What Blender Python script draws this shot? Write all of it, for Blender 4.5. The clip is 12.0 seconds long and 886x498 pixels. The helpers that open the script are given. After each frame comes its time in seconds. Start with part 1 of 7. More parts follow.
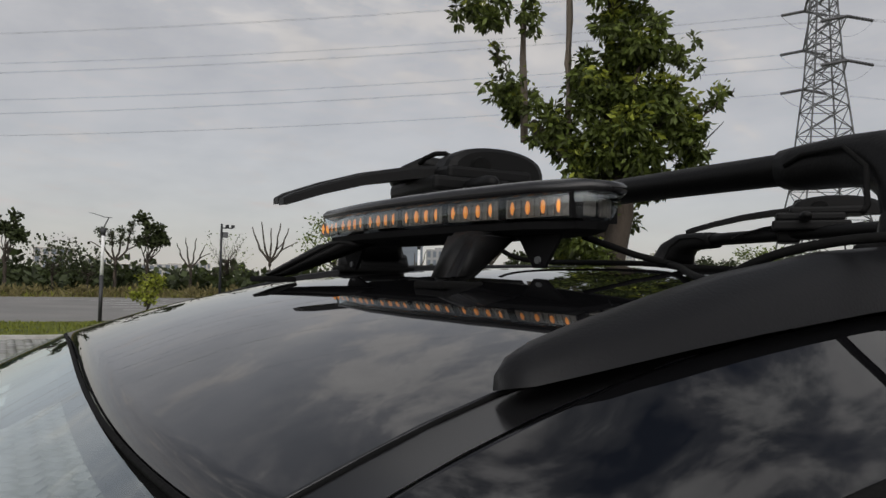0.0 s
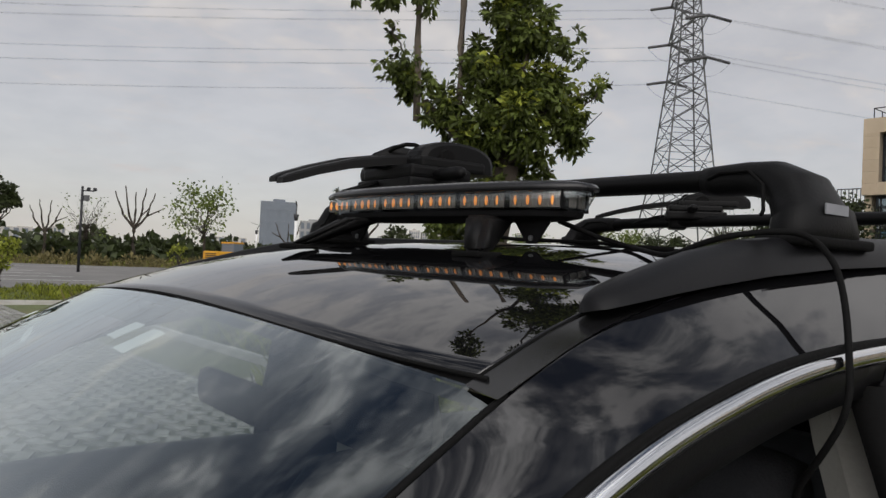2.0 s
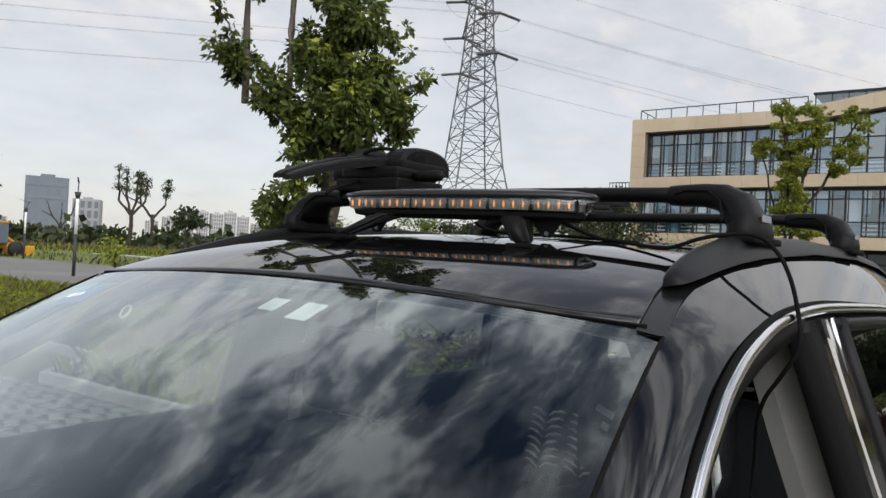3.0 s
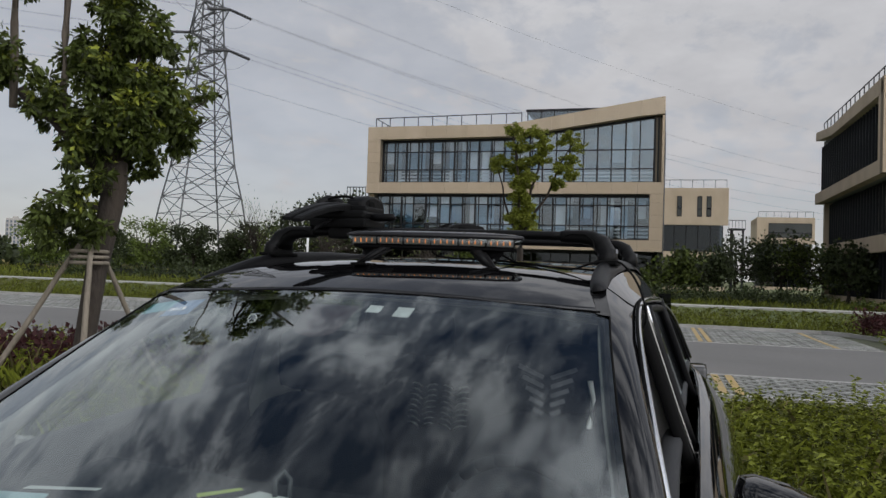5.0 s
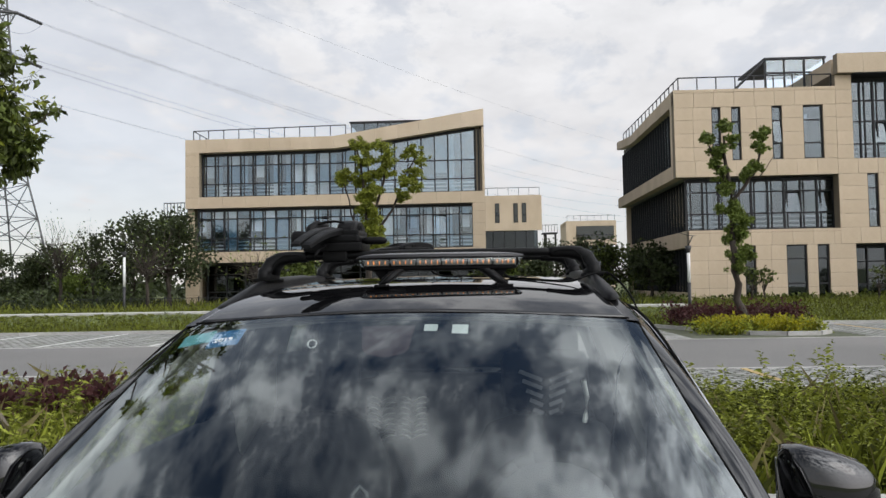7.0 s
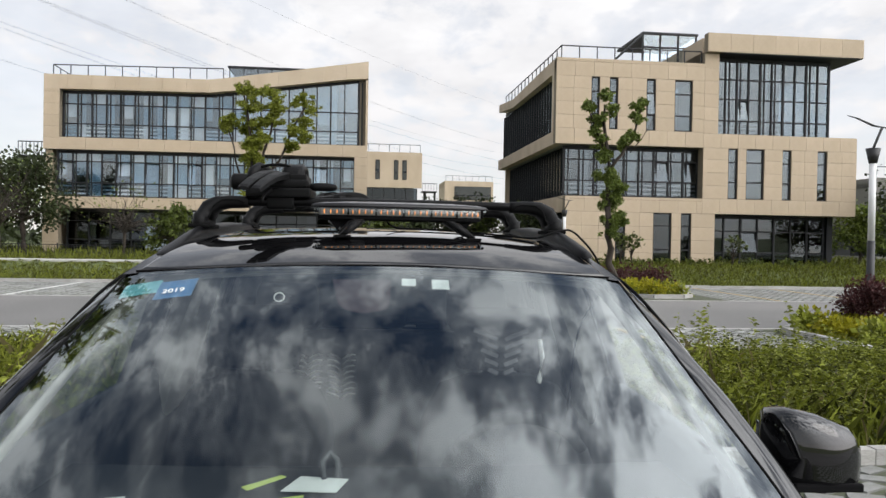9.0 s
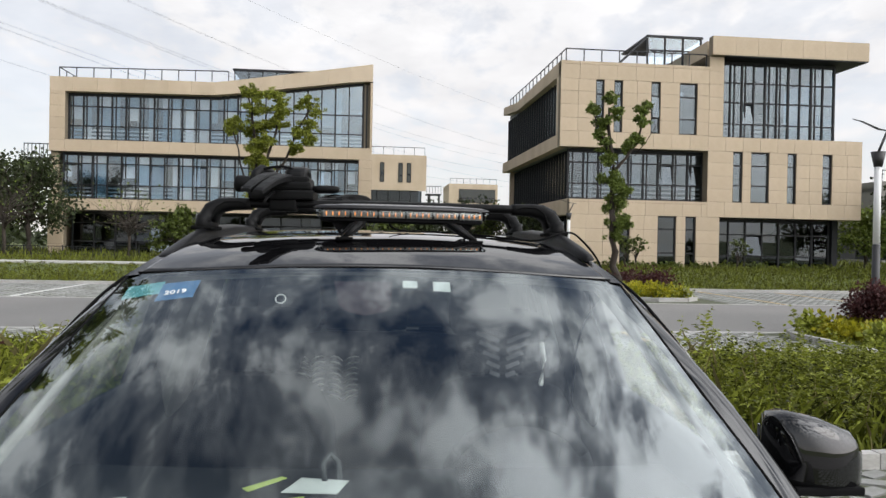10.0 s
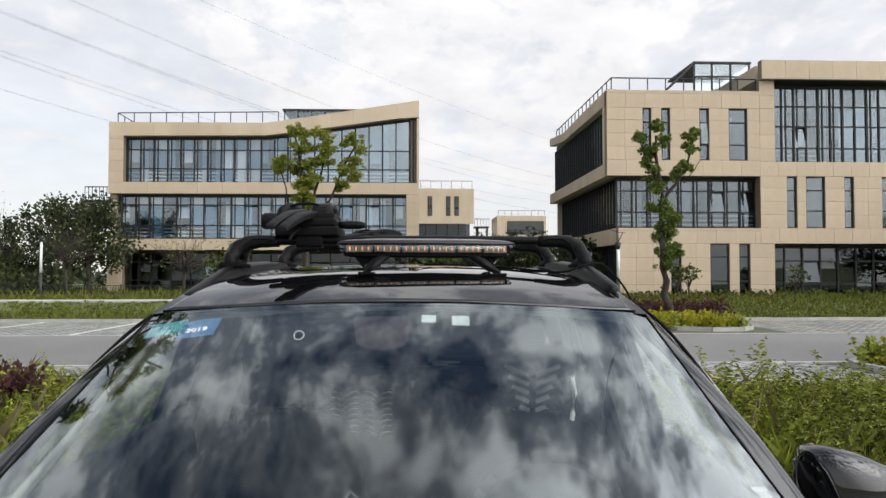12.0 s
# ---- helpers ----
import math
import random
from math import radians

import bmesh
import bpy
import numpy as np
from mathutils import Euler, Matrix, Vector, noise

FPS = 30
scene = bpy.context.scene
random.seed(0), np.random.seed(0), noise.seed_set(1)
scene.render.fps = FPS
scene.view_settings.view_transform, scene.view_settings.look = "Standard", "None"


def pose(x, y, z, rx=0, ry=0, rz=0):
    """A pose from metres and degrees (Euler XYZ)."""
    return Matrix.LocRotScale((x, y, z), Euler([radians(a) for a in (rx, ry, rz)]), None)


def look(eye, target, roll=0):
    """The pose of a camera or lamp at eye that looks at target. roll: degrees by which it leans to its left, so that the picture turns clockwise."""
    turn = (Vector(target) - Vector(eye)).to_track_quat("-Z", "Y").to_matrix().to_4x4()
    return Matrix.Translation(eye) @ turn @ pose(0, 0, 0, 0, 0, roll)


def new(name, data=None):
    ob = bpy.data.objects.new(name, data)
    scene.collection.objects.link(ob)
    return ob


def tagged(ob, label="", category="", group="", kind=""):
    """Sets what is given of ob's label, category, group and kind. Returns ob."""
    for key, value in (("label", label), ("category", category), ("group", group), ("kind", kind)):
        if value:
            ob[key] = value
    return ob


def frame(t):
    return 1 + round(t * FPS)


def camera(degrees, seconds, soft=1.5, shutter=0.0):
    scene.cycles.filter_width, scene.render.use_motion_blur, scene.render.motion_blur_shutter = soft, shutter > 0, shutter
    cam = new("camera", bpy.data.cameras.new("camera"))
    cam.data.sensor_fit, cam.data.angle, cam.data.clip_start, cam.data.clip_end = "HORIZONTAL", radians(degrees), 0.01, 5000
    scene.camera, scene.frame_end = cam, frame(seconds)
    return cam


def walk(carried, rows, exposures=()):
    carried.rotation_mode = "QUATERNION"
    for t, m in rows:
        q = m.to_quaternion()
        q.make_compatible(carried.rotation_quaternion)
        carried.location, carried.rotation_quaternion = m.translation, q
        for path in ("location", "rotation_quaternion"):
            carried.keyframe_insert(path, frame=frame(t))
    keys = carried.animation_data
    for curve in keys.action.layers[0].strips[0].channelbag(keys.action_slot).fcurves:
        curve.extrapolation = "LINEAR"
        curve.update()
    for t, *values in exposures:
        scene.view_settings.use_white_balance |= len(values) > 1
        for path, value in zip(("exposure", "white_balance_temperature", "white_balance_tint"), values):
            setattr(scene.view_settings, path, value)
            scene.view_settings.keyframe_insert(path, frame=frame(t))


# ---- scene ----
cam = camera(59.8, 12.0)
PATH = [
    (0, (0.805, -0.058, 1.702), (-0.972, 0.855, 1.798), 1.1),
    (0.5, (0.8, -0.105, 1.701), (-0.964, 0.833, 1.801), 1.6),
    (1, (0.809, -0.144, 1.693), (-0.905, 0.883, 1.781), 1.6),
    (1.5, (0.873, -0.203, 1.689), (-0.803, 0.886, 1.775), 1.4),
    (2, (0.926, -0.318, 1.69), (-0.68, 0.874, 1.729), 2.6),
    (2.5, (0.881, -0.553, 1.672), (-0.565, 0.828, 1.7), 1.7),
    (3, (0.877, -0.766, 1.678), (-0.359, 0.807, 1.701), 3.0),
    (3.2, (0.895, -0.866, 1.677), (-0.259, 0.768, 1.684), 4.1),
    (4.8, (0.825, -1.72, 1.694), (0.133, 0.154, 1.788), 2.0),
    (5, (0.748, -1.666, 1.693), (0.116, 0.231, 1.751), 1.9),
    (5.5, (0.671, -1.834, 1.699), (0.134, 0.092, 1.745), 1.2),
    (6, (0.509, -2.005, 1.71), (0.137, -0.042, 1.799), -1.2),
    (6.5, (0.384, -1.98, 1.7), (0.09, -0.004, 1.785), -1.0),
    (7, (0.27, -1.932, 1.709), (0.089, 0.058, 1.799), -1.0),
    (7.5, (0.163, -1.848, 1.705), (0.098, 0.149, 1.779), 0.8),
    (7.7, (0.118, -1.76, 1.7), (0.125, 0.24, 1.754), 1.1),
    (9.3, (0.026, -1.808, 1.699), (0.167, 0.187, 1.675), 1.0),
    (9.5, (0.031, -1.798, 1.699), (0.17, 0.197, 1.676), 1.1),
    (10, (0.033, -1.807, 1.698), (0.161, 0.189, 1.683), 1.1),
    (10.5, (0.048, -1.799, 1.697), (0.16, 0.198, 1.681), 1.0),
    (11, (0.068, -1.797, 1.7), (0.111, 0.202, 1.683), 0.4),
    (11.5, (0.087, -1.807, 1.7), (0.111, 0.193, 1.683), -0.1),
    (12, (0.103, -1.796, 1.7), (0.102, 0.203, 1.769), 0.0),
]
EXPOSURES = [(0, -1.05, 6750, 12), (1, -0.99, 6800, 13), (2, -0.91, 6750, 13), (2.5, -0.86, 6650, 11), (3, -0.5, 6550, 11), (3.2, -0.32, 6550, 11), (4, -0.72, 6500, 11), (4.8, -1.1, 6400, 12), (5, -1.08, 6400, 12), (5.5, -0.9, 6450, 11), (6, -0.7, 6500, 11), (6.5, -0.54, 6500, 11), (7, -0.44, 6500, 11), (7.5, -0.35, 6500, 11), (9.5, -0.25, 6550, 11), (12, -0.25, 6550, 11)]
walk(cam, [(t, look(eye, target, roll)) for t, eye, target, roll in PATH], EXPOSURES)

# ---- world and light ----
world = bpy.data.worlds.new("sky")
scene.world = world
world.use_nodes = True


def sky_nodes():
    nt = world.node_tree
    nt.nodes.clear()
    N, L = nt.nodes, nt.links
    out = N.new("ShaderNodeOutputWorld")
    bg = N.new("ShaderNodeBackground")
    sky = N.new("ShaderNodeTexSky")
    sky.sky_type = "NISHITA"
    sky.sun_disc = False
    sky.sun_elevation = radians(41)
    sky.sun_rotation = radians(119)
    gain = N.new("ShaderNodeMix")
    gain.data_type, gain.blend_type = "RGBA", "MULTIPLY"
    gain.inputs[0].default_value = 1.0
    L.new(sky.outputs[0], gain.inputs[6])
    # cloud deck: the view direction laid on a plane overhead
    tc = N.new("ShaderNodeTexCoord")
    sep = N.new("ShaderNodeSeparateXYZ")
    L.new(tc.outputs["Generated"], sep.inputs[0])
    add = N.new("ShaderNodeMath")
    add.operation = "ADD"
    add.inputs[1].default_value = 0.22
    mx = N.new("ShaderNodeMath")
    mx.operation = "MAXIMUM"
    mx.inputs[1].default_value = 0.0
    L.new(sep.outputs[2], mx.inputs[0])
    L.new(mx.outputs[0], add.inputs[0])
    comb = N.new("ShaderNodeCombineXYZ")
    for i in range(2):
        dv = N.new("ShaderNodeMath")
        dv.operation = "DIVIDE"
        L.new(sep.outputs[i], dv.inputs[0])
        L.new(add.outputs[0], dv.inputs[1])
        L.new(dv.outputs[0], comb.inputs[i])
    # the clear blue between the clouds pales towards the horizon
    pale = N.new("ShaderNodeMapRange")
    pale.inputs[1].default_value, pale.inputs[2].default_value = 0.15, 0.6
    pale.inputs[3].default_value, pale.inputs[4].default_value = 0.2, 0.08
    L.new(mx.outputs[0], pale.inputs[0])
    L.new(pale.outputs[0], gain.inputs[7])
    n1 = N.new("ShaderNodeTexNoise")
    n1.inputs["Scale"].default_value = 4.0
    n1.inputs["Detail"].default_value = 9
    n1.inputs["Roughness"].default_value = 0.6
    n1.inputs["Distortion"].default_value = 0.2
    streak = N.new("ShaderNodeMapping")
    streak.inputs["Rotation"].default_value = (0, 0, radians(-25))
    streak.inputs["Scale"].default_value = (1.45, 1.0, 1.0)
    L.new(comb.outputs[0], streak.inputs[0])
    L.new(streak.outputs[0], n1.inputs["Vector"])
    ramp = N.new("ShaderNodeValToRGB")
    ramp.color_ramp.elements[0].position = 0.43
    veil = ramp.color_ramp.elements.new(0.53)
    veil.color = (0.24, 0.24, 0.24, 1)
    ramp.color_ramp.elements[0].color = (0.0, 0.0, 0.0, 1)
    ramp.color_ramp.elements[2].position = 0.63
    n2 = N.new("ShaderNodeTexNoise")
    n2.inputs["Scale"].default_value = 3.6
    n2.inputs["Detail"].default_value = 8
    n2.inputs["Roughness"].default_value = 0.6
    off = N.new("ShaderNodeVectorMath")
    off.operation = "ADD"
    off.inputs[1].default_value = (4.3, 1.7, 0)
    L.new(comb.outputs[0], off.inputs[0])
    L.new(off.outputs[0], n2.inputs["Vector"])
    shade = N.new("ShaderNodeValToRGB")
    shade.color_ramp.elements[0].position = 0.35
    shade.color_ramp.elements[0].color = (0.7, 0.725, 0.755, 1)
    shade.color_ramp.elements[1].position = 0.62
    shade.color_ramp.elements[1].color = (0.91, 0.93, 0.95, 1)
    L.new(n2.outputs[0], shade.inputs[0])
    # low down the deck is closed and even, overhead it is broken and bright
    high = N.new("ShaderNodeMapRange")
    high.inputs[1].default_value, high.inputs[2].default_value = 0.3, 0.75
    L.new(mx.outputs[0], high.inputs[0])
    cover = N.new("ShaderNodeMix")
    cover.data_type = "FLOAT"
    cover.inputs[2].default_value = 0.0
    L.new(high.outputs[0], cover.inputs[0])
    closed = N.new("ShaderNodeMath")
    closed.operation = "MULTIPLY_ADD"
    closed.inputs[1].default_value, closed.inputs[2].default_value = 0.24, 0.76
    L.new(ramp.outputs[0], closed.inputs[0])
    L.new(closed.outputs[0], cover.inputs[2])
    L.new(ramp.outputs[0], cover.inputs[3])
    even = N.new("ShaderNodeMix")
    even.data_type = "RGBA"
    evenf = N.new("ShaderNodeMapRange")
    evenf.inputs[1].default_value, evenf.inputs[2].default_value = 0.0, 0.6
    evenf.inputs[3].default_value = 0.25
    L.new(mx.outputs[0], evenf.inputs[0])
    L.new(evenf.outputs[0], even.inputs[0])
    even.inputs[6].default_value = (0.862, 0.845, 0.845, 1)
    L.new(shade.outputs[0], even.inputs[7])
    lift = N.new("ShaderNodeMath")
    lift.operation = "MULTIPLY_ADD"
    lift.inputs[1].default_value, lift.inputs[2].default_value = 0.45, 1.22
    L.new(mx.outputs[0], lift.inputs[0])
    # the deck shines where the veiled sun stands behind it
    near = N.new("ShaderNodeVectorMath")
    near.operation = "DOT_PRODUCT"
    near.inputs[1].default_value = Vector((0.66, -0.36, 0.66))
    L.new(tc.outputs["Generated"], near.inputs[0])
    glow = N.new("ShaderNodeMapRange")
    glow.interpolation_type = "SMOOTHSTEP"
    glow.inputs[1].default_value, glow.inputs[2].default_value = 0.4, 1.0
    glow.inputs[3].default_value, glow.inputs[4].default_value = 0.0, 4.0
    L.new(near.outputs["Value"], glow.inputs[0])
    # and is thicker there
    thick = N.new("ShaderNodeMath")
    thick.operation = "MULTIPLY_ADD"
    thick.inputs[1].default_value, thick.inputs[2].default_value = 0.13, -0.002
    L.new(near.outputs["Value"], thick.inputs[0])
    west = N.new("ShaderNodeVectorMath")
    west.operation = "DOT_PRODUCT"
    west.inputs[1].default_value = Vector((-0.75, 0.42, 0.51))
    L.new(tc.outputs["Generated"], west.inputs[0])
    bank = N.new("ShaderNodeMapRange")
    bank.interpolation_type = "SMOOTHSTEP"
    bank.inputs[1].default_value, bank.inputs[2].default_value = 0.92, 0.99
    bank.inputs[3].default_value, bank.inputs[4].default_value = 0.0, 0.15
    L.new(west.outputs["Value"], bank.inputs[0])
    north = N.new("ShaderNodeVectorMath")
    north.operation = "DOT_PRODUCT"
    north.inputs[1].default_value = Vector((0.0, 0.93, 0.368))
    L.new(tc.outputs["Generated"], north.inputs[0])
    shelf = N.new("ShaderNodeMapRange")
    shelf.interpolation_type = "SMOOTHSTEP"
    shelf.inputs[1].default_value, shelf.inputs[2].default_value = 0.93, 0.99
    shelf.inputs[3].default_value, shelf.inputs[4].default_value = 0.0, 0.16
    L.new(north.outputs["Value"], shelf.inputs[0])
    banks = N.new("ShaderNodeMath")
    banks.operation = "ADD"
    L.new(bank.outputs[0], banks.inputs[0])
    L.new(shelf.outputs[0], banks.inputs[1])
    cloud = N.new("ShaderNodeMath")
    cloud.operation = "ADD"
    L.new(n1.outputs[0], cloud.inputs[0])
    L.new(banks.outputs[0], cloud.inputs[1])
    fill = N.new("ShaderNodeMath")
    fill.operation = "ADD"
    L.new(cloud.outputs[0], fill.inputs[0])
    L.new(thick.outputs[0], fill.inputs[1])
    L.new(fill.outputs[0], ramp.inputs[0])
    total = N.new("ShaderNodeMath")
    total.operation = "ADD"
    L.new(lift.outputs[0], total.inputs[0])
    L.new(glow.outputs[0], total.inputs[1])
    bright = N.new("ShaderNodeVectorMath")
    bright.operation = "SCALE"
    L.new(even.outputs[2], bright.inputs[0])
    L.new(total.outputs[0], bright.inputs["Scale"])
    mix = N.new("ShaderNodeMix")
    mix.data_type = "RGBA"
    L.new(cover.outputs[0], mix.inputs[0])
    L.new(gain.outputs[2], mix.inputs[6])
    L.new(bright.outputs[0], mix.inputs[7])
    L.new(mix.outputs[2], bg.inputs[0])
    bg.inputs[1].default_value = 1.0
    L.new(bg.outputs[0], out.inputs[0])


sky_nodes()
sun = new("sun", bpy.data.lights.new("sun", "SUN"))
sun.data.energy, sun.data.angle, sun.data.color = 0.75, radians(40), (1.0, 0.95, 0.87)
sun.matrix_world = look((33, -18, 33), (0, 0, 0))


# ---- materials ----
def material(name, base, rough=0.6, metal=0.0, var=0.25, scale=3.0, bump=0.2, bscale=40.0, coat=0.0, island=0.0, obj=0.0,
             dirt=None, spec=0.5, coords="Object", stretch=(1, 1, 1), coat_rough=0.03, coat_ior=1.5):
    """A surface with broad and fine variation of colour, and fine relief."""
    m = bpy.data.materials.new(name)
    m.use_nodes = True
    nt = m.node_tree
    N, L = nt.nodes, nt.links
    b = N["Principled BSDF"]
    b.inputs["Roughness"].default_value = rough
    b.inputs["Metallic"].default_value = metal
    b.inputs["Specular IOR Level"].default_value = spec
    b.inputs["Coat Weight"].default_value = coat
    b.inputs["Coat Roughness"].default_value = coat_rough
    b.inputs["Coat IOR"].default_value = coat_ior
    tc = N.new("ShaderNodeTexCoord")
    mp = N.new("ShaderNodeMapping")
    mp.inputs["Scale"].default_value = stretch
    L.new(tc.outputs[coords], mp.inputs[0])
    lo = N.new("ShaderNodeTexNoise")
    lo.inputs["Scale"].default_value = scale
    lo.inputs["Detail"].default_value = 5
    L.new(mp.outputs[0], lo.inputs["Vector"])
    fine = N.new("ShaderNodeTexNoise")
    fine.inputs["Scale"].default_value = bscale
    fine.inputs["Detail"].default_value = 4
    L.new(mp.outputs[0], fine.inputs["Vector"])
    total = N.new("ShaderNodeMath")
    total.operation = "ADD"
    L.new(lo.outputs[0], total.inputs[0])
    L.new(fine.outputs[0], total.inputs[1])
    rng = N.new("ShaderNodeMapRange")
    rng.inputs[1].default_value, rng.inputs[2].default_value = 0.6, 1.4
    rng.inputs[3].default_value, rng.inputs[4].default_value = 1 - var, 1 + var
    L.new(total.outputs[0], rng.inputs[0])
    val = rng.outputs[0]
    if island or obj:
        if island:
            src = N.new("ShaderNodeNewGeometry").outputs["Random Per Island"]
        else:
            src = N.new("ShaderNodeObjectInfo").outputs["Random"]
        r2 = N.new("ShaderNodeMapRange")
        k = island or obj
        r2.inputs[3].default_value, r2.inputs[4].default_value = 1 - k, 1 + k
        L.new(src, r2.inputs[0])
        mu = N.new("ShaderNodeMath")
        mu.operation = "MULTIPLY"
        L.new(val, mu.inputs[0])
        L.new(r2.outputs[0], mu.inputs[1])
        val = mu.outputs[0]
    hue = N.new("ShaderNodeHueSaturation")
    hue.inputs["Color"].default_value = (*base, 1)
    L.new(val, hue.inputs["Value"])
    col = hue.outputs[0]
    if dirt:
        patch = N.new("ShaderNodeTexNoise")
        patch.inputs["Scale"].default_value = dirt[3]
        patch.inputs["Detail"].default_value = 7
        L.new(mp.outputs[0], patch.inputs["Vector"])
        pr = N.new("ShaderNodeMapRange")
        pr.inputs[1].default_value, pr.inputs[2].default_value = 0.48, 0.66
        pr.inputs[4].default_value = dirt[4]
        L.new(patch.outputs[0], pr.inputs[0])
        mx = N.new("ShaderNodeMix")
        mx.data_type = "RGBA"
        L.new(pr.outputs[0], mx.inputs[0])
        L.new(col, mx.inputs[6])
        mx.inputs[7].default_value = (*dirt[:3], 1)
        col = mx.outputs[2]
    L.new(col, b.inputs["Base Color"])
    if bump:
        bp = N.new("ShaderNodeBump")
        bp.inputs["Strength"].default_value = bump
        bp.inputs["Distance"].default_value = 0.02
        L.new(fine.outputs[0], bp.inputs["Height"])
        L.new(bp.outputs[0], b.inputs["Normal"])
    return m


def glass(name, tint, gloss_rough=0.0, f0=0.06, rise_=3.05):
    """A thin clear pane: tinted see-through and mirror, shared out by the angle of view."""
    m = bpy.data.materials.new(name)
    m.use_nodes = True
    nt = m.node_tree
    nt.nodes.clear()
    N, L = nt.nodes, nt.links
    out = N.new("ShaderNodeOutputMaterial")
    tr = N.new("ShaderNodeBsdfTransparent")
    tr.inputs[0].default_value = (*tint, 1)
    gl = N.new("ShaderNodeBsdfGlossy")
    gl.inputs["Roughness"].default_value = gloss_rough
    gl.inputs[0].default_value = (0.9, 0.97, 0.99, 1)
    lw = N.new("ShaderNodeLayerWeight")
    lw.inputs[0].default_value = 0.5
    pw = N.new("ShaderNodeMath")
    pw.operation = "POWER"
    pw.inputs[1].default_value = rise_
    L.new(lw.outputs["Facing"], pw.inputs[0])
    fr = N.new("ShaderNodeMapRange")
    fr.inputs[3].default_value, fr.inputs[4].default_value = f0, 1.0
    L.new(pw.outputs[0], fr.inputs[0])
    mix = N.new("ShaderNodeMixShader")
    L.new(fr.outputs[0], mix.inputs[0])
    L.new(tr.outputs[0], mix.inputs[1])
    L.new(gl.outputs[0], mix.inputs[2])
    L.new(mix.outputs[0], out.inputs[0])
    return m


def leafy(name, base, var=0.45, trans=0.45, rough=0.5):
    m = material(name, base, rough, var=0.2, scale=0.7, bump=0, island=var, spec=0.22)
    nt = m.node_tree
    N, L = nt.nodes, nt.links
    b = N["Principled BSDF"]
    tl = N.new("ShaderNodeBsdfTranslucent")
    col = b.inputs["Base Color"].links[0].from_socket
    L.new(col, tl.inputs[0])
    mix = N.new("ShaderNodeMixShader")
    mix.inputs[0].default_value = trans
    out = N["Material Output"]
    L.new(b.outputs[0], mix.inputs[1])
    L.new(tl.outputs[0], mix.inputs[2])
    L.new(mix.outputs[0], out.inputs[0])
    return m


def glowing(name, colour, strength):
    m = bpy.data.materials.new(name)
    m.use_nodes = True
    b = m.node_tree.nodes["Principled BSDF"]
    b.inputs["Base Color"].default_value = (*colour, 1)
    b.inputs["Emission Color"].default_value = (*colour, 1)
    b.inputs["Emission Strength"].default_value = strength
    return m


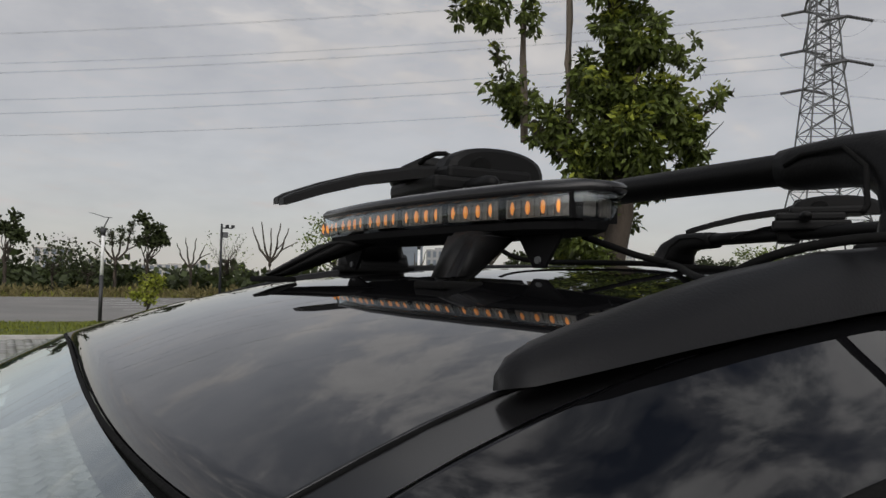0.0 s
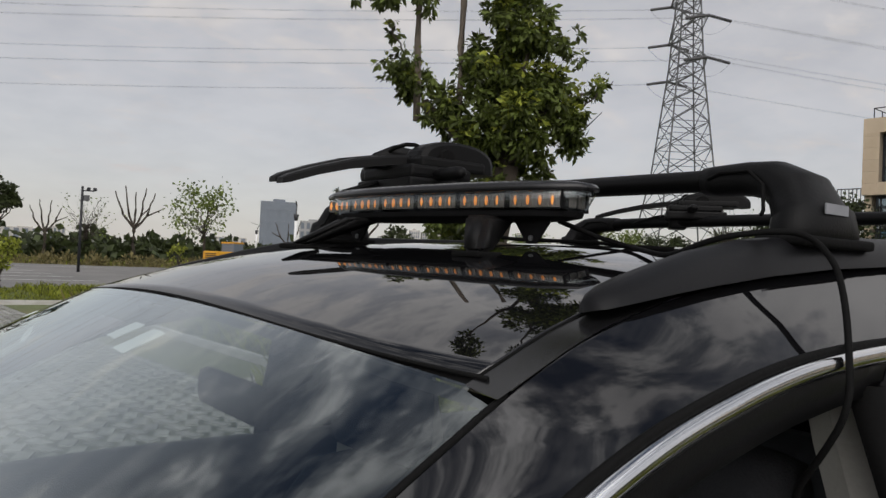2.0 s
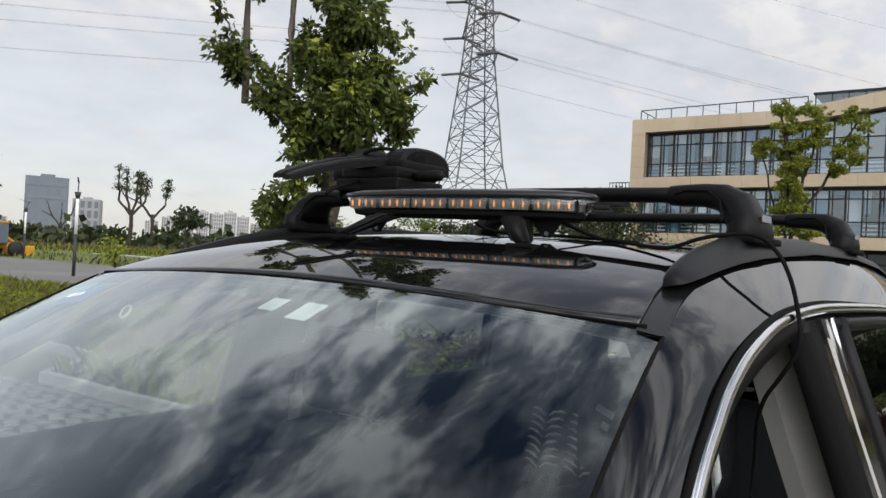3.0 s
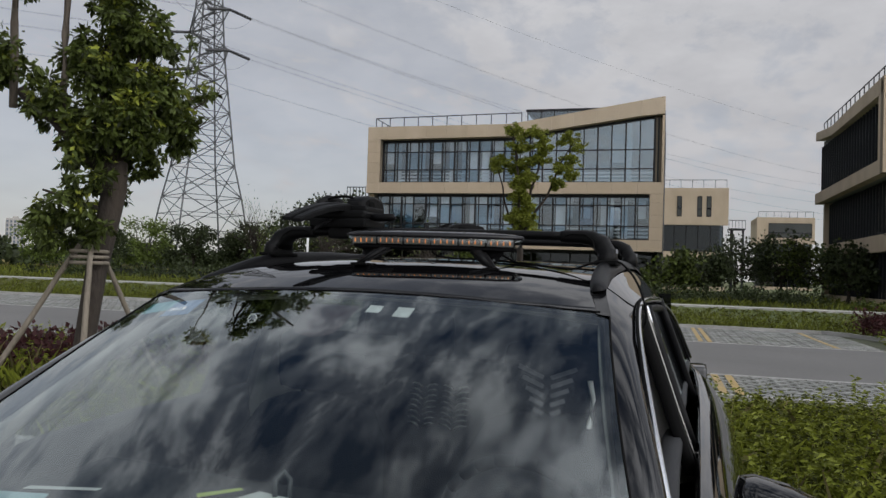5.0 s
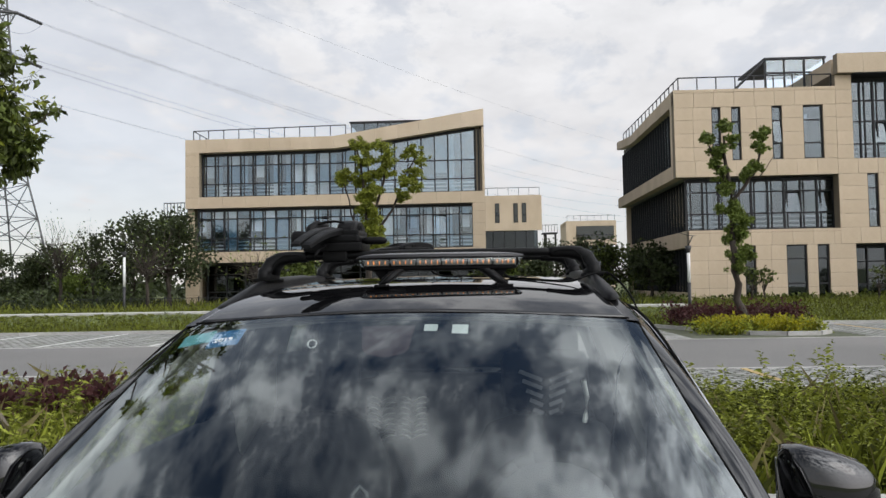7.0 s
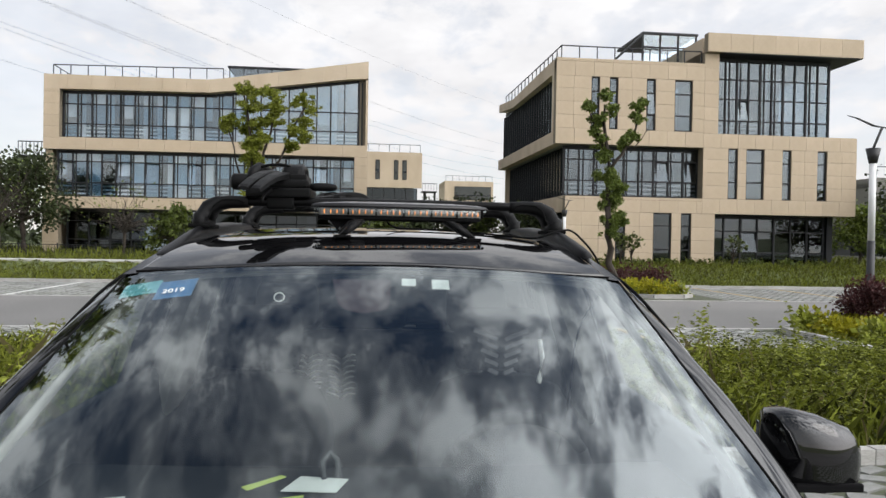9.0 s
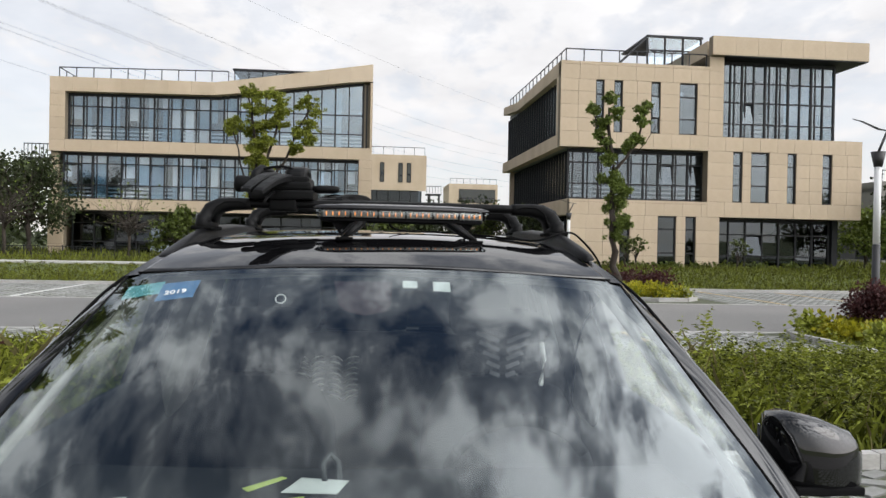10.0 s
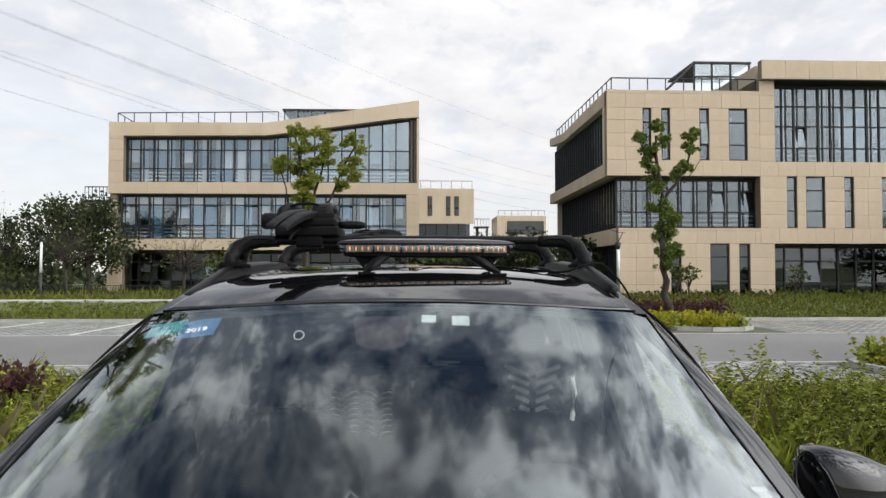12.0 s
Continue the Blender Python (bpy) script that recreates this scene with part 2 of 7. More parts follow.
M = dict(
    asphalt=material("asphalt", (0.155, 0.151, 0.145), 0.85, var=0.2, scale=0.25, bump=0.4, bscale=60, dirt=(0.21, 0.2, 0.19, 0.12, 0.6)),
    paver=material("paver", (0.26, 0.262, 0.25), 0.9, var=0.2, scale=0.6, bump=0.4, bscale=30, island=0.25, obj=0.0, dirt=(0.12, 0.13, 0.09, 1.2, 0.5)),
    paver_one=material("paver_one", (0.26, 0.262, 0.25), 0.9, var=0.2, scale=3, bump=0.4, bscale=30, obj=0.2, dirt=(0.12, 0.13, 0.09, 1.2, 0.5)),
    joint=material("joint", (0.07, 0.078, 0.045), 0.95, var=0.4, scale=1.5, bump=0.5, bscale=25),
    kerb=material("kerb", (0.42, 0.41, 0.39), 0.85, var=0.2, scale=1.2, bump=0.4, bscale=35, obj=0.12, dirt=(0.25, 0.24, 0.2, 2.0, 0.5)),
    line=material("line", (0.42, 0.3, 0.12), 0.8, var=0.2, scale=2, bump=0.2, bscale=50, dirt=(0.25, 0.22, 0.18, 4.0, 0.6)),
    whiteline=material("whiteline", (0.6, 0.6, 0.58), 0.8, var=0.2, scale=2, bump=0.2, bscale=50, dirt=(0.25, 0.24, 0.22, 4.0, 0.6)),
    meadow=material("meadow", (0.10, 0.125, 0.045), 0.95, var=0.5, scale=0.3, bump=0.8, bscale=9, dirt=(0.15, 0.13, 0.06, 0.06, 0.7)),
    stone=material("stone", (0.55, 0.445, 0.325), 0.75, var=0.1, scale=0.8, bump=0.15, bscale=25, obj=0.06, dirt=(0.42, 0.325, 0.22, 0.5, 0.5), stretch=(1, 1, 0.5)),
    greystone=material("greystone", (0.2, 0.19, 0.175), 0.8, var=0.15, scale=0.6, bump=0.15, bscale=25),
    stonewall=material("stonewall", (0.22, 0.18, 0.13), 0.85, var=0.1, scale=0.8, bump=0.2, bscale=25),
    steel_dark=material("steel_dark", (0.01, 0.011, 0.014), 0.6, var=0.2, scale=2, bump=0.05, bscale=30),
    interior=material("interior", (0.1, 0.1, 0.1), 0.9, var=0.3, scale=0.5, bump=0.1),
    slab=material("slab", (0.3, 0.3, 0.3), 0.9, var=0.1, scale=0.5, bump=0.1),
    curtain=material("curtain", (0.82, 0.83, 0.83), 0.9, var=0.12, scale=1.5, bump=0.2, bscale=12, obj=0.25, stretch=(6, 6, 0.2)),
    pane=glass("pane", (0.88, 0.92, 0.95), 0.0, 0.15),
    pane_blue=glass("pane_blue", (0.58, 0.71, 0.8), 0.0, 0.17),
    pane_sky=glass("pane_sky", (0.7, 0.8, 0.86), 0.0, 0.3),
    pane_grey=glass("pane_grey", (0.5, 0.56, 0.6), 0.0, 0.1),
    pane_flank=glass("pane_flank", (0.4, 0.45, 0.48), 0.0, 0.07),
    pane_dark=glass("pane_dark", (0.25, 0.28, 0.3), 0.0, 0.06),
    bark=material("bark", (0.042, 0.033, 0.026), 0.95, var=0.4, scale=5, bump=1.0, bscale=30, stretch=(1, 1, 0.35), dirt=(0.06, 0.046, 0.034, 3, 0.6)),
    barkpale=material("barkpale", (0.12, 0.098, 0.078), 0.95, var=0.3, scale=5, bump=0.8, bscale=30, stretch=(1, 1, 0.35)),
    stake=material("stake", (0.21, 0.18, 0.14), 0.9, var=0.3, scale=6, bump=0.4, bscale=50, stretch=(1, 1, 0.2)),
    leaf=leafy("leaf", (0.066, 0.086, 0.018), 0.75, 0.25),
    leaf_bright=leafy("leaf_bright", (0.2, 0.225, 0.032), 0.6, 0.3),
    leaf_mid=leafy("leaf_mid", (0.125, 0.165, 0.035), 0.55, 0.3),
    leaf_dark=leafy("leaf_dark", (0.04, 0.052, 0.02), 0.6, 0.2),
    leaf_yellow=leafy("leaf_yellow", (0.3, 0.28, 0.02)),
    leaf_red=leafy("leaf_red", (0.07, 0.028, 0.028), 0.4),
    weed=leafy("weed", (0.132, 0.15, 0.018), 0.9, 0.2),
    lawn=leafy("lawn", (0.108, 0.122, 0.016), 0.75, 0.2),
    dryweed=leafy("dryweed", (0.17, 0.145, 0.065), 0.5),
    lamp_white=material("lamp_white", (0.72, 0.72, 0.72), 0.45, var=0.06, scale=2, bump=0.03),
    lamp_black=material("lamp_black", (0.02, 0.02, 0.022), 0.5, var=0.15, scale=2, bump=0.05),
    galv=material("galv", (0.1, 0.104, 0.108), 0.6, metal=0.3, var=0.2, scale=0.5, bump=0.05),
    wire=material("wire", (0.2, 0.205, 0.21), 0.6, var=0.1, scale=0.5, bump=0),
    insulator=material("insulator", (0.05, 0.05, 0.055), 0.4, var=0.1, scale=2, bump=0.05),
    tower=material("tower", (0.42, 0.4, 0.38), 0.8, var=0.1, scale=0.1, bump=0.05),
    towerwin=material("towerwin", (0.12, 0.14, 0.17), 0.4, var=0.2, scale=0.3, bump=0),
    digger=material("digger", (0.6, 0.3, 0.02), 0.55, var=0.15, scale=2, bump=0.1),
    paint=material("paint", (0.004, 0.004, 0.0045), 0.3, var=0.1, scale=4, bump=0.0, coat=1.0, coat_rough=0.012, spec=0.0, coat_ior=1.7),
    blackplastic=material("blackplastic", (0.007, 0.007, 0.0075), 0.75, var=0.15, scale=8, bump=0.08, bscale=500, spec=0.07),
    lid=material("lid", (0.012, 0.012, 0.013), 0.22, var=0.1, scale=8, bump=0.03, bscale=200, spec=0.4),
    panel=material("panel", (0.004, 0.004, 0.0045), 0.1, var=0.1, scale=8, bump=0.01, bscale=200, spec=0.22),
    strip=material("strip", (0.008, 0.008, 0.0085), 0.2, var=0.1, scale=8, bump=0.0, bscale=300, spec=0.4),
    rubber=material("rubber", (0.005, 0.005, 0.005), 0.85, var=0.15, scale=8, bump=0.1, bscale=200, spec=0.1),
    chrome=material("chrome", (0.75, 0.76, 0.78), 0.12, metal=1.0, var=0.05, scale=5, bump=0.0),
    satin=material("satin", (0.006, 0.006, 0.0068), 0.4, var=0.2, scale=6, bump=0.05, bscale=500, spec=0.15),
    rack=material("rack", (0.005, 0.005, 0.0052), 0.45, var=0.15, scale=6, bump=0.08, bscale=400, spec=0.12),
    windscreen=glass("windscreen", (0.76, 0.81, 0.79), 0.0, 0.07, 2.15),
    sideglass=glass("sideglass", (0.78, 0.82, 0.8), 0.0, 0.06),
    reartint=glass("reartint", (0.6, 0.64, 0.62), 0.0, 0.06),
    privacy=glass("privacy", (0.16, 0.17, 0.17), 0.0, 0.06),
    lens=glass("lens", (0.86, 0.86, 0.85), 0.05, 0.07),
    cover=material("cover", (0.075, 0.053, 0.056), 0.8, var=0.1, scale=20, bump=0.05, spec=0.08),
    backlight=glass("backlight", (0.05, 0.052, 0.052), 0.0, 0.06),
    cream=material("cream", (0.36, 0.35, 0.325), 0.85, var=0.06, scale=8, bump=0.03, bscale=200),
    headliner=material("headliner", (0.7, 0.68, 0.65), 0.9, var=0.05, scale=8, bump=0.15, bscale=200),
    seat=material("seat", (0.014, 0.015, 0.019), 0.75, var=0.2, scale=8, bump=0.3, bscale=250),
    dash=material("dash", (0.02, 0.021, 0.024), 0.7, var=0.12, scale=8, bump=0.2, bscale=300),
    paper=material("paper", (0.75, 0.78, 0.76), 0.8, var=0.05, scale=10, bump=0.05),
    greenpaper=material("greenpaper", (0.5, 0.62, 0.15), 0.8, var=0.05, scale=10, bump=0.05),
    bluepaper=material("bluepaper", (0.45, 0.65, 0.7), 0.8, var=0.05, scale=10, bump=0.05),
    teal=material("teal", (0.2, 0.54, 0.6), 0.6, var=0.1, scale=10, bump=0.0),
    blue=material("blue", (0.09, 0.25, 0.5), 0.6, var=0.1, scale=10, bump=0.0),
    amber=glowing("amber", (0.95, 0.35, 0.08), 0.85),
    led=material("led", (0.17, 0.165, 0.155), 0.28, var=0.2, scale=60, bump=0.2, bscale=300),
    tyre=material("tyre", (0.02, 0.02, 0.02), 0.85, var=0.2, scale=10, bump=0.3, bscale=80),
    pale_print=material("pale_print", (0.6, 0.6, 0.58), 0.8, var=0.1, scale=20, bump=0.1),
    grey_print=material("grey_print", (0.2, 0.205, 0.22), 0.8, var=0.1, scale=20, bump=0.1),
)


# ---- mesh helpers ----
def thing(name, label, category, m=None, group="", kind=""):
    ob = new(name)
    ob.empty_display_size = 0.1
    if m is not None:
        ob.matrix_world = m
    return tagged(ob, label, category, group, kind)


def finish(bm, name, smooth):
    me = bpy.data.meshes.new(name)
    bm.to_mesh(me)
    bm.free()
    if smooth:
        for p in me.polygons:
            p.use_smooth = True
    return me


def part(name, bm, mat, parent=None, label="", smooth=False):
    me = bm if isinstance(bm, bpy.types.Mesh) else finish(bm, name, smooth)
    if not me.materials:
        me.materials.append(mat)
    ob = new(name, me)
    if parent is not None:
        ob.parent = parent
    if label:
        tagged(ob, label)
    return ob


def box(bm, x0, x1, y0, y1, z0, z1, bevel=0.0):
    r = bmesh.ops.create_cube(bm, size=1.0, matrix=Matrix.Translation(((x0 + x1) / 2, (y0 + y1) / 2, (z0 + z1) / 2))
                              @ Matrix.Diagonal((abs(x1 - x0), abs(y1 - y0), abs(z1 - z0), 1)))
    if bevel:
        es = list({e for v in r["verts"] for e in v.link_edges})
        bmesh.ops.bevel(bm, geom=es, offset=bevel, segments=2, affect="EDGES", profile=0.6)
    return bm


UNITS = {}


def unit(mat):
    """One shared unit block for each material."""
    if mat.name not in UNITS:
        bm = bmesh.new()
        bmesh.ops.create_cube(bm, size=1.0)
        me = finish(bm, "block_" + mat.name, False)
        me.materials.append(mat)
        UNITS[mat.name] = me
    return UNITS[mat.name]


def piece(name, parent, mat, x0, x1, y0, y1, z0, z1, turn=None):
    ob = new(name, unit(mat))
    ob.parent = parent
    ob.matrix_local = Matrix.Translation(((x0 + x1) / 2, (y0 + y1) / 2, (z0 + z1) / 2)) @ (turn or Matrix()) @ Matrix.Diagonal((x1 - x0, y1 - y0, z1 - z0, 1))
    return ob


def rod(bm, a, b, r0, r1=None, n=8):
    """A tapered round bar from a to b."""
    a, b = Vector(a), Vector(b)
    d = b - a
    bmesh.ops.create_cone(bm, cap_ends=True, segments=n, radius1=r0, radius2=r0 if r1 is None else r1, depth=d.length,
                          matrix=Matrix.Translation((a + b) / 2) @ d.to_track_quat("Z", "Y").to_matrix().to_4x4())
    return bm


def tube(bm, pts, radii, n=8, flat=1.0, up=(0, 0, 1)):
    """A closed tube through points; flat squeezes the section along up."""
    pts = [Vector(p) for p in pts]
    rings = []
    for i, p in enumerate(pts):
        d = (pts[min(i + 1, len(pts) - 1)] - pts[max(i - 1, 0)]).normalized()
        side = d.cross(Vector(up))
        if side.length < 1e-3:
            side = d.cross(Vector((0.3, 1, 0)))
        side.normalize()
        top = side.cross(d).normalized()
        r = radii[i] if isinstance(radii, (list, tuple)) else radii
        rings.append([bm.verts.new(p + side * r * math.cos(2 * math.pi * k / n) + top * r * flat * math.sin(2 * math.pi * k / n)) for k in range(n)])
    for a, b in zip(rings, rings[1:]):
        for k in range(n):
            bm.faces.new((a[k], a[(k + 1) % n], b[(k + 1) % n], b[k]))
    bm.faces.new(rings[0][::-1])
    bm.faces.new(rings[-1])
    return bm


def sheet(bm, rows):
    """Quads over a grid of points."""
    vs = [[bm.verts.new(p) for p in row] for row in rows]
    for a, b in zip(vs, vs[1:]):
        for i in range(len(a) - 1):
            bm.faces.new((a[i], a[i + 1], b[i + 1], b[i]))
    return bm


def raw(name, verts, faces, mat, parent=None, label="", smooth=False):
    me = bpy.data.meshes.new(name)
    me.from_pydata(verts, [], faces)
    if smooth:
        for p in me.polygons:
            p.use_smooth = True
    me.materials.append(mat)
    ob = new(name, me)
    if parent is not None:
        ob.parent = parent
    if label:
        tagged(ob, label)
    return ob


def lerp(xs, ys, x):
    return float(np.interp(x, xs, ys))


# ---- site: u runs along the road, v across it ----
TURN = radians(2.6)
CU, SU = math.cos(TURN), math.sin(TURN)


def S(u, v, z=0.0):
    return Vector((u * CU - v * SU, u * SU + v * CU, z))


def site(u, v, z=0.0, turn=0.0):
    return Matrix.Translation(S(u, v, z)) @ pose(0, 0, 0, 0, 0, 2.6 + turn)


def rise(u, v):
    """The ground's height: level by the road, a low bank before the buildings."""
    k = min(1, max(0, (v - 27.5) / 9.0))
    return 0.55 * k * k * (3 - 2 * k)


# ---- ground, road and bays ----
def ground():
    us = sorted(set(list(range(-3000, -300, 300)) + list(range(-300, -60, 30)) + list(range(-60, 61, 4)) + list(range(90, 301, 30)) + list(range(600, 3001, 300))))
    vs = sorted(set(list(range(-3000, -300, 300)) + list(range(-300, -20, 28)) + list(range(-20, 24, 4)) + list(range(24, 44, 1)) + list(range(44, 80, 4)) + list(range(90, 301, 30)) + list(range(600, 3001, 300))))
    bm = bmesh.new()
    sheet(bm, [[S(u, v, rise(u, v)) for u in us] for v in vs])
    tagged(part("ground", bm, M["meadow"], smooth=True), "uneven green and straw-coloured meadow grass reaching the horizon", "ground", kind="structure")


ground()


def slab(name, u0, u1, v0, v1, z0, z1, mat, label, category, bevel=0.0):
    bm = bmesh.new()
    box(bm, u0, u1, v0, v1, z0, z1, bevel)
    ob = part(name, bm, mat)
    ob.matrix_world = site(0, 0)
    return tagged(ob, label, category, kind="structure")


road = slab("road", -33, 120, 13.0, 20.2, -0.2, 0.02, M["asphalt"], "worn grey asphalt road between two rows of parking bays", "road")
lot = slab("car_park", -78, -33, -60, 27, -0.2, 0.018, M["asphalt"], "wide empty grey asphalt car park", "road")
aisle = slab("aisle", -33, 60, -12, -3.2, -0.2, 0.016, M["asphalt"], "grey asphalt aisle before the parking bays", "road")
bays_own = slab("bay_pavement", -23.5, 60, -3.2, 3.75, -0.2, 0.008, M["joint"], "parking bays of pale concrete grass pavers", "pavement")
bays_near = slab("bay_pavement_2", -14, 60, 9.7, 12.88, -0.2, 0.008, M["joint"], "parking bays of pale concrete grass pavers beside the road", "pavement")
bays_far = slab("bay_pavement_3", -33, 60, 20.32, 26.5, -0.2, 0.008, M["joint"], "far parking bays of pale concrete grass pavers beside the road", "pavement")
path = slab("footpath", -60, 10, 34.4, 36.0, 0.2, 0.55, M["kerb"], "pale concrete footpath through the grass", "pavement")


def edge_lines():
    for v in (12.88, 20.2):
        slab("edge_strip", -33 if v > 15 else -14, 60, v, v + 0.12, -0.1, 0.026, M["kerb"], "pale concrete strip along the road's edge", "road edge")
    for u, v0, v1 in ((2.0, 20.4, 26.4), (5.15, 20.4, 26.4), (1.85, 9.7, 12.8), (1.62, 9.7, 12.8), (5.1, 9.7, 12.8), (1.77, 20.4, 26.4), (-1.2, 20.4, 26.4), (12.9, 20.4, 26.4), (16.0, 20.4, 26.4), (-9.5, 20.4, 26.4), (-13, 20.4, 26.4), (-16.5, 20.4, 26.4), (-6, 20.4, 26.4)):
        slab("bay_line", u - 0.06, u + 0.06, v0, v1, 0.02, 0.034, M["line"] if u > -3 else M["whiteline"], "faded yellow painted bay line" if u > -3 else "faded white painted bay line", "road marking")
    for k in range(6):
        slab("bay_line", -70 + 0.06, -69.9, -20 + k * 7, -15 + k * 7, 0.01, 0.024, M["whiteline"], "faded white painted bay line", "road marking")
        slab("bay_line", -66 + k * 5, -65.88 + k * 5, 6, 11, 0.01, 0.024, M["whiteline"], "faded white painted bay line", "road marking")


edge_lines()


def kerb_run(points, parent_name, label, h=0.13, w=0.12, step=1.0):
    """Kerb stones, one by one, along a line of (u, v)."""
    root = thing(parent_name, label, "kerb", site(0, 0), kind="structure")
    pts = [Vector((*p, 0)) for p in points]
    for a, b in zip(pts, pts[1:]):
        d = b - a
        n = max(1, round(d.length / step))
        ang = math.atan2(d.y, d.x)
        for i in range(n):
            c = a + d * ((i + 0.5) / n)
            piece("kerb_stone", root, M["kerb"], c.x - d.length / n / 2 + 0.004, c.x + d.length / n / 2 - 0.004, c.y - w / 2, c.y + w / 2, -0.15, h + random.uniform(-0.006, 0.006), Matrix.Rotation(ang, 4, "Z"))
    return root


kerb_run([(-14, 5.2), (-23.5, 5.6)], "kerb", "pale concrete kerb along the planted strip", step=0.8)
kerb_run([(-23.5, 5.6), (-23.5, -3.2)], "kerb", "pale concrete kerb along the grass strip", step=1.2)
kerb_run([(-8, 3.8), (14, 3.8)], "kerb", "pale concrete kerb before the weeds", step=1.0)
kerb_run([(-8, 3.8), (-9, 5.1), (-14, 5.2)], "kerb", "pale concrete kerb along the planted strip", step=0.8)
kerb_run([(-14, 9.64), (8.2, 9.64)], "kerb", "pale concrete kerb behind the weeds", step=1.5)
kerb_run([(8.2, 9.7), (8.2, 11.9), (8.35, 12.4), (8.7, 12.75), (9.2, 12.85), (14, 12.85)], "kerb", "rounded pale concrete kerb of a planted island", step=0.6)
kerb_run([(-33, 26.6), (5.9, 26.6), (6.6, 25.8), (7.6, 23.0), (8.3, 21.7), (9.2, 21.2), (10.2, 21.3), (10.8, 22.0), (11.2, 26.6), (40, 26.6)], "kerb", "pale concrete kerb along the lawn and round the island", step=1.2)


def lawn_fence():
    """A low dark metal fence before the glazed office."""
    root = thing("fence", "low dark metal fence standing in the long grass", "fence", site(0, 0))
    z0 = 0.5
    for i in range(15):
        u = -36 + i * 2.0
        piece("post", root, M["steel_dark"], u - 0.03, u + 0.03, 41.97, 42.03, z0 - 0.1, z0 + 0.72)
        if i < 14:
            for z in (0.2, 0.62):
                piece("rail", root, M["steel_dark"], u + 0.03, u + 1.97, 41.985, 42.015, z0 + z, z0 + z + 0.035)
            bm = bmesh.new()
            for k in range(1, 14):
                x = u + 2.0 * k / 14
                box(bm, x - 0.009, x + 0.009, 41.99, 42.01, z0 + 0.05, z0 + 0.62)
            part("balusters", bm, M["steel_dark"], root)


lawn_fence()


def panels(parent, mat, back, u0, u1, z0, z1, y, thick, holes=(), cw=1.15, ch=0.62, z_start=None, face=0.05):
    """Stone slabs on a wall with openings; the wall behind them is one mesh."""
    zc = sorted({z0, z1, *[min(max(h[k], z0), z1) for h in holes for k in (2, 3)]})
    z = z0 if z_start is None else z_start
    rows = set(zc)
    while z < z1:
        if z > z0 and all(abs(z - q) > 0.12 for q in zc):
            rows.add(z)
        z += ch
    rows = sorted(rows)
    for za, zb in zip(rows, rows[1:]):
        cut = sorted((max(h[0], u0), min(h[1], u1)) for h in holes if h[2] < zb - 1e-4 and h[3] > za + 1e-4 and h[1] > u0 and h[0] < u1)
        x, free = u0, []
        for a, b in cut:
            if a > x + 1e-3:
                free.append((x, a))
            x = max(x, b)
        if x < u1 - 1e-3:
            free.append((x, u1))
        for a, b in free:
            piece("wall_block", parent, back, a, b, y + face, y + thick, za, zb)
            n = max(1, round((b - a) / cw))
            for i in range(n):
                piece("stone_slab", parent, mat, a + (b - a) * i / n + 0.008, a + (b - a) * (i + 1) / n - 0.008, y + random.uniform(0, 0.004), y + face + 0.01, za + 0.008, zb - 0.008)


def window(parent, u0, u1, z0, z1, y, splits=(), glassy=None, tilt=None):
    """A narrow window: dark frame, panes, recessed."""
    bm = bmesh.new()
    f = 0.07
    box(bm, u0, u0 + f, y, y + 0.12, z0, z1)
    box(bm, u1 - f, u1, y, y + 0.12, z0, z1)
    zs = [z0, *splits, z1]
    for z in zs:
        zz = min(max(z, z0 + f / 2), z1 - f / 2)
        box(bm, u0 + f, u1 - f, y, y + 0.12, zz - f / 2, zz + f / 2)
    w = part("window", bm, M["steel_dark"], parent)
    for k, (a, b) in enumerate(zip(zs, zs[1:])):
        t = Matrix.Rotation(radians(random.uniform(-0.4, 0.4)), 4, "X")
        if tilt == k:
            t = Matrix.Rotation(radians(-9), 4, "X")
        piece("pane", w, glassy or M["pane"], u0 + f, u1 - f, y + 0.05 - (0.12 if tilt == k else 0), y + 0.062 - (0.12 if tilt == k else 0), a + 0.04, b - 0.04, t)


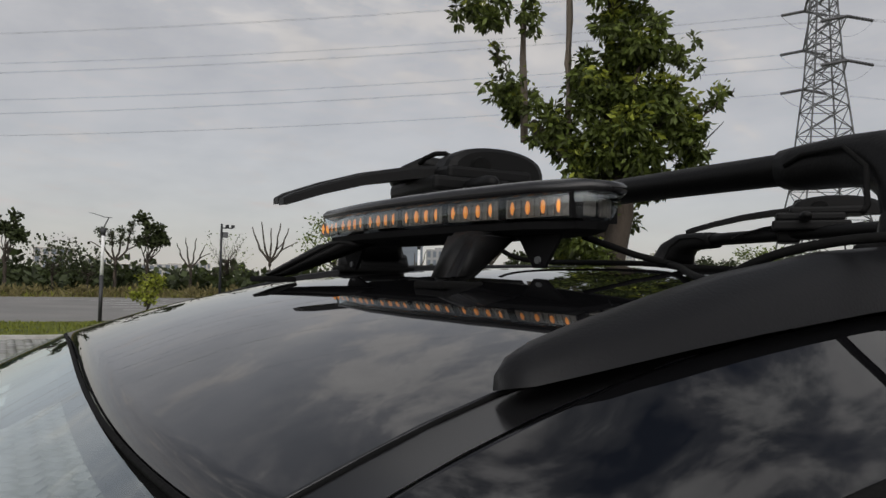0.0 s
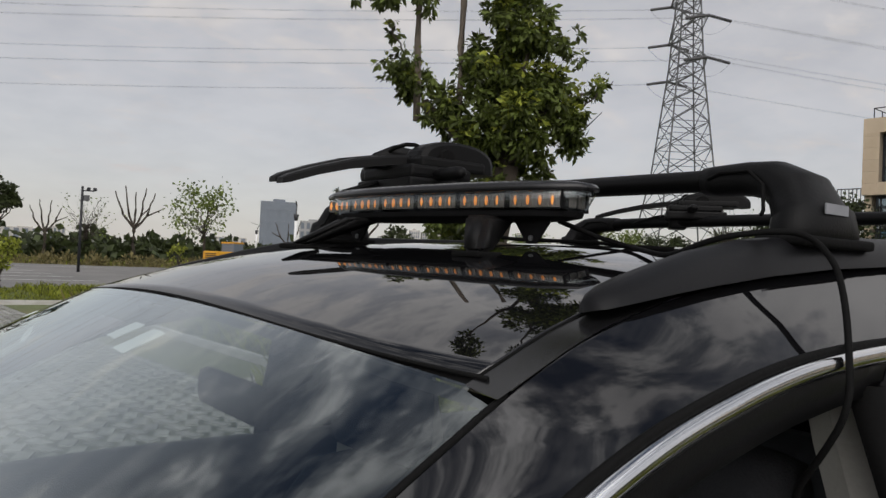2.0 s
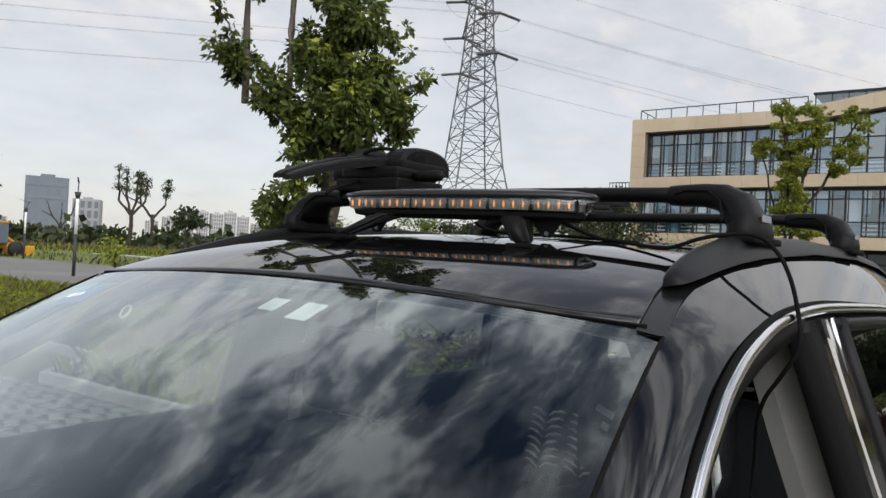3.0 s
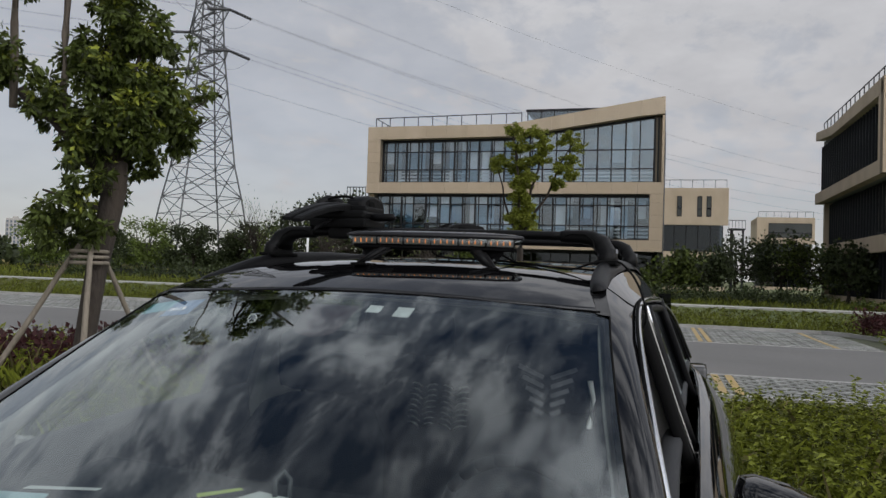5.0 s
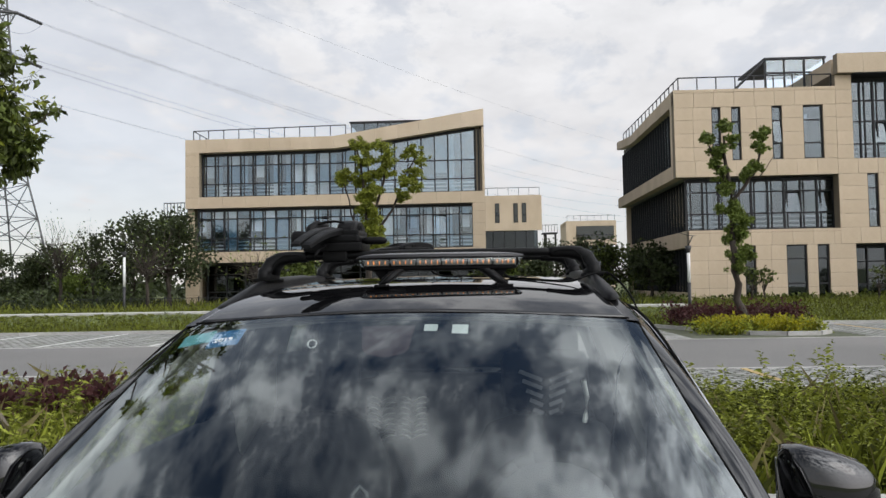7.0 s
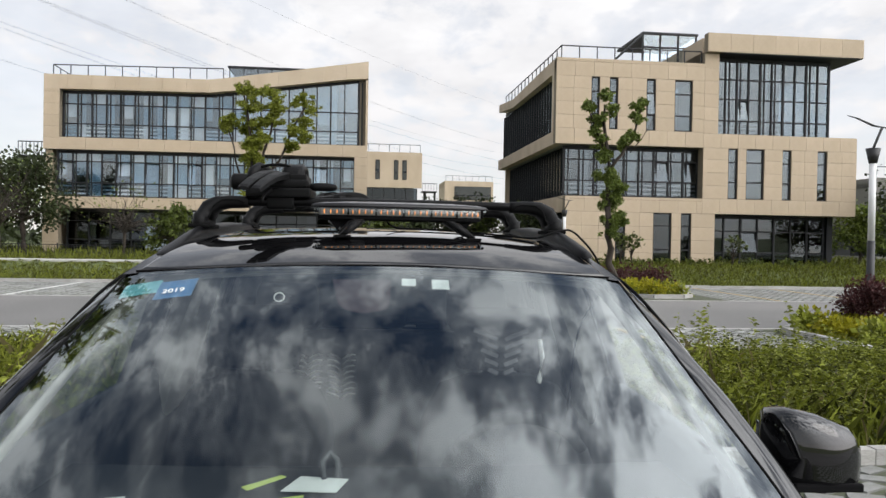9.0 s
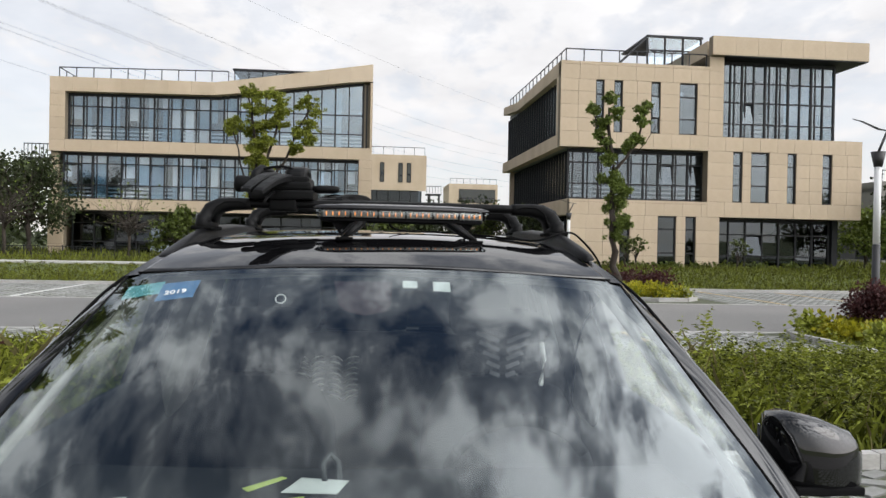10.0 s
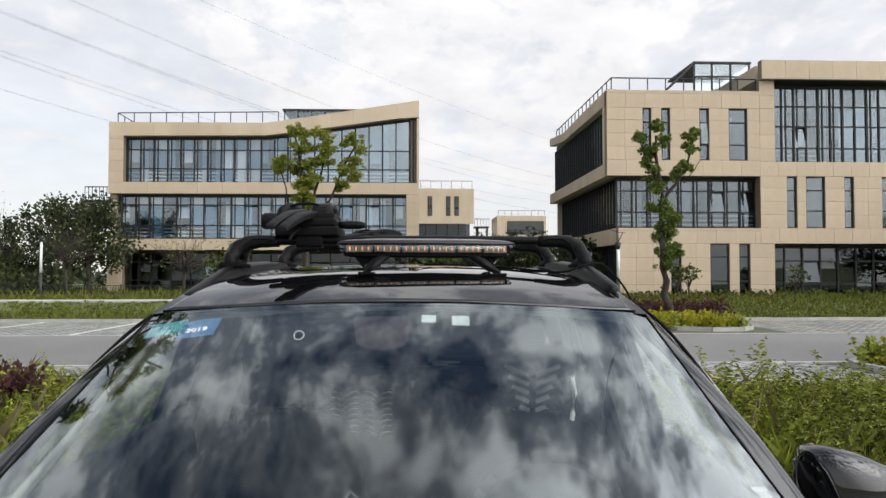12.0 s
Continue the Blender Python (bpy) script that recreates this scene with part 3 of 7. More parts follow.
def ribbon(parent, u0, u1, z0, z1, y, trans, cols, top=None, glassy=None, blinds=0.6, depth=0.14, double=True):
    """A glazed band: mullions, transoms, panes, rails and blinds behind."""
    topz = top or (lambda u: z1)
    bm = bmesh.new()
    for z in (z0 + 0.04, *trans):
        box(bm, u0, u1, y, y + depth * 0.7, z - 0.035, z + 0.035)
    n = 24
    for i in range(n):
        a, b = u0 + (u1 - u0) * i / n, u0 + (u1 - u0) * (i + 1) / n
        zt = topz((a + b) / 2)
        box(bm, a, b, y, y + depth * 0.7, zt - 0.2, zt - 0.02)
    band = part("window_band", bm, M["steel_dark"], parent)
    xs = [u0 + (u1 - u0) * i / cols for i in range(cols + 1)]
    for i, x in enumerate(xs):
        w = 0.034 if i % 2 else 0.048
        piece("mullion", band, M["steel_dark"], x - w, x + w, y - 0.03, y + depth, z0, topz(min(max(x, u0 + .1), u1 - .1)) - 0.03)
        if double and i < cols and random.random() < 0.85:
            q = x + random.choice((0.16, 0.2, 0.24))
            piece("mullion", band, M["steel_dark"], q - 0.026, q + 0.026, y, y + depth, z0, topz(q) - 0.03)
    for a, b in zip(xs, xs[1:]):
        levels = [z0 + 0.07, *trans, topz((a + b) / 2) - 0.1]
        for k, (za, zb) in enumerate(zip(levels, levels[1:])):
            if zb - za < 0.1:
                continue
            t = Matrix.Rotation(radians(random.uniform(-0.5, 0.5)), 4, "X") @ Matrix.Rotation(radians(random.uniform(-0.5, 0.5)), 4, "Z")
            if k == 1 and random.random() < 0.14:
                t = Matrix.Rotation(radians(-11), 4, "X")
            piece("pane", band, glassy or M["pane" if int(a * 7.3 + za * 2.1) % 5 < 2 else "pane_blue"], a + 0.03, b - 0.03, y + 0.05, y + 0.062, za + 0.03, zb - 0.03, t)
        for r in range(3):
            piece("guard_bar", band, M["curtain"], a, b, y + 0.3, y + 0.33, z0 + 0.18 + r * 0.24, z0 + 0.28 + r * 0.24)
        if random.random() < blinds:
            f0, f1 = random.choice(((0, 1), (0, 0.5), (0.45, 1), (0.1, 0.8)))
            zb = topz((a + b) / 2) - 0.15
            piece("blind", band, M["curtain"], a + (b - a) * f0 + 0.05, a + (b - a) * f1 - 0.05, y + 0.34, y + 0.4, z0 + random.choice((0.1, 0.1, 0.9, 1.4)), zb)


def railing(parent, pts, h=0.62, step=1.5):
    """Roof rail: thin posts and a top bar."""
    bm = bmesh.new()
    for a, b in zip(pts, pts[1:]):
        rod(bm, Vector(a) + Vector((0, 0, h)), Vector(b) + Vector((0, 0, h)), 0.035, n=6)
    r = part("roof_rail", bm, M["steel_dark"], parent)
    for a, b in zip(pts, pts[1:]):
        a, b = Vector(a), Vector(b)
        n = max(1, round((b - a).length / step))
        for i in range(n + 1):
            p = a + (b - a) * i / n
            piece("post", r, M["steel_dark"], p.x - 0.025, p.x + 0.025, p.y - 0.025, p.y + 0.025, p.z, p.z + h)


def office_wedge():
    """Three storeys, the roof line rising to one end."""
    W, D, Z0 = 20.24, 15.0, 0.4
    root = thing("office_building", "beige stone office building with a rising roof and wide glazed bands", "building", Matrix.Translation((-21.73, 48.17, 0)) @ pose(0, 0, 0, 0, 0, 2.15))
    crest = lambda u: lerp((0, 10.3, W), (11.74, 11.75, 13.32), u)
    wtop = lambda u: lerp((0, 10.3, 19.6), (10.83, 10.92, 12.2), u)
    # end walls and bands of the front
    panels(root, M["stone"], M["stonewall"], 0, 0.95, 7.05, 10.85, 0, 0.5, cw=1.2, ch=0.72)
    for u0, u1, z0, z1 in ((0.95, W, 7.05, 7.82), (0, 0.95, 0.4, 3.35), (0.0, W, 3.37, 4.1), (19.4, W, 4.1, 7.05), (20.08, W, 7.82, 12.1)):
        panels(root, M["stone"], M["stonewall"], u0, u1, z0, z1, 0, 0.5, cw=1.6, ch=0.8)
    n = 14
    for i in range(n):
        bm = bmesh.new()
        a, b = W * i / n, W * (i + 1) / n
        za, zb, ta, tb = wtop(a) if a > 0.5 else 10.85, wtop(b), crest(a), crest(b)
        vs = [bm.verts.new(p) for p in ((a + .006, 0, za), (b - .006, 0, zb), (b - .006, 0, tb), (a + .006, 0, ta), (a + .006, 1.0, za), (b - .006, 1.0, zb), (b - .006, 1.0, tb), (a + .006, 1.0, ta))]
        for f in ((0, 1, 2, 3), (7, 6, 5, 4), (3, 2, 6, 7), (1, 0, 4, 5), (0, 3, 7, 4), (2, 1, 5, 6)):
            bm.faces.new([vs[k] for k in f])
        part("parapet_slab", bm, M["stone"], root)
    # roof, floors, back and sides
    bm = bmesh.new()
    sheet(bm, [[(u, y, (crest(u) - 0.5 if y < 6 else crest(u) - 0.6)) for u in (0.3, 5, 10.3, 15, W - 0.3)] for y in (0.9, 6, D)])
    part("roof", bm, M["slab"], root)
    for z in (3.5, 7.15):
        bm = bmesh.new()
        part("floor_slab", box(bm, 0.3, W - 0.3, 0.5, D, z, z + 0.4), M["slab"], root)
    for z, t in ((4.0, 7.05), (7.6, 10.9), (0.5, 3.4)):
        bm = bmesh.new()
        part("partition", box(bm, 0.4, W - 0.4, 5.2, 5.4, z, t), M["interior"], root)
    bm = bmesh.new()
    box(bm, 0, 0.4, 0.5, D, 0.4, 11.2)
    part("side_wall", bm, M["stone"], root)
    bm = bmesh.new()
    box(bm, W - 0.3, W, 0.5, D, 0.4, 12.7)
    part("side_wall", bm, M["steel_dark"], root)
    bm = bmesh.new()
    part("back_wall", box(bm, 0, W, D, D + 0.4, 0.4, 11.2), M["stone"], root)
    ribbon(root, 1.0, 12.4, 7.82, 10.9, 0.55, (8.75, 10.0), 13, top=wtop, blinds=0.9)
    ribbon(root, 12.4, 19.6, 7.82, 10.9, 0.55, (8.75, 10.0), 8, top=wtop, glassy=M["pane_sky"], blinds=0.4, double=False)
    ribbon(root, 0.75, 19.4, 4.1, 7.05, 0.45, (5.0, 6.35), 21, blinds=0.85)
    piece("glass_return", root, M["stonewall"], 19.62, 20.08, 0.45, 0.6, 7.82, 12.05)
    for x in (19.64, 19.86):
        piece("mullion", root, M["steel_dark"], x - 0.05, x + 0.05, 0.36, 0.48, 7.82, 12.0)
    piece("open_pane", root, M["pane"], 6.0, 7.35, 1.2, 1.22, 0.75, 2.35, Matrix.Rotation(radians(-14), 4, "X"))
    ribbon(root, 0.95, 19.6, 0.45, 3.37, 1.6, (1.4, 2.6), 14, glassy=M["pane_dark"], blinds=0.12, double=False)
    railing(root, [(0.4, 4.0, 11.7), (0.4, 0.5, 11.75), (10.9, 0.5, 11.9)], 0.68, 1.03)
    bm = bmesh.new()
    box(bm, 10.9, 16.0, 2.0, 6.0, 13.0, 13.12)
    can = part("canopy", bm, M["steel_dark"], root)
    for i in range(6):
        piece("post", can, M["steel_dark"], 11.0 + i * 0.92, 11.06 + i * 0.92, 2.05, 2.1, 11.3, 13.0)
    piece("pane", can, M["pane"], 11.0, 15.7, 2.07, 2.08, 11.6, 12.95)
    # stair landing on the far end
    bm = bmesh.new()
    box(bm, -2.0, 0, 1.2, 3.2, 6.6, 6.75)
    deck = part("balcony", bm, M["steel_dark"], root)
    for i in range(9):
        piece("baluster", deck, M["steel_dark"], -2.0 + i * 0.24, -1.96 + i * 0.24, 1.2, 1.24, 6.75, 7.6)
    piece("rail", deck, M["steel_dark"], -2.0, 0, 1.18, 1.25, 7.58, 7.64)
    return root


office_wedge()


def office_block():
    """Three storeys with slit windows, a deep roof and a glazed corner."""
    D, W = 16.6, 17.42
    root = thing("office_building", "beige stone office block with slit windows and a tall glazed corner", "building", Matrix.Translation((8.85, 39.2, 0)) @ pose(0, 0, 0, 0, 0, 2.6))
    slits = [(1.95, 2.42), (2.97, 3.45), (5.05, 5.58), (6.66, 7.68)]
    top_holes = [(a, b, 7.9, 10.72) for a, b in slits]
    panels(root, M["stone"], M["stonewall"], 0, 8.35, 7.05, 11.68, 0, 0.5, top_holes, 1.02, 0.72, z_start=7.9)
    for k, (a, b) in enumerate(slits):
        window(root, a, b, 7.9, 10.72, 0.12, (8.75, 9.95), M["pane_grey"], tilt=1 if k == 2 else None)
    mids = [(9.81, 10.37), (10.86, 11.92), (12.99, 13.52), (15.07, 15.65)]
    panels(root, M["stone"], M["stonewall"], 8.35, W, 3.42, 7.85, 0, 0.5, [(a, b, 4.26, 7.06) for a, b in mids], 1.02, 0.72, z_start=4.26)
    for a, b in mids:
        window(root, a, b, 4.26, 7.06, 0.12, (5.2, 6.3), M["pane_grey"])
    lows = [(3.43, 4.0), (5.57, 6.62), (7.15, 7.75)]
    panels(root, M["stone"], M["stonewall"], 0.6, 9.1, 0.45, 4.25, 0.02, 0.5, [(a, b, 0.5, 3.42) for a, b in lows], 1.02, 0.72, z_start=0.5)
    for a, b in lows:
        window(root, a, b, 0.5, 3.42, 0.14, (1.4, 2.7), M["pane_dark"])
    panels(root, M["stone"], M["stonewall"], 8.35, 9.18, 7.85, 12.25, 0, 0.6, cw=1.0, ch=0.72)
    panels(root, M["stone"], M["stonewall"], 8.35, W + 0.05, 12.27, 13.3, -0.35, 0.5, cw=1.25, ch=1.2)
    panels(root, M["stone"], M["stonewall"], 8.38, 8.6, 4.27, 7.04, 0.0, 1.0, cw=1.0, ch=0.72)
    bm = bmesh.new()
    part("roof", box(bm, 8.4, W, 0.5, 9.0, 12.4, 13.2), M["stone"], root)
    bm = bmesh.new()
    part("soffit", box(bm, 9.2, W, -0.3, 9.0, 12.22, 12.27), M["steel_dark"], root)
    bm = bmesh.new()
    part("roof_deck", box(bm, 0.5, 8.35, 0.5, D, 11.0, 11.3), M["slab"], root)
    # glazed corner of the top storey
    ribbon(root, 9.22, 16.1, 7.87, 12.22, 0.7, (8.7, 9.9, 11.0), 10, glassy=M["pane_grey"], blinds=0.6)
    bm = bmesh.new()
    part("partition", box(bm, 9.3, 15.9, 5.6, 5.8, 7.6, 12.2), M["interior"], root)
    bm = bmesh.new()
    part("glass_side", box(bm, 16.1, 16.14, 0.75, 8.8, 7.9, 12.2), M["pane"], root)
    # middle ribbon of the second storey, which turns the corner
    ribbon(root, 0.7, 8.38, 4.27, 7.04, 0.75, (5.15, 6.3), 9, glassy=M["pane_grey"], blinds=0.4)
    ribbon(root, 9.15, 16.2, 0.5, 3.4, 1.1, (1.3, 2.5), 7, glassy=M["pane_dark"], blinds=0.1, double=False)
    bm = bmesh.new()
    part("end_wall", box(bm, 16.3, W, 0.5, 9, 3.42, 7.85), M["stone"], root)
    bm = bmesh.new()
    part("corner_pier", box(bm, 16.35, 16.7, 1.0, 9, 0.45, 3.42), M["steel_dark"], root)
    for z in (3.5, 7.15):
        bm = bmesh.new()
        part("floor_slab", box(bm, 0.7, 16.2, 0.55, D, z, z + 0.4), M["slab"], root)
    for z, t in ((0.5, 3.4), (4.0, 7.0), (7.6, 11.0)):
        bm = bmesh.new()
        d = 3.4 if z < 1 else 6.0
        part("partition", box(bm, 1.2, 16.3 if z < 1 else 15.6, d, d + 0.2, z, t), M["interior"], root)
    # long flank: stone bands with dark glass between
    bm = bmesh.new()
    ys = (0, 6, 11.6, D)
    zt = (11.68, 11.6, 11.46, 11.93)
    for a, b, ta, tb in zip(ys, ys[1:], zt, zt[1:]):
        vs = [bm.verts.new(p) for p in ((0, a, 10.9), (0, b, 10.9 + (tb - 11.46 if b > 12 else 0)), (0, b, tb), (0, a, ta), (0.5, a, 10.9), (0.5, b, 10.9 + (tb - 11.46 if b > 12 else 0)), (0.5, b, tb), (0.5, a, ta))]
        for f in ((3, 2, 1, 0), (4, 5, 6, 7), (7, 6, 2, 3), (0, 1, 5, 4)):
            bm.faces.new([vs[k] for k in f])
    part("parapet", bm, M["stone"], root)
    for z0, z1, x in ((7.05, 7.75, 0), (3.4, 4.27, 0.6), (0.45, 1.0, 0.6)):
        bm = bmesh.new()
        part("stone_band", box(bm, x, x + 0.5, 0.5, D, z0, z1), M["stone"], root)
    bm = bmesh.new()
    part("end_pier", box(bm, 0, 0.5, 0.5, 0.9, 7.75, 10.95), M["stone"], root)
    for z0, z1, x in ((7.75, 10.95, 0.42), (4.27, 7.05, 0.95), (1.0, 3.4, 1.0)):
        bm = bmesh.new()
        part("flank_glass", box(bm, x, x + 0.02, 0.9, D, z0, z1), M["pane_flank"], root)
        for i in range(25):
            y = 0.95 + i * (D - 1.1) / 24
            piece("mullion", root, M["steel_dark"], x - 0.07, x + 0.08, y - 0.03, y + 0.03, z0, z1)
    bm = bmesh.new()
    part("back_wall", box(bm, 0.6, 16.2, D, D + 0.3, 0.45, 11.4), M["stone"], root)
    railing(root, [(0.3, 15.5, 11.65), (0.3, 6, 11.62), (0.35, 0.35, 11.68), (8.3, 0.35, 11.68)], 0.72, 1.02)
    # glazed stair head on the roof
    bm = bmesh.new()
    box(bm, 5.9, 9.3, 3.0, 7.5, 14.0, 14.12)
    head = part("stair_head", bm, M["steel_dark"], root)
    for x in (5.95, 7.0, 8.1, 9.2):
        piece("post", head, M["steel_dark"], x - 0.05, x + 0.05, 3.05, 3.15, 11.3, 14.0)
    for z in (12.3, 13.2):
        piece("rail", head, M["steel_dark"], 5.9, 9.25, 3.02, 3.06, z, z + 0.08)
    piece("pane", head, M["pane"], 5.95, 9.2, 3.09, 3.1, 11.3, 14.0)
    rod_bm = bmesh.new()
    rod(rod_bm, (5.95, 3.1, 14.0), (3.9, 2.6, 12.1), 0.07)
    part("brace", rod_bm, M["steel_dark"], head)
    return root


office_block()


def far_office(x0, x1, y, top, storeys, label, slits, wall="stone"):
    """A distant stone block of the same kind."""
    root = thing("office_building", label, "building", Matrix.Translation((x0, y, 0)) @ pose(0, 0, 0, 0, 0, 2.6))
    w = x1 - x0
    h = (top - 0.5) / storeys
    bm = bmesh.new()
    box(bm, 0, w, 0, 0.4, top - h - 0.3, top)
    box(bm, 0, 0.5, 0.4, 9, top - h - 0.3, top)
    box(bm, 0.0, w, 0.4, 9, top - 0.8, top - 0.4)
    part("wall", bm, M[wall], root)
    for a, b in slits:
        window(root, a * w, b * w, top - h + 0.6, top - 0.9, -0.06, (top - h + 1.4,), M["pane_dark"])
    for k in range(1, storeys):
        bm = bmesh.new()
        part("floor_band", box(bm, 0.2, w - 0.2, 0.1, 8, top - k * h - h - 0.1, top - k * h - h + 0.5), M[wall], root)
        bm = bmesh.new()
        part("glazing", box(bm, 0.5, w - 0.5, 0.8, 0.85, top - k * h - h + 0.3, top - k * h - 0.3), M["pane_dark"], root)
        for i in range(8):
            x = 0.5 + (w - 1) * i / 7
            piece("mullion", root, M["steel_dark"], x - 0.05, x + 0.05, 0.7, 0.8, top - k * h - h + 0.3, top - k * h - 0.3)
    bm = bmesh.new()
    part("core", box(bm, 0.6, w - 0.6, 4, 8, 0.4, top - 0.5), M["interior"], root)
    railing(root, [(0.2, 0.3, top), (w - 0.2, 0.3, top)], 0.9, 1.2)
    return root


annex = far_office(-6.2, 3.6, 85.3, 11.6, 3, "small beige stone office annex with slit windows and roof rail", ((0.462, 0.513), (0.675, 0.726), (0.772, 0.823)))
bm = bmesh.new()
for z in (4.6, 7.2):
    box(bm, 9.9, 11.6, 0.5, 2.5, z, z + 0.12)
    for k in range(6):
        box(bm, 9.9 + k * 0.33, 9.94 + k * 0.33, 0.5, 0.54, z, z + 1.0)
    box(bm, 9.9, 11.6, 0.5, 0.55, z + 0.95, z + 1.02)
box(bm, 10.1, 10.4, 1.0, 1.3, 0.4, 7.2)
box(bm, 11.3, 11.5, 1.0, 1.3, 0.4, 7.2)
part("outside_stair", bm, M["steel_dark"], annex)
far_office(38.6, 54.0, 57.0, 7.3, 2, "distant grey stone office block behind the trees", ((0.02, 0.98),), "greystone")
far_office(9.2, 17.5, 128.0, 11.8, 3, "distant pale stone office block with roof rail", ((0.2, 0.95),))


# ---- the car: nose towards -y, on its bay ----
ROOF_Y = (-0.05, 0.0, 0.1, 0.25, 0.5, 0.9, 1.3, 1.7, 2.1, 2.3)
ROOF_Z = (1.6364, 1.6525, 1.682, 1.711, 1.728, 1.739, 1.737, 1.717, 1.672, 1.645)


def curve(xs, ys, x):
    """A smooth curve through the given stations."""
    x = min(max(x, xs[0]), xs[-1])
    i = max(k for k in range(len(xs) - 1) if xs[k] <= x)
    def slope(k):
        a, b = max(k - 1, 0), min(k + 1, len(xs) - 1)
        return (ys[b] - ys[a]) / (xs[b] - xs[a])
    h = xs[i + 1] - xs[i]
    f = (x - xs[i]) / h
    return ((2 * f ** 3 - 3 * f * f + 1) * ys[i] + (f ** 3 - 2 * f * f + f) * h * slope(i)
            + (3 * f * f - 2 * f ** 3) * ys[i + 1] + (f ** 3 - f * f) * h * slope(i + 1))


def roof_z(x, y):
    f = min(max((y - 0.1) / 0.7, 0.0), 1.0)
    return curve(ROOF_Y, ROOF_Z, y) - (0.112 - 0.05 * f * f * (3 - 2 * f)) * x * x


def gutter_x(y):
    """The line of the roof's side strip and rail."""
    return curve((-0.05, 0.0, 0.06, 0.12, 0.25, 0.475, 1.2, 2.3), (0.567, 0.557, 0.5435, 0.532, 0.5195, 0.513, 0.507, 0.47), y)


def fair(pts, n=4):
    """More points on a smooth line through the given ones."""
    out = []
    for i in range(len(pts) - 1):
        p0, p1, p2, p3 = pts[max(i - 1, 0)], pts[i], pts[i + 1], pts[min(i + 2, len(pts) - 1)]
        for k in range(n):
            f = k / n
            out.append(0.5 * ((2 * p1) + (p2 - p0) * f + (2 * p0 - 5 * p1 + 4 * p2 - p3) * f * f + (3 * p1 - p0 - 3 * p2 + p3) * f ** 3))
    return out + [pts[-1]]


def header_y(x):
    return -0.036 * (1 - (x / 0.545) ** 4)


SCREEN_Y = (-0.95, -0.75, -0.552, -0.467, -0.344, -0.197, -0.08, 0.0)
SCREEN_X = (0.745, 0.715, 0.68, 0.66, 0.63, 0.602, 0.581, 0.57)


def screen(s, k):
    """The windscreen: s from header to foot, k across from -1 to 1."""
    y = -0.95 * s
    xe = lerp(SCREEN_Y, SCREEN_X, y)
    ze = 1.62 + 0.62 * y + 0.02 * math.sin(math.pi * s)
    bow = 1 - k * k
    drop = 0.0085 * max(0.0, 1 - s / 0.3) ** 2
    return Vector((xe * k, y - (1 - k ** 4) * 0.036 * (1 - s) - bow * 0.16 * s, ze + bow * (0.028 - 0.005 * s) - drop))


CHROME = ((-0.70, 1.09), (-0.60, 1.17), (-0.48, 1.27), (-0.35, 1.365), (-0.2, 1.455), (-0.106, 1.507), (-0.05, 1.533), (0.0, 1.555), (0.05, 1.572), (0.1, 1.586), (0.16, 1.599), (0.22, 1.61), (0.3, 1.62), (0.43, 1.628), (0.62, 1.63), (1.09, 1.62), (1.5, 1.6), (1.9, 1.555), (2.15, 1.5), (2.35, 1.40), (2.45, 1.30))


FRONT_END = 0.42


def side_x(z):
    return 0.615 + 0.35 * (1.61 - z)


def mirrored(pts, sx):
    return [Vector((p[0] * sx, p[1], p[2])) for p in pts]


def thicken(ob, t):
    md = ob.modifiers.new("thickness", "SOLIDIFY")
    md.thickness, md.offset = t, -1
    return ob


def mirror_faces(bm, sx):
    if sx < 0:
        bmesh.ops.reverse_faces(bm, faces=bm.faces)
    return bm


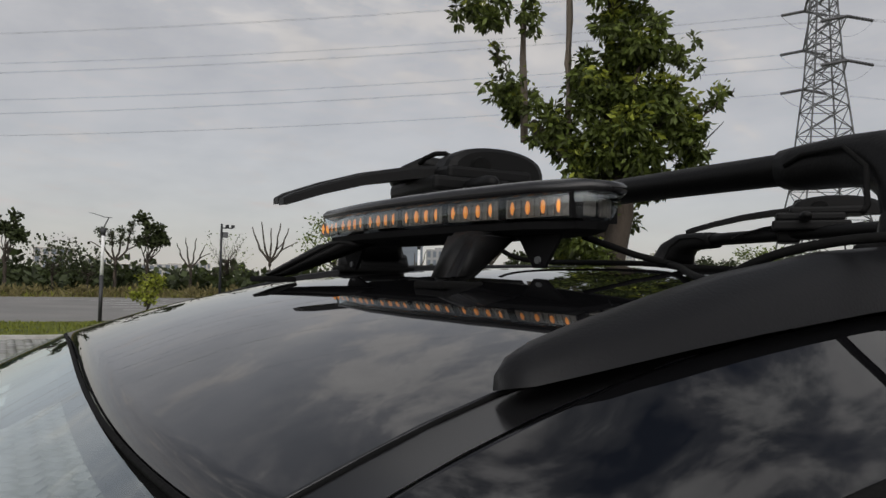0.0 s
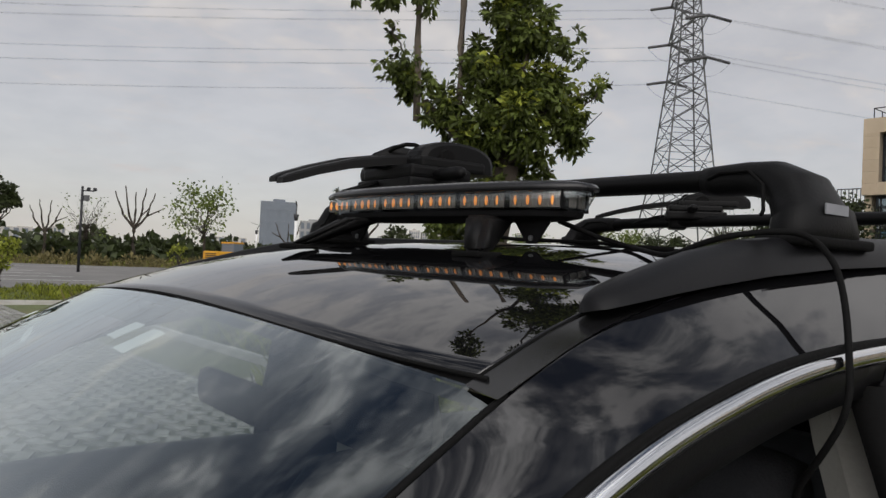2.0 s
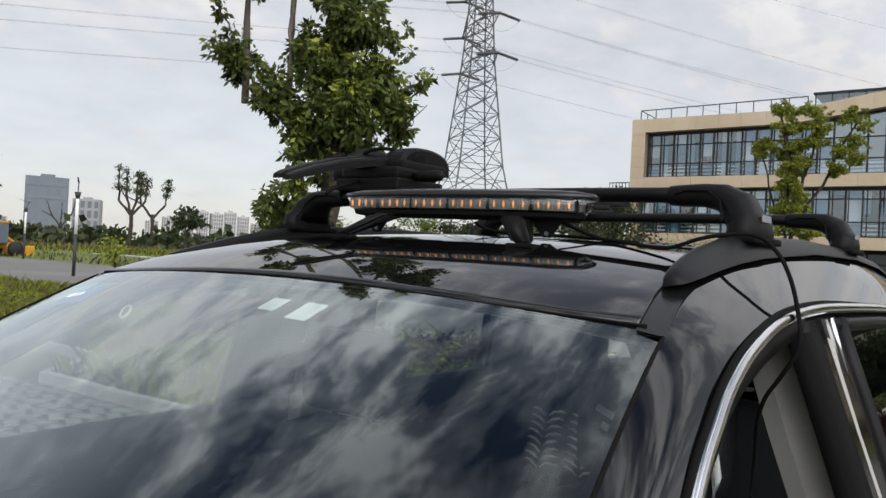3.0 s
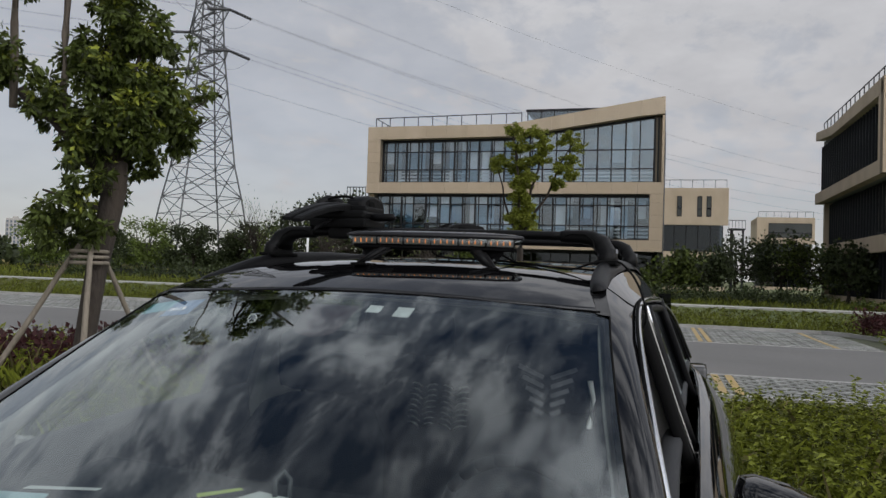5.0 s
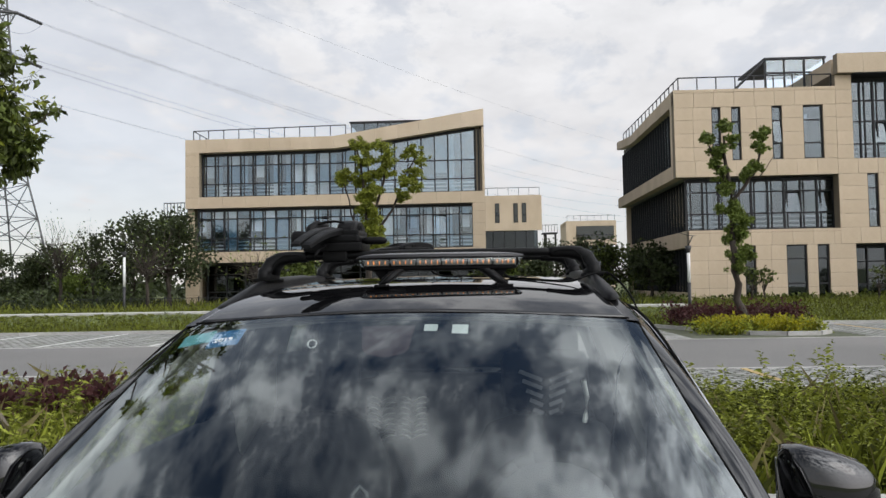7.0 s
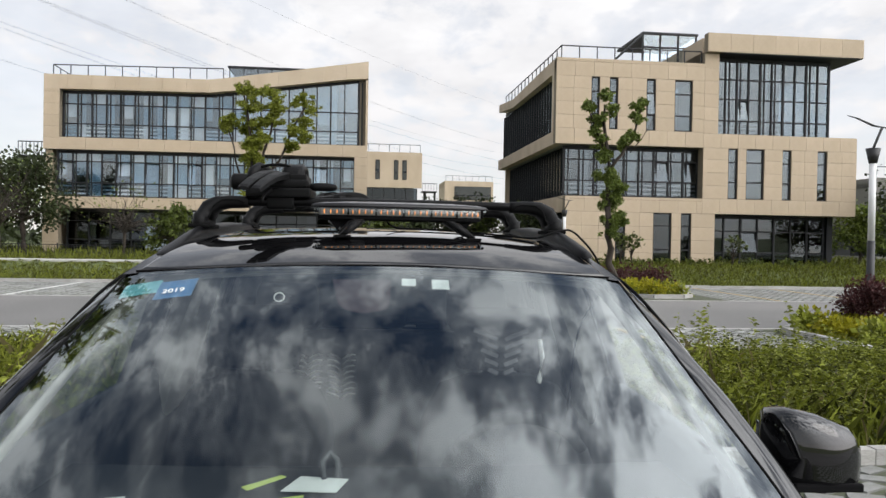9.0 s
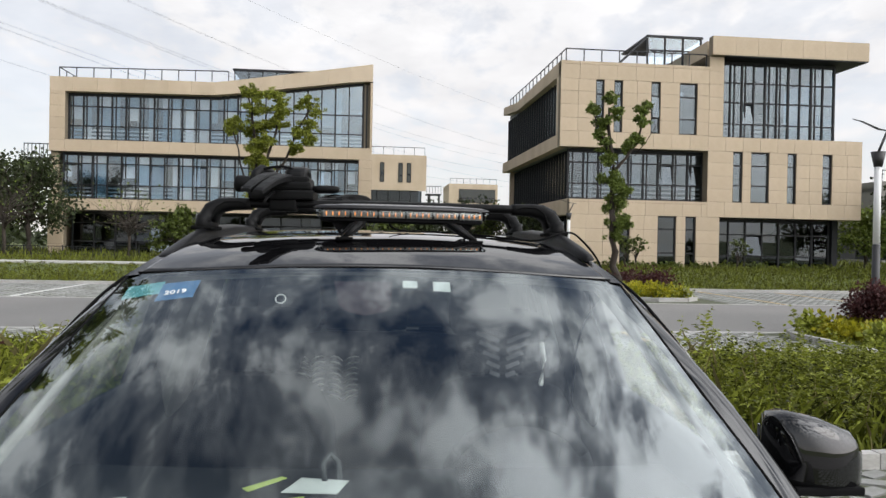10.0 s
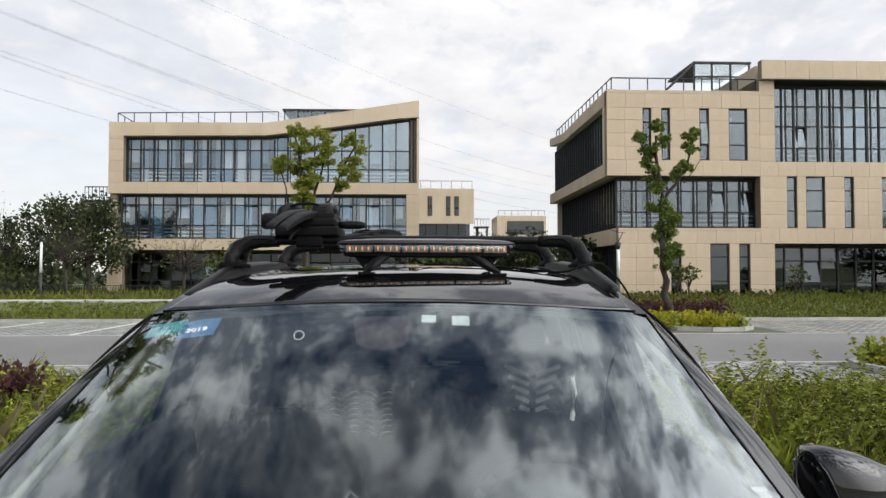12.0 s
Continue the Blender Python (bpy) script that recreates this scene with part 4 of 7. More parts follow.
def car():
    root = thing("car", "glossy black sport utility car parked with its near front window open", "car", pose(0, 0, 0))
    # roof skin
    bm = bmesh.new()
    ks = [i / 20 for i in range(-20, 21)]
    rows = []
    for j in range(41):
        f = j / 40
        row = []
        for k in [-1, -0.996] + ks[1:-1] + [0.996, 1]:
            y0 = header_y(0.542 * k) + 0.0024
            y = y0 + (2.28 - y0) * f ** 1.3
            x = (gutter_x(y) - 0.016) * k
            row.append((x, y, roof_z(x, y)))
        rows.append(row)
    sheet(bm, rows)
    thicken(part("roof", bm, M["paint"], root, "glossy black roof skin", True), 0.006)
    bm = bmesh.new()
    rows = [[(x, y, roof_z(x, y) - 0.05) for x in (-0.56, -0.4, -0.2, 0, 0.2, 0.4, 0.56)] for y in (0.08, 0.5, 0.9, 1.4, 1.8, 2.2)]
    thicken(part("headliner", sheet(bm, rows), M["headliner"], root, "cream cloth headliner", True), 0.01)
    # seam between roof and windscreen
    bm = bmesh.new()
    pts = [(x, header_y(x), roof_z(x, header_y(x)) - 0.0008) for x in [0.55 * k for k in ks]]
    tube(bm, pts, 0.0017, 8)
    part("seam", bm, M["rubber"], root, "black rubber seal", True)
    bm = bmesh.new()
    sheet(bm, [[screen(0.003, k), screen(0.0, k) + Vector((0, 0.001, -0.003)), Vector((0.566 * k, header_y(0.566 * k) + 0.003, roof_z(0.566 * k, header_y(0.566 * k)) - 0.0025))] for k in ks])
    part("header_seal", bm, M["rubber"], root, "", True)
    # windscreen
    bm = bmesh.new()
    sheet(bm, [[screen(0.001 + 0.996 * j / 20, k) for k in ks] for j in range(21)])
    scr = part("windscreen", bm, M["windscreen"], root, "raked clear windscreen with cloud reflections", True)
    # black print along the glass edge
    for sx in (-1, 1):
        bm = bmesh.new()
        sheet(bm, [[screen(0.012 + 0.985 * j / 16, k * sx) - Vector((0, -0.003, 0.004)) for k in (0.98, 0.99, 1.0)] for j in range(17)])
        part("edge_print", bm, M["rubber"], scr, "black printed glass edge", True)
    bm = bmesh.new()
    sheet(bm, [[screen(0.002 + 0.012 * f, k) - Vector((0, -0.003, 0.004)) for f in (0, 0.5, 1)] for k in ks])
    part("edge_print", bm, M["rubber"], scr, "black printed glass edge", True)
    # pillars and cant rails: from roof and screen edge to the chrome line
    A = [screen(s, 1) for s in (0.997, 0.88, 0.74, 0.58, 0.42, 0.3, 0.2, 0.12, 0.05, 0.0)]
    A += [Vector((gutter_x(y) + 0.016, y, roof_z(gutter_x(y) + 0.016, y) - 0.002)) for y in (0.06, 0.13, 0.2, 0.3, 0.45, 0.65, 1.1, 1.5, 1.9, 2.15, 2.3)]
    B = [Vector((side_x(z), y, z)) for y, z in CHROME]
    A, B = fair(A), fair(B)
    for sx in (-1, 1):
        bm = bmesh.new()
        rows = []
        for a, b in zip(A, B):
            row = []
            for f in (0, 0.02, 0.15, 0.32, 0.5, 0.68, 0.85, 0.98, 1):
                p = a.lerp(b, f)
                out = Vector((0.75, -0.2, 0.6)).normalized() * (0.003 if p.y > 0 else 0.003 + 0.019 * min(1.0, -p.y / 0.35)) * math.sin(math.pi * f)
                p = p + out
                row.append((p.x * sx, p.y, p.z))
            rows.append(row)
        mirror_faces(sheet(bm, rows), sx)
        thicken(part("pillar", bm, M["paint"], root, "black painted windscreen pillar and roof edge", True), 0.012)
        bm = bmesh.new()
        tube(bm, mirrored(A[:37], sx), [0.0024 if p.y < 0.0 else 0.0013 for p in A[:37]], 6)
        part("screen_seal", bm, M["rubber"], root, "", True)
        # strip between roof skin and side
        bm = bmesh.new()
        sheet(bm, [[((gutter_x(y) - 0.016 + 0.032 * f) * sx, y, roof_z(gutter_x(y) - 0.016 + 0.032 * f, y) - 0.0015 - 0.0006 * math.sin(math.pi * f)) for f in (0, 0.15, 0.5, 0.85, 1)] for y in (-0.012, 0.02, 0.05, 0.08, 0.11, 0.15, 0.2, 0.3, 0.5, 0.7, 1.0, 1.4, 1.8, 2.2)])
        mirror_faces(bm, sx)
        part("roof_moulding", bm, M["strip"], root, "satin black strip beside the roof skin", True)
        bm = bmesh.new()
        tube(bm, [((gutter_x(y) - 0.016) * sx, y, roof_z(gutter_x(y) - 0.016, y) - 0.0014) for y in (-0.002, 0.03, 0.06, 0.09, 0.12, 0.16, 0.2, 0.27, 0.35, 0.5, 0.8, 1.2, 1.7, 2.2)], 0.0013, 6)
        part("gutter_seal", bm, M["rubber"], root, "", True)
        # chrome window line with a black seal inside
        for nm, mat, r, dz, dx in (("chrome_trim", M["chrome"], 0.0095, 0.0, 0.0), ("window_seal", M["rubber"], 0.008, -0.019, -0.012)):
            bm = bmesh.new()
            pts = [Vector((p.x + dx - 0.002, p.y + (0.012 if dz and p.y < 0.1 else 0), p.z + dz * (1 if p.y > 0 else 0.8))) for p in B]
            if not dz:
                pts = [p for p in pts if p.y < 1.3]
            tube(bm, mirrored(pts, sx), r, 8, 1.0)
            part(nm, bm, mat, root, "", True)
        # dark seal along the body side of the chrome, and the door's black frame inside it
        mid = Vector((0.66, 0.25, 1.3))
        bm = bmesh.new()
        pts = [p - (Vector((p.x, mid.y, mid.z)) - p).normalized() * 0.0115 + Vector((-0.003, 0, 0)) for p in B if p.y < 1.4]
        tube(bm, mirrored(pts, sx), 0.0038, 8)
        part("roof_seal", bm, M["rubber"], root, "", True)
        bm = bmesh.new()
        rows = []
        for p in [p for p in B if p.y < FRONT_END + 0.02]:
            way = (Vector((p.x, mid.y, mid.z)) - p).normalized()
            rows.append([((p.x - dx) * sx, p.y + way.y * d, p.z + way.z * d) for d, dx in ((0.006, 0.004), (0.012, 0.002), (0.028, 0.002), (0.032, 0.005), (0.042, 0.006), (0.046, 0.02))])
        mirror_faces(sheet(bm, rows), sx)
        thicken(part("door_frame", bm, M["satin"], root, "black door frame round the front window", True), 0.012)
        # cream inner windscreen pillar trim
        bm = bmesh.new()
        rows = []
        for a, b in list(zip(A, B))[:45:2]:
            p, q = a + Vector((-0.022, 0.03, -0.018)), b + Vector((-0.055, 0.045, -0.012))
            rows.append([((p.x + (q.x - p.x) * f - 0.012 * math.sin(math.pi * f)) * sx, p.y + (q.y - p.y) * f, p.z + (q.z - p.z) * f) for f in (0, 0.25, 0.5, 0.75, 1)])
        mirror_faces(sheet(bm, rows), sx)
        thicken(part("pillar_trim", bm, M["cream"], root, "cream inner pillar trim", True), 0.006)
        # centre pillar: outer black panel and cream inner panel
        bm = bmesh.new()
        rows = []
        for z in (1.615, 1.5, 1.4, 1.3, 1.2):
            rows.append([((side_x(z) - dx) * sx, FRONT_END + d, z) for d, dx in ((0.0, 0.03), (0.008, 0.006), (0.05, 0.004), (0.09, 0.004), (0.1, 0.014), (0.11, 0.004), (0.19, 0.004), (0.205, 0.03))])
        mirror_faces(sheet(bm, rows), -sx)
        thicken(part("centre_pillar", bm, M["panel"], root, "gloss black centre pillar", False), 0.012)
        # black door edge, and the inner trim with the belt slider further back on the passenger side
        bm = bmesh.new()
        mirror_faces(sheet(bm, [[((side_x(z) - dx) * sx, FRONT_END + d, z) for d, dx in ((-0.035, 0.03), (-0.025, 0.004), (0.0, 0.001), (0.045, 0.001), (0.05, 0.008))] for z in (1.6, 1.5, 1.4, 1.3, 1.2)]), -sx)
        thicken(part("door_edge", bm, M["rubber"], root, "black rubber door edge", True), 0.008)
        back = 0.17 if sx < 0 else 0.055
        bm = bmesh.new()
        rows = []
        for z, y0, y1 in ((1.6, 0.42, 0.56), (1.53, 0.405, 0.57), (1.45, 0.4, 0.6), (1.36, 0.405, 0.64), (1.27, 0.42, 0.68), (1.15, 0.44, 0.72)):
            rows.append([((side_x(z) - dx) * sx, y + back, z) for y, dx in ((y0 + 0.075, 0.018), (y0 + 0.05, 0.04), (y0 + 0.02, 0.068), (y0, 0.09), (y0 + 0.004, 0.1), (y0 + 0.03, 0.106), (y1, 0.1))])
        mirror_faces(sheet(bm, rows), -sx)
        thicken(part("pillar_trim", bm, M["cream"], root, "cream inner pillar trim", False), 0.02)
        # belt hanging beside the pillar
        bm = bmesh.new()
        tube(bm, [((side_x(z) - 0.118) * sx, y - 0.1 + back, z) for y, z in ((0.66, 1.52), (0.66, 1.4), (0.65, 1.22), (0.64, 1.0))], 0.02, 6, 0.12)
        part("seat_belt", bm, M["dash"], root, "dark hanging seat belt", True)
        # rear pillar: black outside, cream inside
        bm = bmesh.new()
        rows = [[((side_x(z) - dx) * sx, 1.42 + (1.6 - z) * 0.3 + d, z) for d, dx in ((0, 0.03), (0.015, 0.01), (0.2, 0.012), (0.34, 0.012))] for z in (1.6, 1.45, 1.3, 1.2)]
        mirror_faces(sheet(bm, rows), -sx)
        thicken(part("rear_pillar", bm, M["satin"], root, "black rear pillar", False), 0.012)
        bm = bmesh.new()
        rows = [[((side_x(z) - 0.06) * sx, 1.42 + (1.6 - z) * 0.3 + d, z) for d in (-0.02, 0.1, 0.25, 0.45)] for z in (1.6, 1.45, 1.3, 1.15)]
        mirror_faces(sheet(bm, rows), -sx)
        thicken(part("pillar_trim", bm, M["dash"], root, "grey inner rear pillar trim", True), 0.02)
        # door inside: dark card with a top ledge
        bm = bmesh.new()
        rows = []
        for y in (-0.66, -0.45, -0.2, 0.1, 0.5, 1.0, 1.5, 2.0, 2.3):
            t = lerp((-0.66, -0.4, -0.1, 2.3), (1.18, 1.255, 1.29, 1.3), y)
            rows.append([((side_x(t) - dx) * sx, y, z) for dx, z in ((0.008, t - 0.012), (0.014, t), (0.05, t + 0.002), (0.062, t - 0.02), (0.075, t - 0.2), (0.07, 0.5))])
        mirror_faces(sheet(bm, rows), -sx)
        thicken(part("door_card", bm, M["dash"], root, "dark grey inner door card", True), 0.01)
        # side panes; the near front one is wound down
        def pane(y0, y1, nm, mat="sideglass"):
            bm = bmesh.new()
            rows = []
            for f in (0, 0.25, 0.5, 0.75, 1):
                row = []
                for i in range(9):
                    y = y0 + (y1 - y0) * i / 8
                    zt = lerp([c[0] for c in CHROME], [c[1] for c in CHROME], y) - 0.02
                    z = 1.22 + (max(zt, 1.225) - 1.22) * f
                    row.append(((side_x(z) - 0.02) * sx, y, z))
                rows.append(row)
            sheet(bm, rows)
            part(nm, bm, M[mat], root, "clear side window glass" if mat == "sideglass" else "dark tinted side window glass", True)
        if sx < 0:
            pane(-0.66, FRONT_END, "side_window")
        pane(FRONT_END + 0.2, 1.5, "side_window", "reartint")
        pane(1.8, 2.3, "quarter_window", "privacy")
        # rear door's window frame and the chrome joint over the centre pillar
        for y in (FRONT_END + 0.215, 1.41):
            bm = bmesh.new()
            tube(bm, [((side_x(z) - 0.008) * sx, y + (0.0 if y < 1 else (1.61 - z) * 0.3), z) for z in (1.612, 1.5, 1.4, 1.3, 1.22)], 0.014, 8)
            part("window_frame", bm, M["satin"], root, "", True)
        bm = bmesh.new()
        rows = [[p.x - 0.006, p.y, p.z] for p in B if FRONT_END + 0.2 < p.y < 1.42]
        tube(bm, [((x - 0.004) * sx, y, z - 0.028) for x, y, z in rows], 0.02, 8, 0.7)
        part("window_frame", bm, M["satin"], root, "", True)
        bm = bmesh.new()
        tube(bm, [((side_x(z) - 0.003) * sx, FRONT_END + 0.145, z) for z in (1.615, 1.58, 1.53)], [0.006, 0.0045, 0.001], 8)
        part("joint_trim", bm, M["chrome"], root, "", True)
        # roof rail: a closed black fin
        bm = bmesh.new()
        ys = (0.114, 0.12, 0.135, 0.16, 0.2, 0.25, 0.34, 0.46, 0.8, 1.2, 1.6, 1.95, 2.1, 2.15)
        hs = (0.005, 0.01, 0.0135, 0.0165, 0.0205, 0.026, 0.031, 0.031, 0.025, 0.023, 0.022, 0.018, 0.01, 0.003)
        outer = (0.004, 0.009, 0.014, 0.018, 0.021, 0.022, 0.022, 0.022, 0.022, 0.022, 0.022, 0.022, 0.02, 0.017)
        rows = []
        for y, h, xo in zip(ys, hs, outer):
            zb = roof_z(gutter_x(y), y) + 0.002 + 0.006 * max(0.0, 1 - max(0.0, y - 0.13) / 0.1)
            if sx < 0:
                low = 1 - min(1.0, max(0.0, y - 0.114) / 0.34)
                zb, h = zb - 0.012 * low, h * (1 - 0.45 * low)
            xi = gutter_x(y) - 0.5 * 0.022 - 0.5 * xo
            w = gutter_x(y) + xo - xi
            rows.append([((xi + f * w) * sx, y, zb + h * dz - (0.004 if dz == 0 else 0)) for f, dz in ((-0.03, 0.0), (0.02, 0.5), (0.12, 0.88), (0.3, 1.0), (0.52, 0.94), (0.75, 0.7), (0.96, 0.34), (1.07, -0.1))])
        sheet(bm, rows)
        bm.verts.ensure_lookup_table()
        bm.faces.new(bm.verts[:8][::-1])
        mirror_faces(bm, sx)
        part("roof_rail", bm, M["satin"], root, "matt black roof rail", True)
        # door mirror
        mir = bmesh.new()
        rings = []
        for x, ry, rz, cy, cz in ((0.812, 0.035, 0.05, -0.27, 1.285), (0.82, 0.064, 0.075, -0.27, 1.288), (0.845, 0.075, 0.081, -0.275, 1.287), (0.9, 0.078, 0.078, -0.28, 1.28), (0.955, 0.07, 0.068, -0.275, 1.27), (0.985, 0.052, 0.05, -0.262, 1.262), (1.0, 0.025, 0.022, -0.255, 1.258)):
            ring = []
            for i in range(16):
                a = 2 * math.pi * i / 16
                c, s_ = math.cos(a), math.sin(a)
                ring.append((x * sx, cy + ry * math.copysign(abs(c) ** 0.6, c), cz + rz * math.copysign(abs(s_) ** 0.6, s_)))
            ring.append(ring[0])
            rings.append(ring)
        mirror_faces(sheet(mir, rings), -sx)
        bmesh.ops.remove_doubles(mir, verts=mir.verts, dist=1e-4)
        bmesh.ops.holes_fill(mir, edges=mir.edges)
        shell = part("door_mirror", mir, M["paint"], root, "black door mirror housing, gloss above and matt below", True)
        shell.data.materials.append(M["blackplastic"])
        for face in shell.data.polygons:
            if face.center.z < 1.248:
                face.material_index = 1
        bm = bmesh.new()
        box(bm, 0.82 * sx, 0.965 * sx, -0.206, -0.198, 1.228, 1.325, 0.003)
        part("mirror_glass", bm, M["chrome"], shell)
        bm = bmesh.new()
        tube(bm, [(0.72 * sx, -0.36, 1.14), (0.78 * sx, -0.32, 1.18), (0.84 * sx, -0.29, 1.215)], [0.03, 0.026, 0.022], 10)
        part("mirror_foot", bm, M["blackplastic"], shell, "", True)
        bm = bmesh.new()
        box(bm, 0.83 * sx, 0.97 * sx, -0.35, -0.335, 1.215, 1.232, 0.004)
        part("mirror_band", bm, M["blackplastic"], shell)
        # lower body side
        bm = bmesh.new()
        ysb = (-1.55, -1.3, -1.0, -0.7, -0.3, 0.2, 0.7, 1.2, 1.7, 2.2, 2.6, 2.8)
        wb = (0.84, 0.88, 0.905, 0.915, 0.92, 0.92, 0.92, 0.92, 0.915, 0.9, 0.86, 0.8)
        tops = (0.95, 1.02, 1.09, 1.17, 1.225, 1.235, 1.235, 1.24, 1.245, 1.25, 1.25, 1.24)
        rows = []
        for y, w, t in zip(ysb, wb, tops):
            rows.append([((w + dx) * sx, y, 0.3 + (t - 0.3) * f) for f, dx in ((0, -0.06), (0.12, -0.015), (0.4, -0.005), (0.62, 0.0), (0.72, -0.01), (0.86, -0.05), (0.95, -0.115), (1.0, -0.17))])
        mirror_faces(sheet(bm, rows), sx)
        thicken(part("body_side", bm, M["paint"], root, "glossy black body side", True), 0.02)
        for y0 in (0.08, 1.0):
            bm = bmesh.new()
            tube(bm, [(0.905 * sx, y0 + 0.38, 0.93), (0.935 * sx, y0 + 0.43, 0.935), (0.935 * sx, y0 + 0.56, 0.935), (0.905 * sx, y0 + 0.61, 0.93)], 0.013, 8)
            part("door_handle", bm, M["paint"], root, "", True)
        for y in (-1.05, 1.78):
            bm = bmesh.new()
            bmesh.ops.create_cone(bm, cap_ends=True, segments=28, radius1=0.35, radius2=0.35, depth=0.22, matrix=Matrix.Translation((0.8 * sx, y, 0.355)) @ Matrix.Rotation(math.pi / 2, 4, "Y"))
            bmesh.ops.bevel(bm, geom=[e for e in bm.edges if e.calc_face_angle(0) > 1], offset=0.03, segments=2, affect="EDGES")
            wheel = part("wheel", bm, M["tyre"], root, "black rubber tyre", True)
            bm = bmesh.new()
            bmesh.ops.create_cone(bm, cap_ends=True, segments=24, radius1=0.2, radius2=0.22, depth=0.03, matrix=Matrix.Translation((0.912 * sx, y, 0.355)) @ Matrix.Rotation(math.pi / 2, 4, "Y"))
            part("rim", bm, M["galv"], wheel)
    # hood, nose, tail, floor
    bm = bmesh.new()
    sheet(bm, [[(x * w, y + 0.04 * x * x, z - 0.09 * x * x) for x in (-1, -0.75, -0.5, -0.25, 0, 0.25, 0.5, 0.75, 1)] for y, z, w in ((-1.62, 0.92, 0.76), (-1.5, 1.0, 0.78), (-1.3, 1.06, 0.79), (-1.1, 1.1, 0.79), (-0.9, 1.12, 0.78))])
    thicken(part("hood", bm, M["paint"], root, "glossy black hood", True), 0.015)
    bm = bmesh.new()
    box(bm, -0.8, 0.8, -1.68, -1.45, 0.3, 0.82, 0.05)
    part("front_bumper", bm, M["paint"], root, "", True)
    bm = bmesh.new()
    box(bm, -0.8, 0.8, 2.62, 2.84, 0.35, 1.235, 0.02)
    part("tail", bm, M["paint"], root, "", True)
    bm = bmesh.new()
    sheet(bm, [[(x, y, z) for x in (-0.62, -0.3, 0, 0.3, 0.62)] for y, z in ((2.27, 1.62), (2.45, 1.42), (2.62, 1.22))])
    part("rear_window", bm, M["backlight"], root, "dark tinted rear window", True)
    bm = bmesh.new()
    box(bm, -0.8, 0.8, -1.45, 2.6, 0.28, 0.36)
    part("floor_pan", bm, M["rubber"], root)
    # dashboard and firewall
    bm = bmesh.new()
    sheet(bm, [[(x, y + 0.05 * (x / 0.75) ** 2, z) for x in (-0.76, -0.6, -0.4, -0.2, 0, 0.2, 0.4, 0.6, 0.76)] for y, z in ((-0.98, 1.02), (-0.7, 1.13), (-0.4, 1.19), (-0.1, 1.195), (-0.02, 1.17), (0.0, 1.1), (-0.03, 0.6))])
    thicken(part("dashboard", bm, M["dash"], root, "soft dark grey dashboard", True), 0.02)
    bm = bmesh.new()
    for i in range(24):
        a0, a1 = 2 * math.pi * i / 24, 2 * math.pi * (i + 1) / 24
        p = [Vector((0.36 + 0.185 * math.cos(a), 0.14 - 0.06 * math.sin(a), 1.09 + 0.175 * math.sin(a))) for a in (a0, a1)]
        rod(bm, p[0], p[1], 0.015, n=8)
    rod(bm, (0.2, 0.14, 1.08), (0.52, 0.14, 1.08), 0.02)
    rod(bm, (0.36, 0.0, 1.05), (0.36, 0.13, 1.08), 0.05)
    part("steering_wheel", bm, M["dash"], root, "dark grey steering wheel", True)
    # inner mirror with its sensor cover
    bm = bmesh.new()
    rows = []
    for f in [i / 12 for i in range(13)]:
        w = (0.066 - 0.016 * f) * max(0.0, 1 - max(0.0, f - 0.7) ** 2 / 0.09) ** 0.5 + 0.001
        cx = -0.034 + 0.012 * f
        s = 0.05 + 0.125 * f
        rows.append([screen(s, (cx + w * e) / 0.6) + Vector((0, 0.004, -0.006)) for e in (-1, -0.8, -0.4, 0, 0.4, 0.8, 1)])
    sheet(bm, rows)
    part("sensor_cover", bm, M["cover"], root, "dark plastic sensor cover behind the windscreen", True)
    bm = bmesh.new()
    box(bm, -0.13, 0.07, 0.05, 0.075, 1.485, 1.535, 0.015)
    part("inner_mirror", bm, M["rubber"], root)
    for sx in (-1, 1):
        bm = bmesh.new()
        box(bm, min(0.1 * sx, 0.5 * sx), max(0.1 * sx, 0.5 * sx), 0.05, 0.22, 1.615, 1.64, 0.01)
        part("sun_visor", bm, M["cream"], root, "cream folded sun visor", True)
    # seats
    def seat(cx, cy, wide):
        bm = bmesh.new()
        rows = []
        for z, w, d in ((0.62, 0.2, 0.1), (0.8, 0.24, 0.12), (1.0, 0.25, 0.11), (1.18, 0.23, 0.09), (1.27, 0.18, 0.07), (1.3, 0.1, 0.03)):
            w = w * wide
            y = cy + (z - 0.62) * 0.28
            ring = [(cx + w * math.copysign(abs(math.cos(a)) ** 0.5, math.cos(a)), y + d * math.copysign(abs(math.sin(a)) ** 0.7, math.sin(a)), z) for a in [2 * math.pi * i / 20 for i in range(21)]]
            rows.append(ring)
        sheet(bm, rows)
        bmesh.ops.remove_doubles(bm, verts=bm.verts, dist=1e-4)
        bmesh.ops.holes_fill(bm, edges=bm.edges)
        st = part("seat", bm, M["seat"], root, "dark cloth car seat", True)
        bm = bmesh.new()
        box(bm, cx - 0.25 * wide, cx + 0.25 * wide, cy - 0.5, cy + 0.05, 0.42, 0.62, 0.05)
        part("seat_cushion", bm, M["seat"], st, "", True)
        return st
    def headrest(st, cx, cy):
        bm = bmesh.new()
        box(bm, cx - 0.135, cx + 0.135, cy - 0.05, cy + 0.05, 1.31, 1.5, 0.045)
        hr = part("headrest", bm, M["seat"], st, "dark headrest cover", True)
        for k in (-0.05, 0.05):
            part("headrest_post", rod(bmesh.new(), (cx + k, cy, 1.24), (cx + k, cy, 1.33), 0.007), M["chrome"], st)
        return hr
    drv = seat(0.36, 0.30, 1.0)
    pas = seat(-0.36, 0.30, 1.0)
    rear = seat(0.0, 1.42, 2.6)
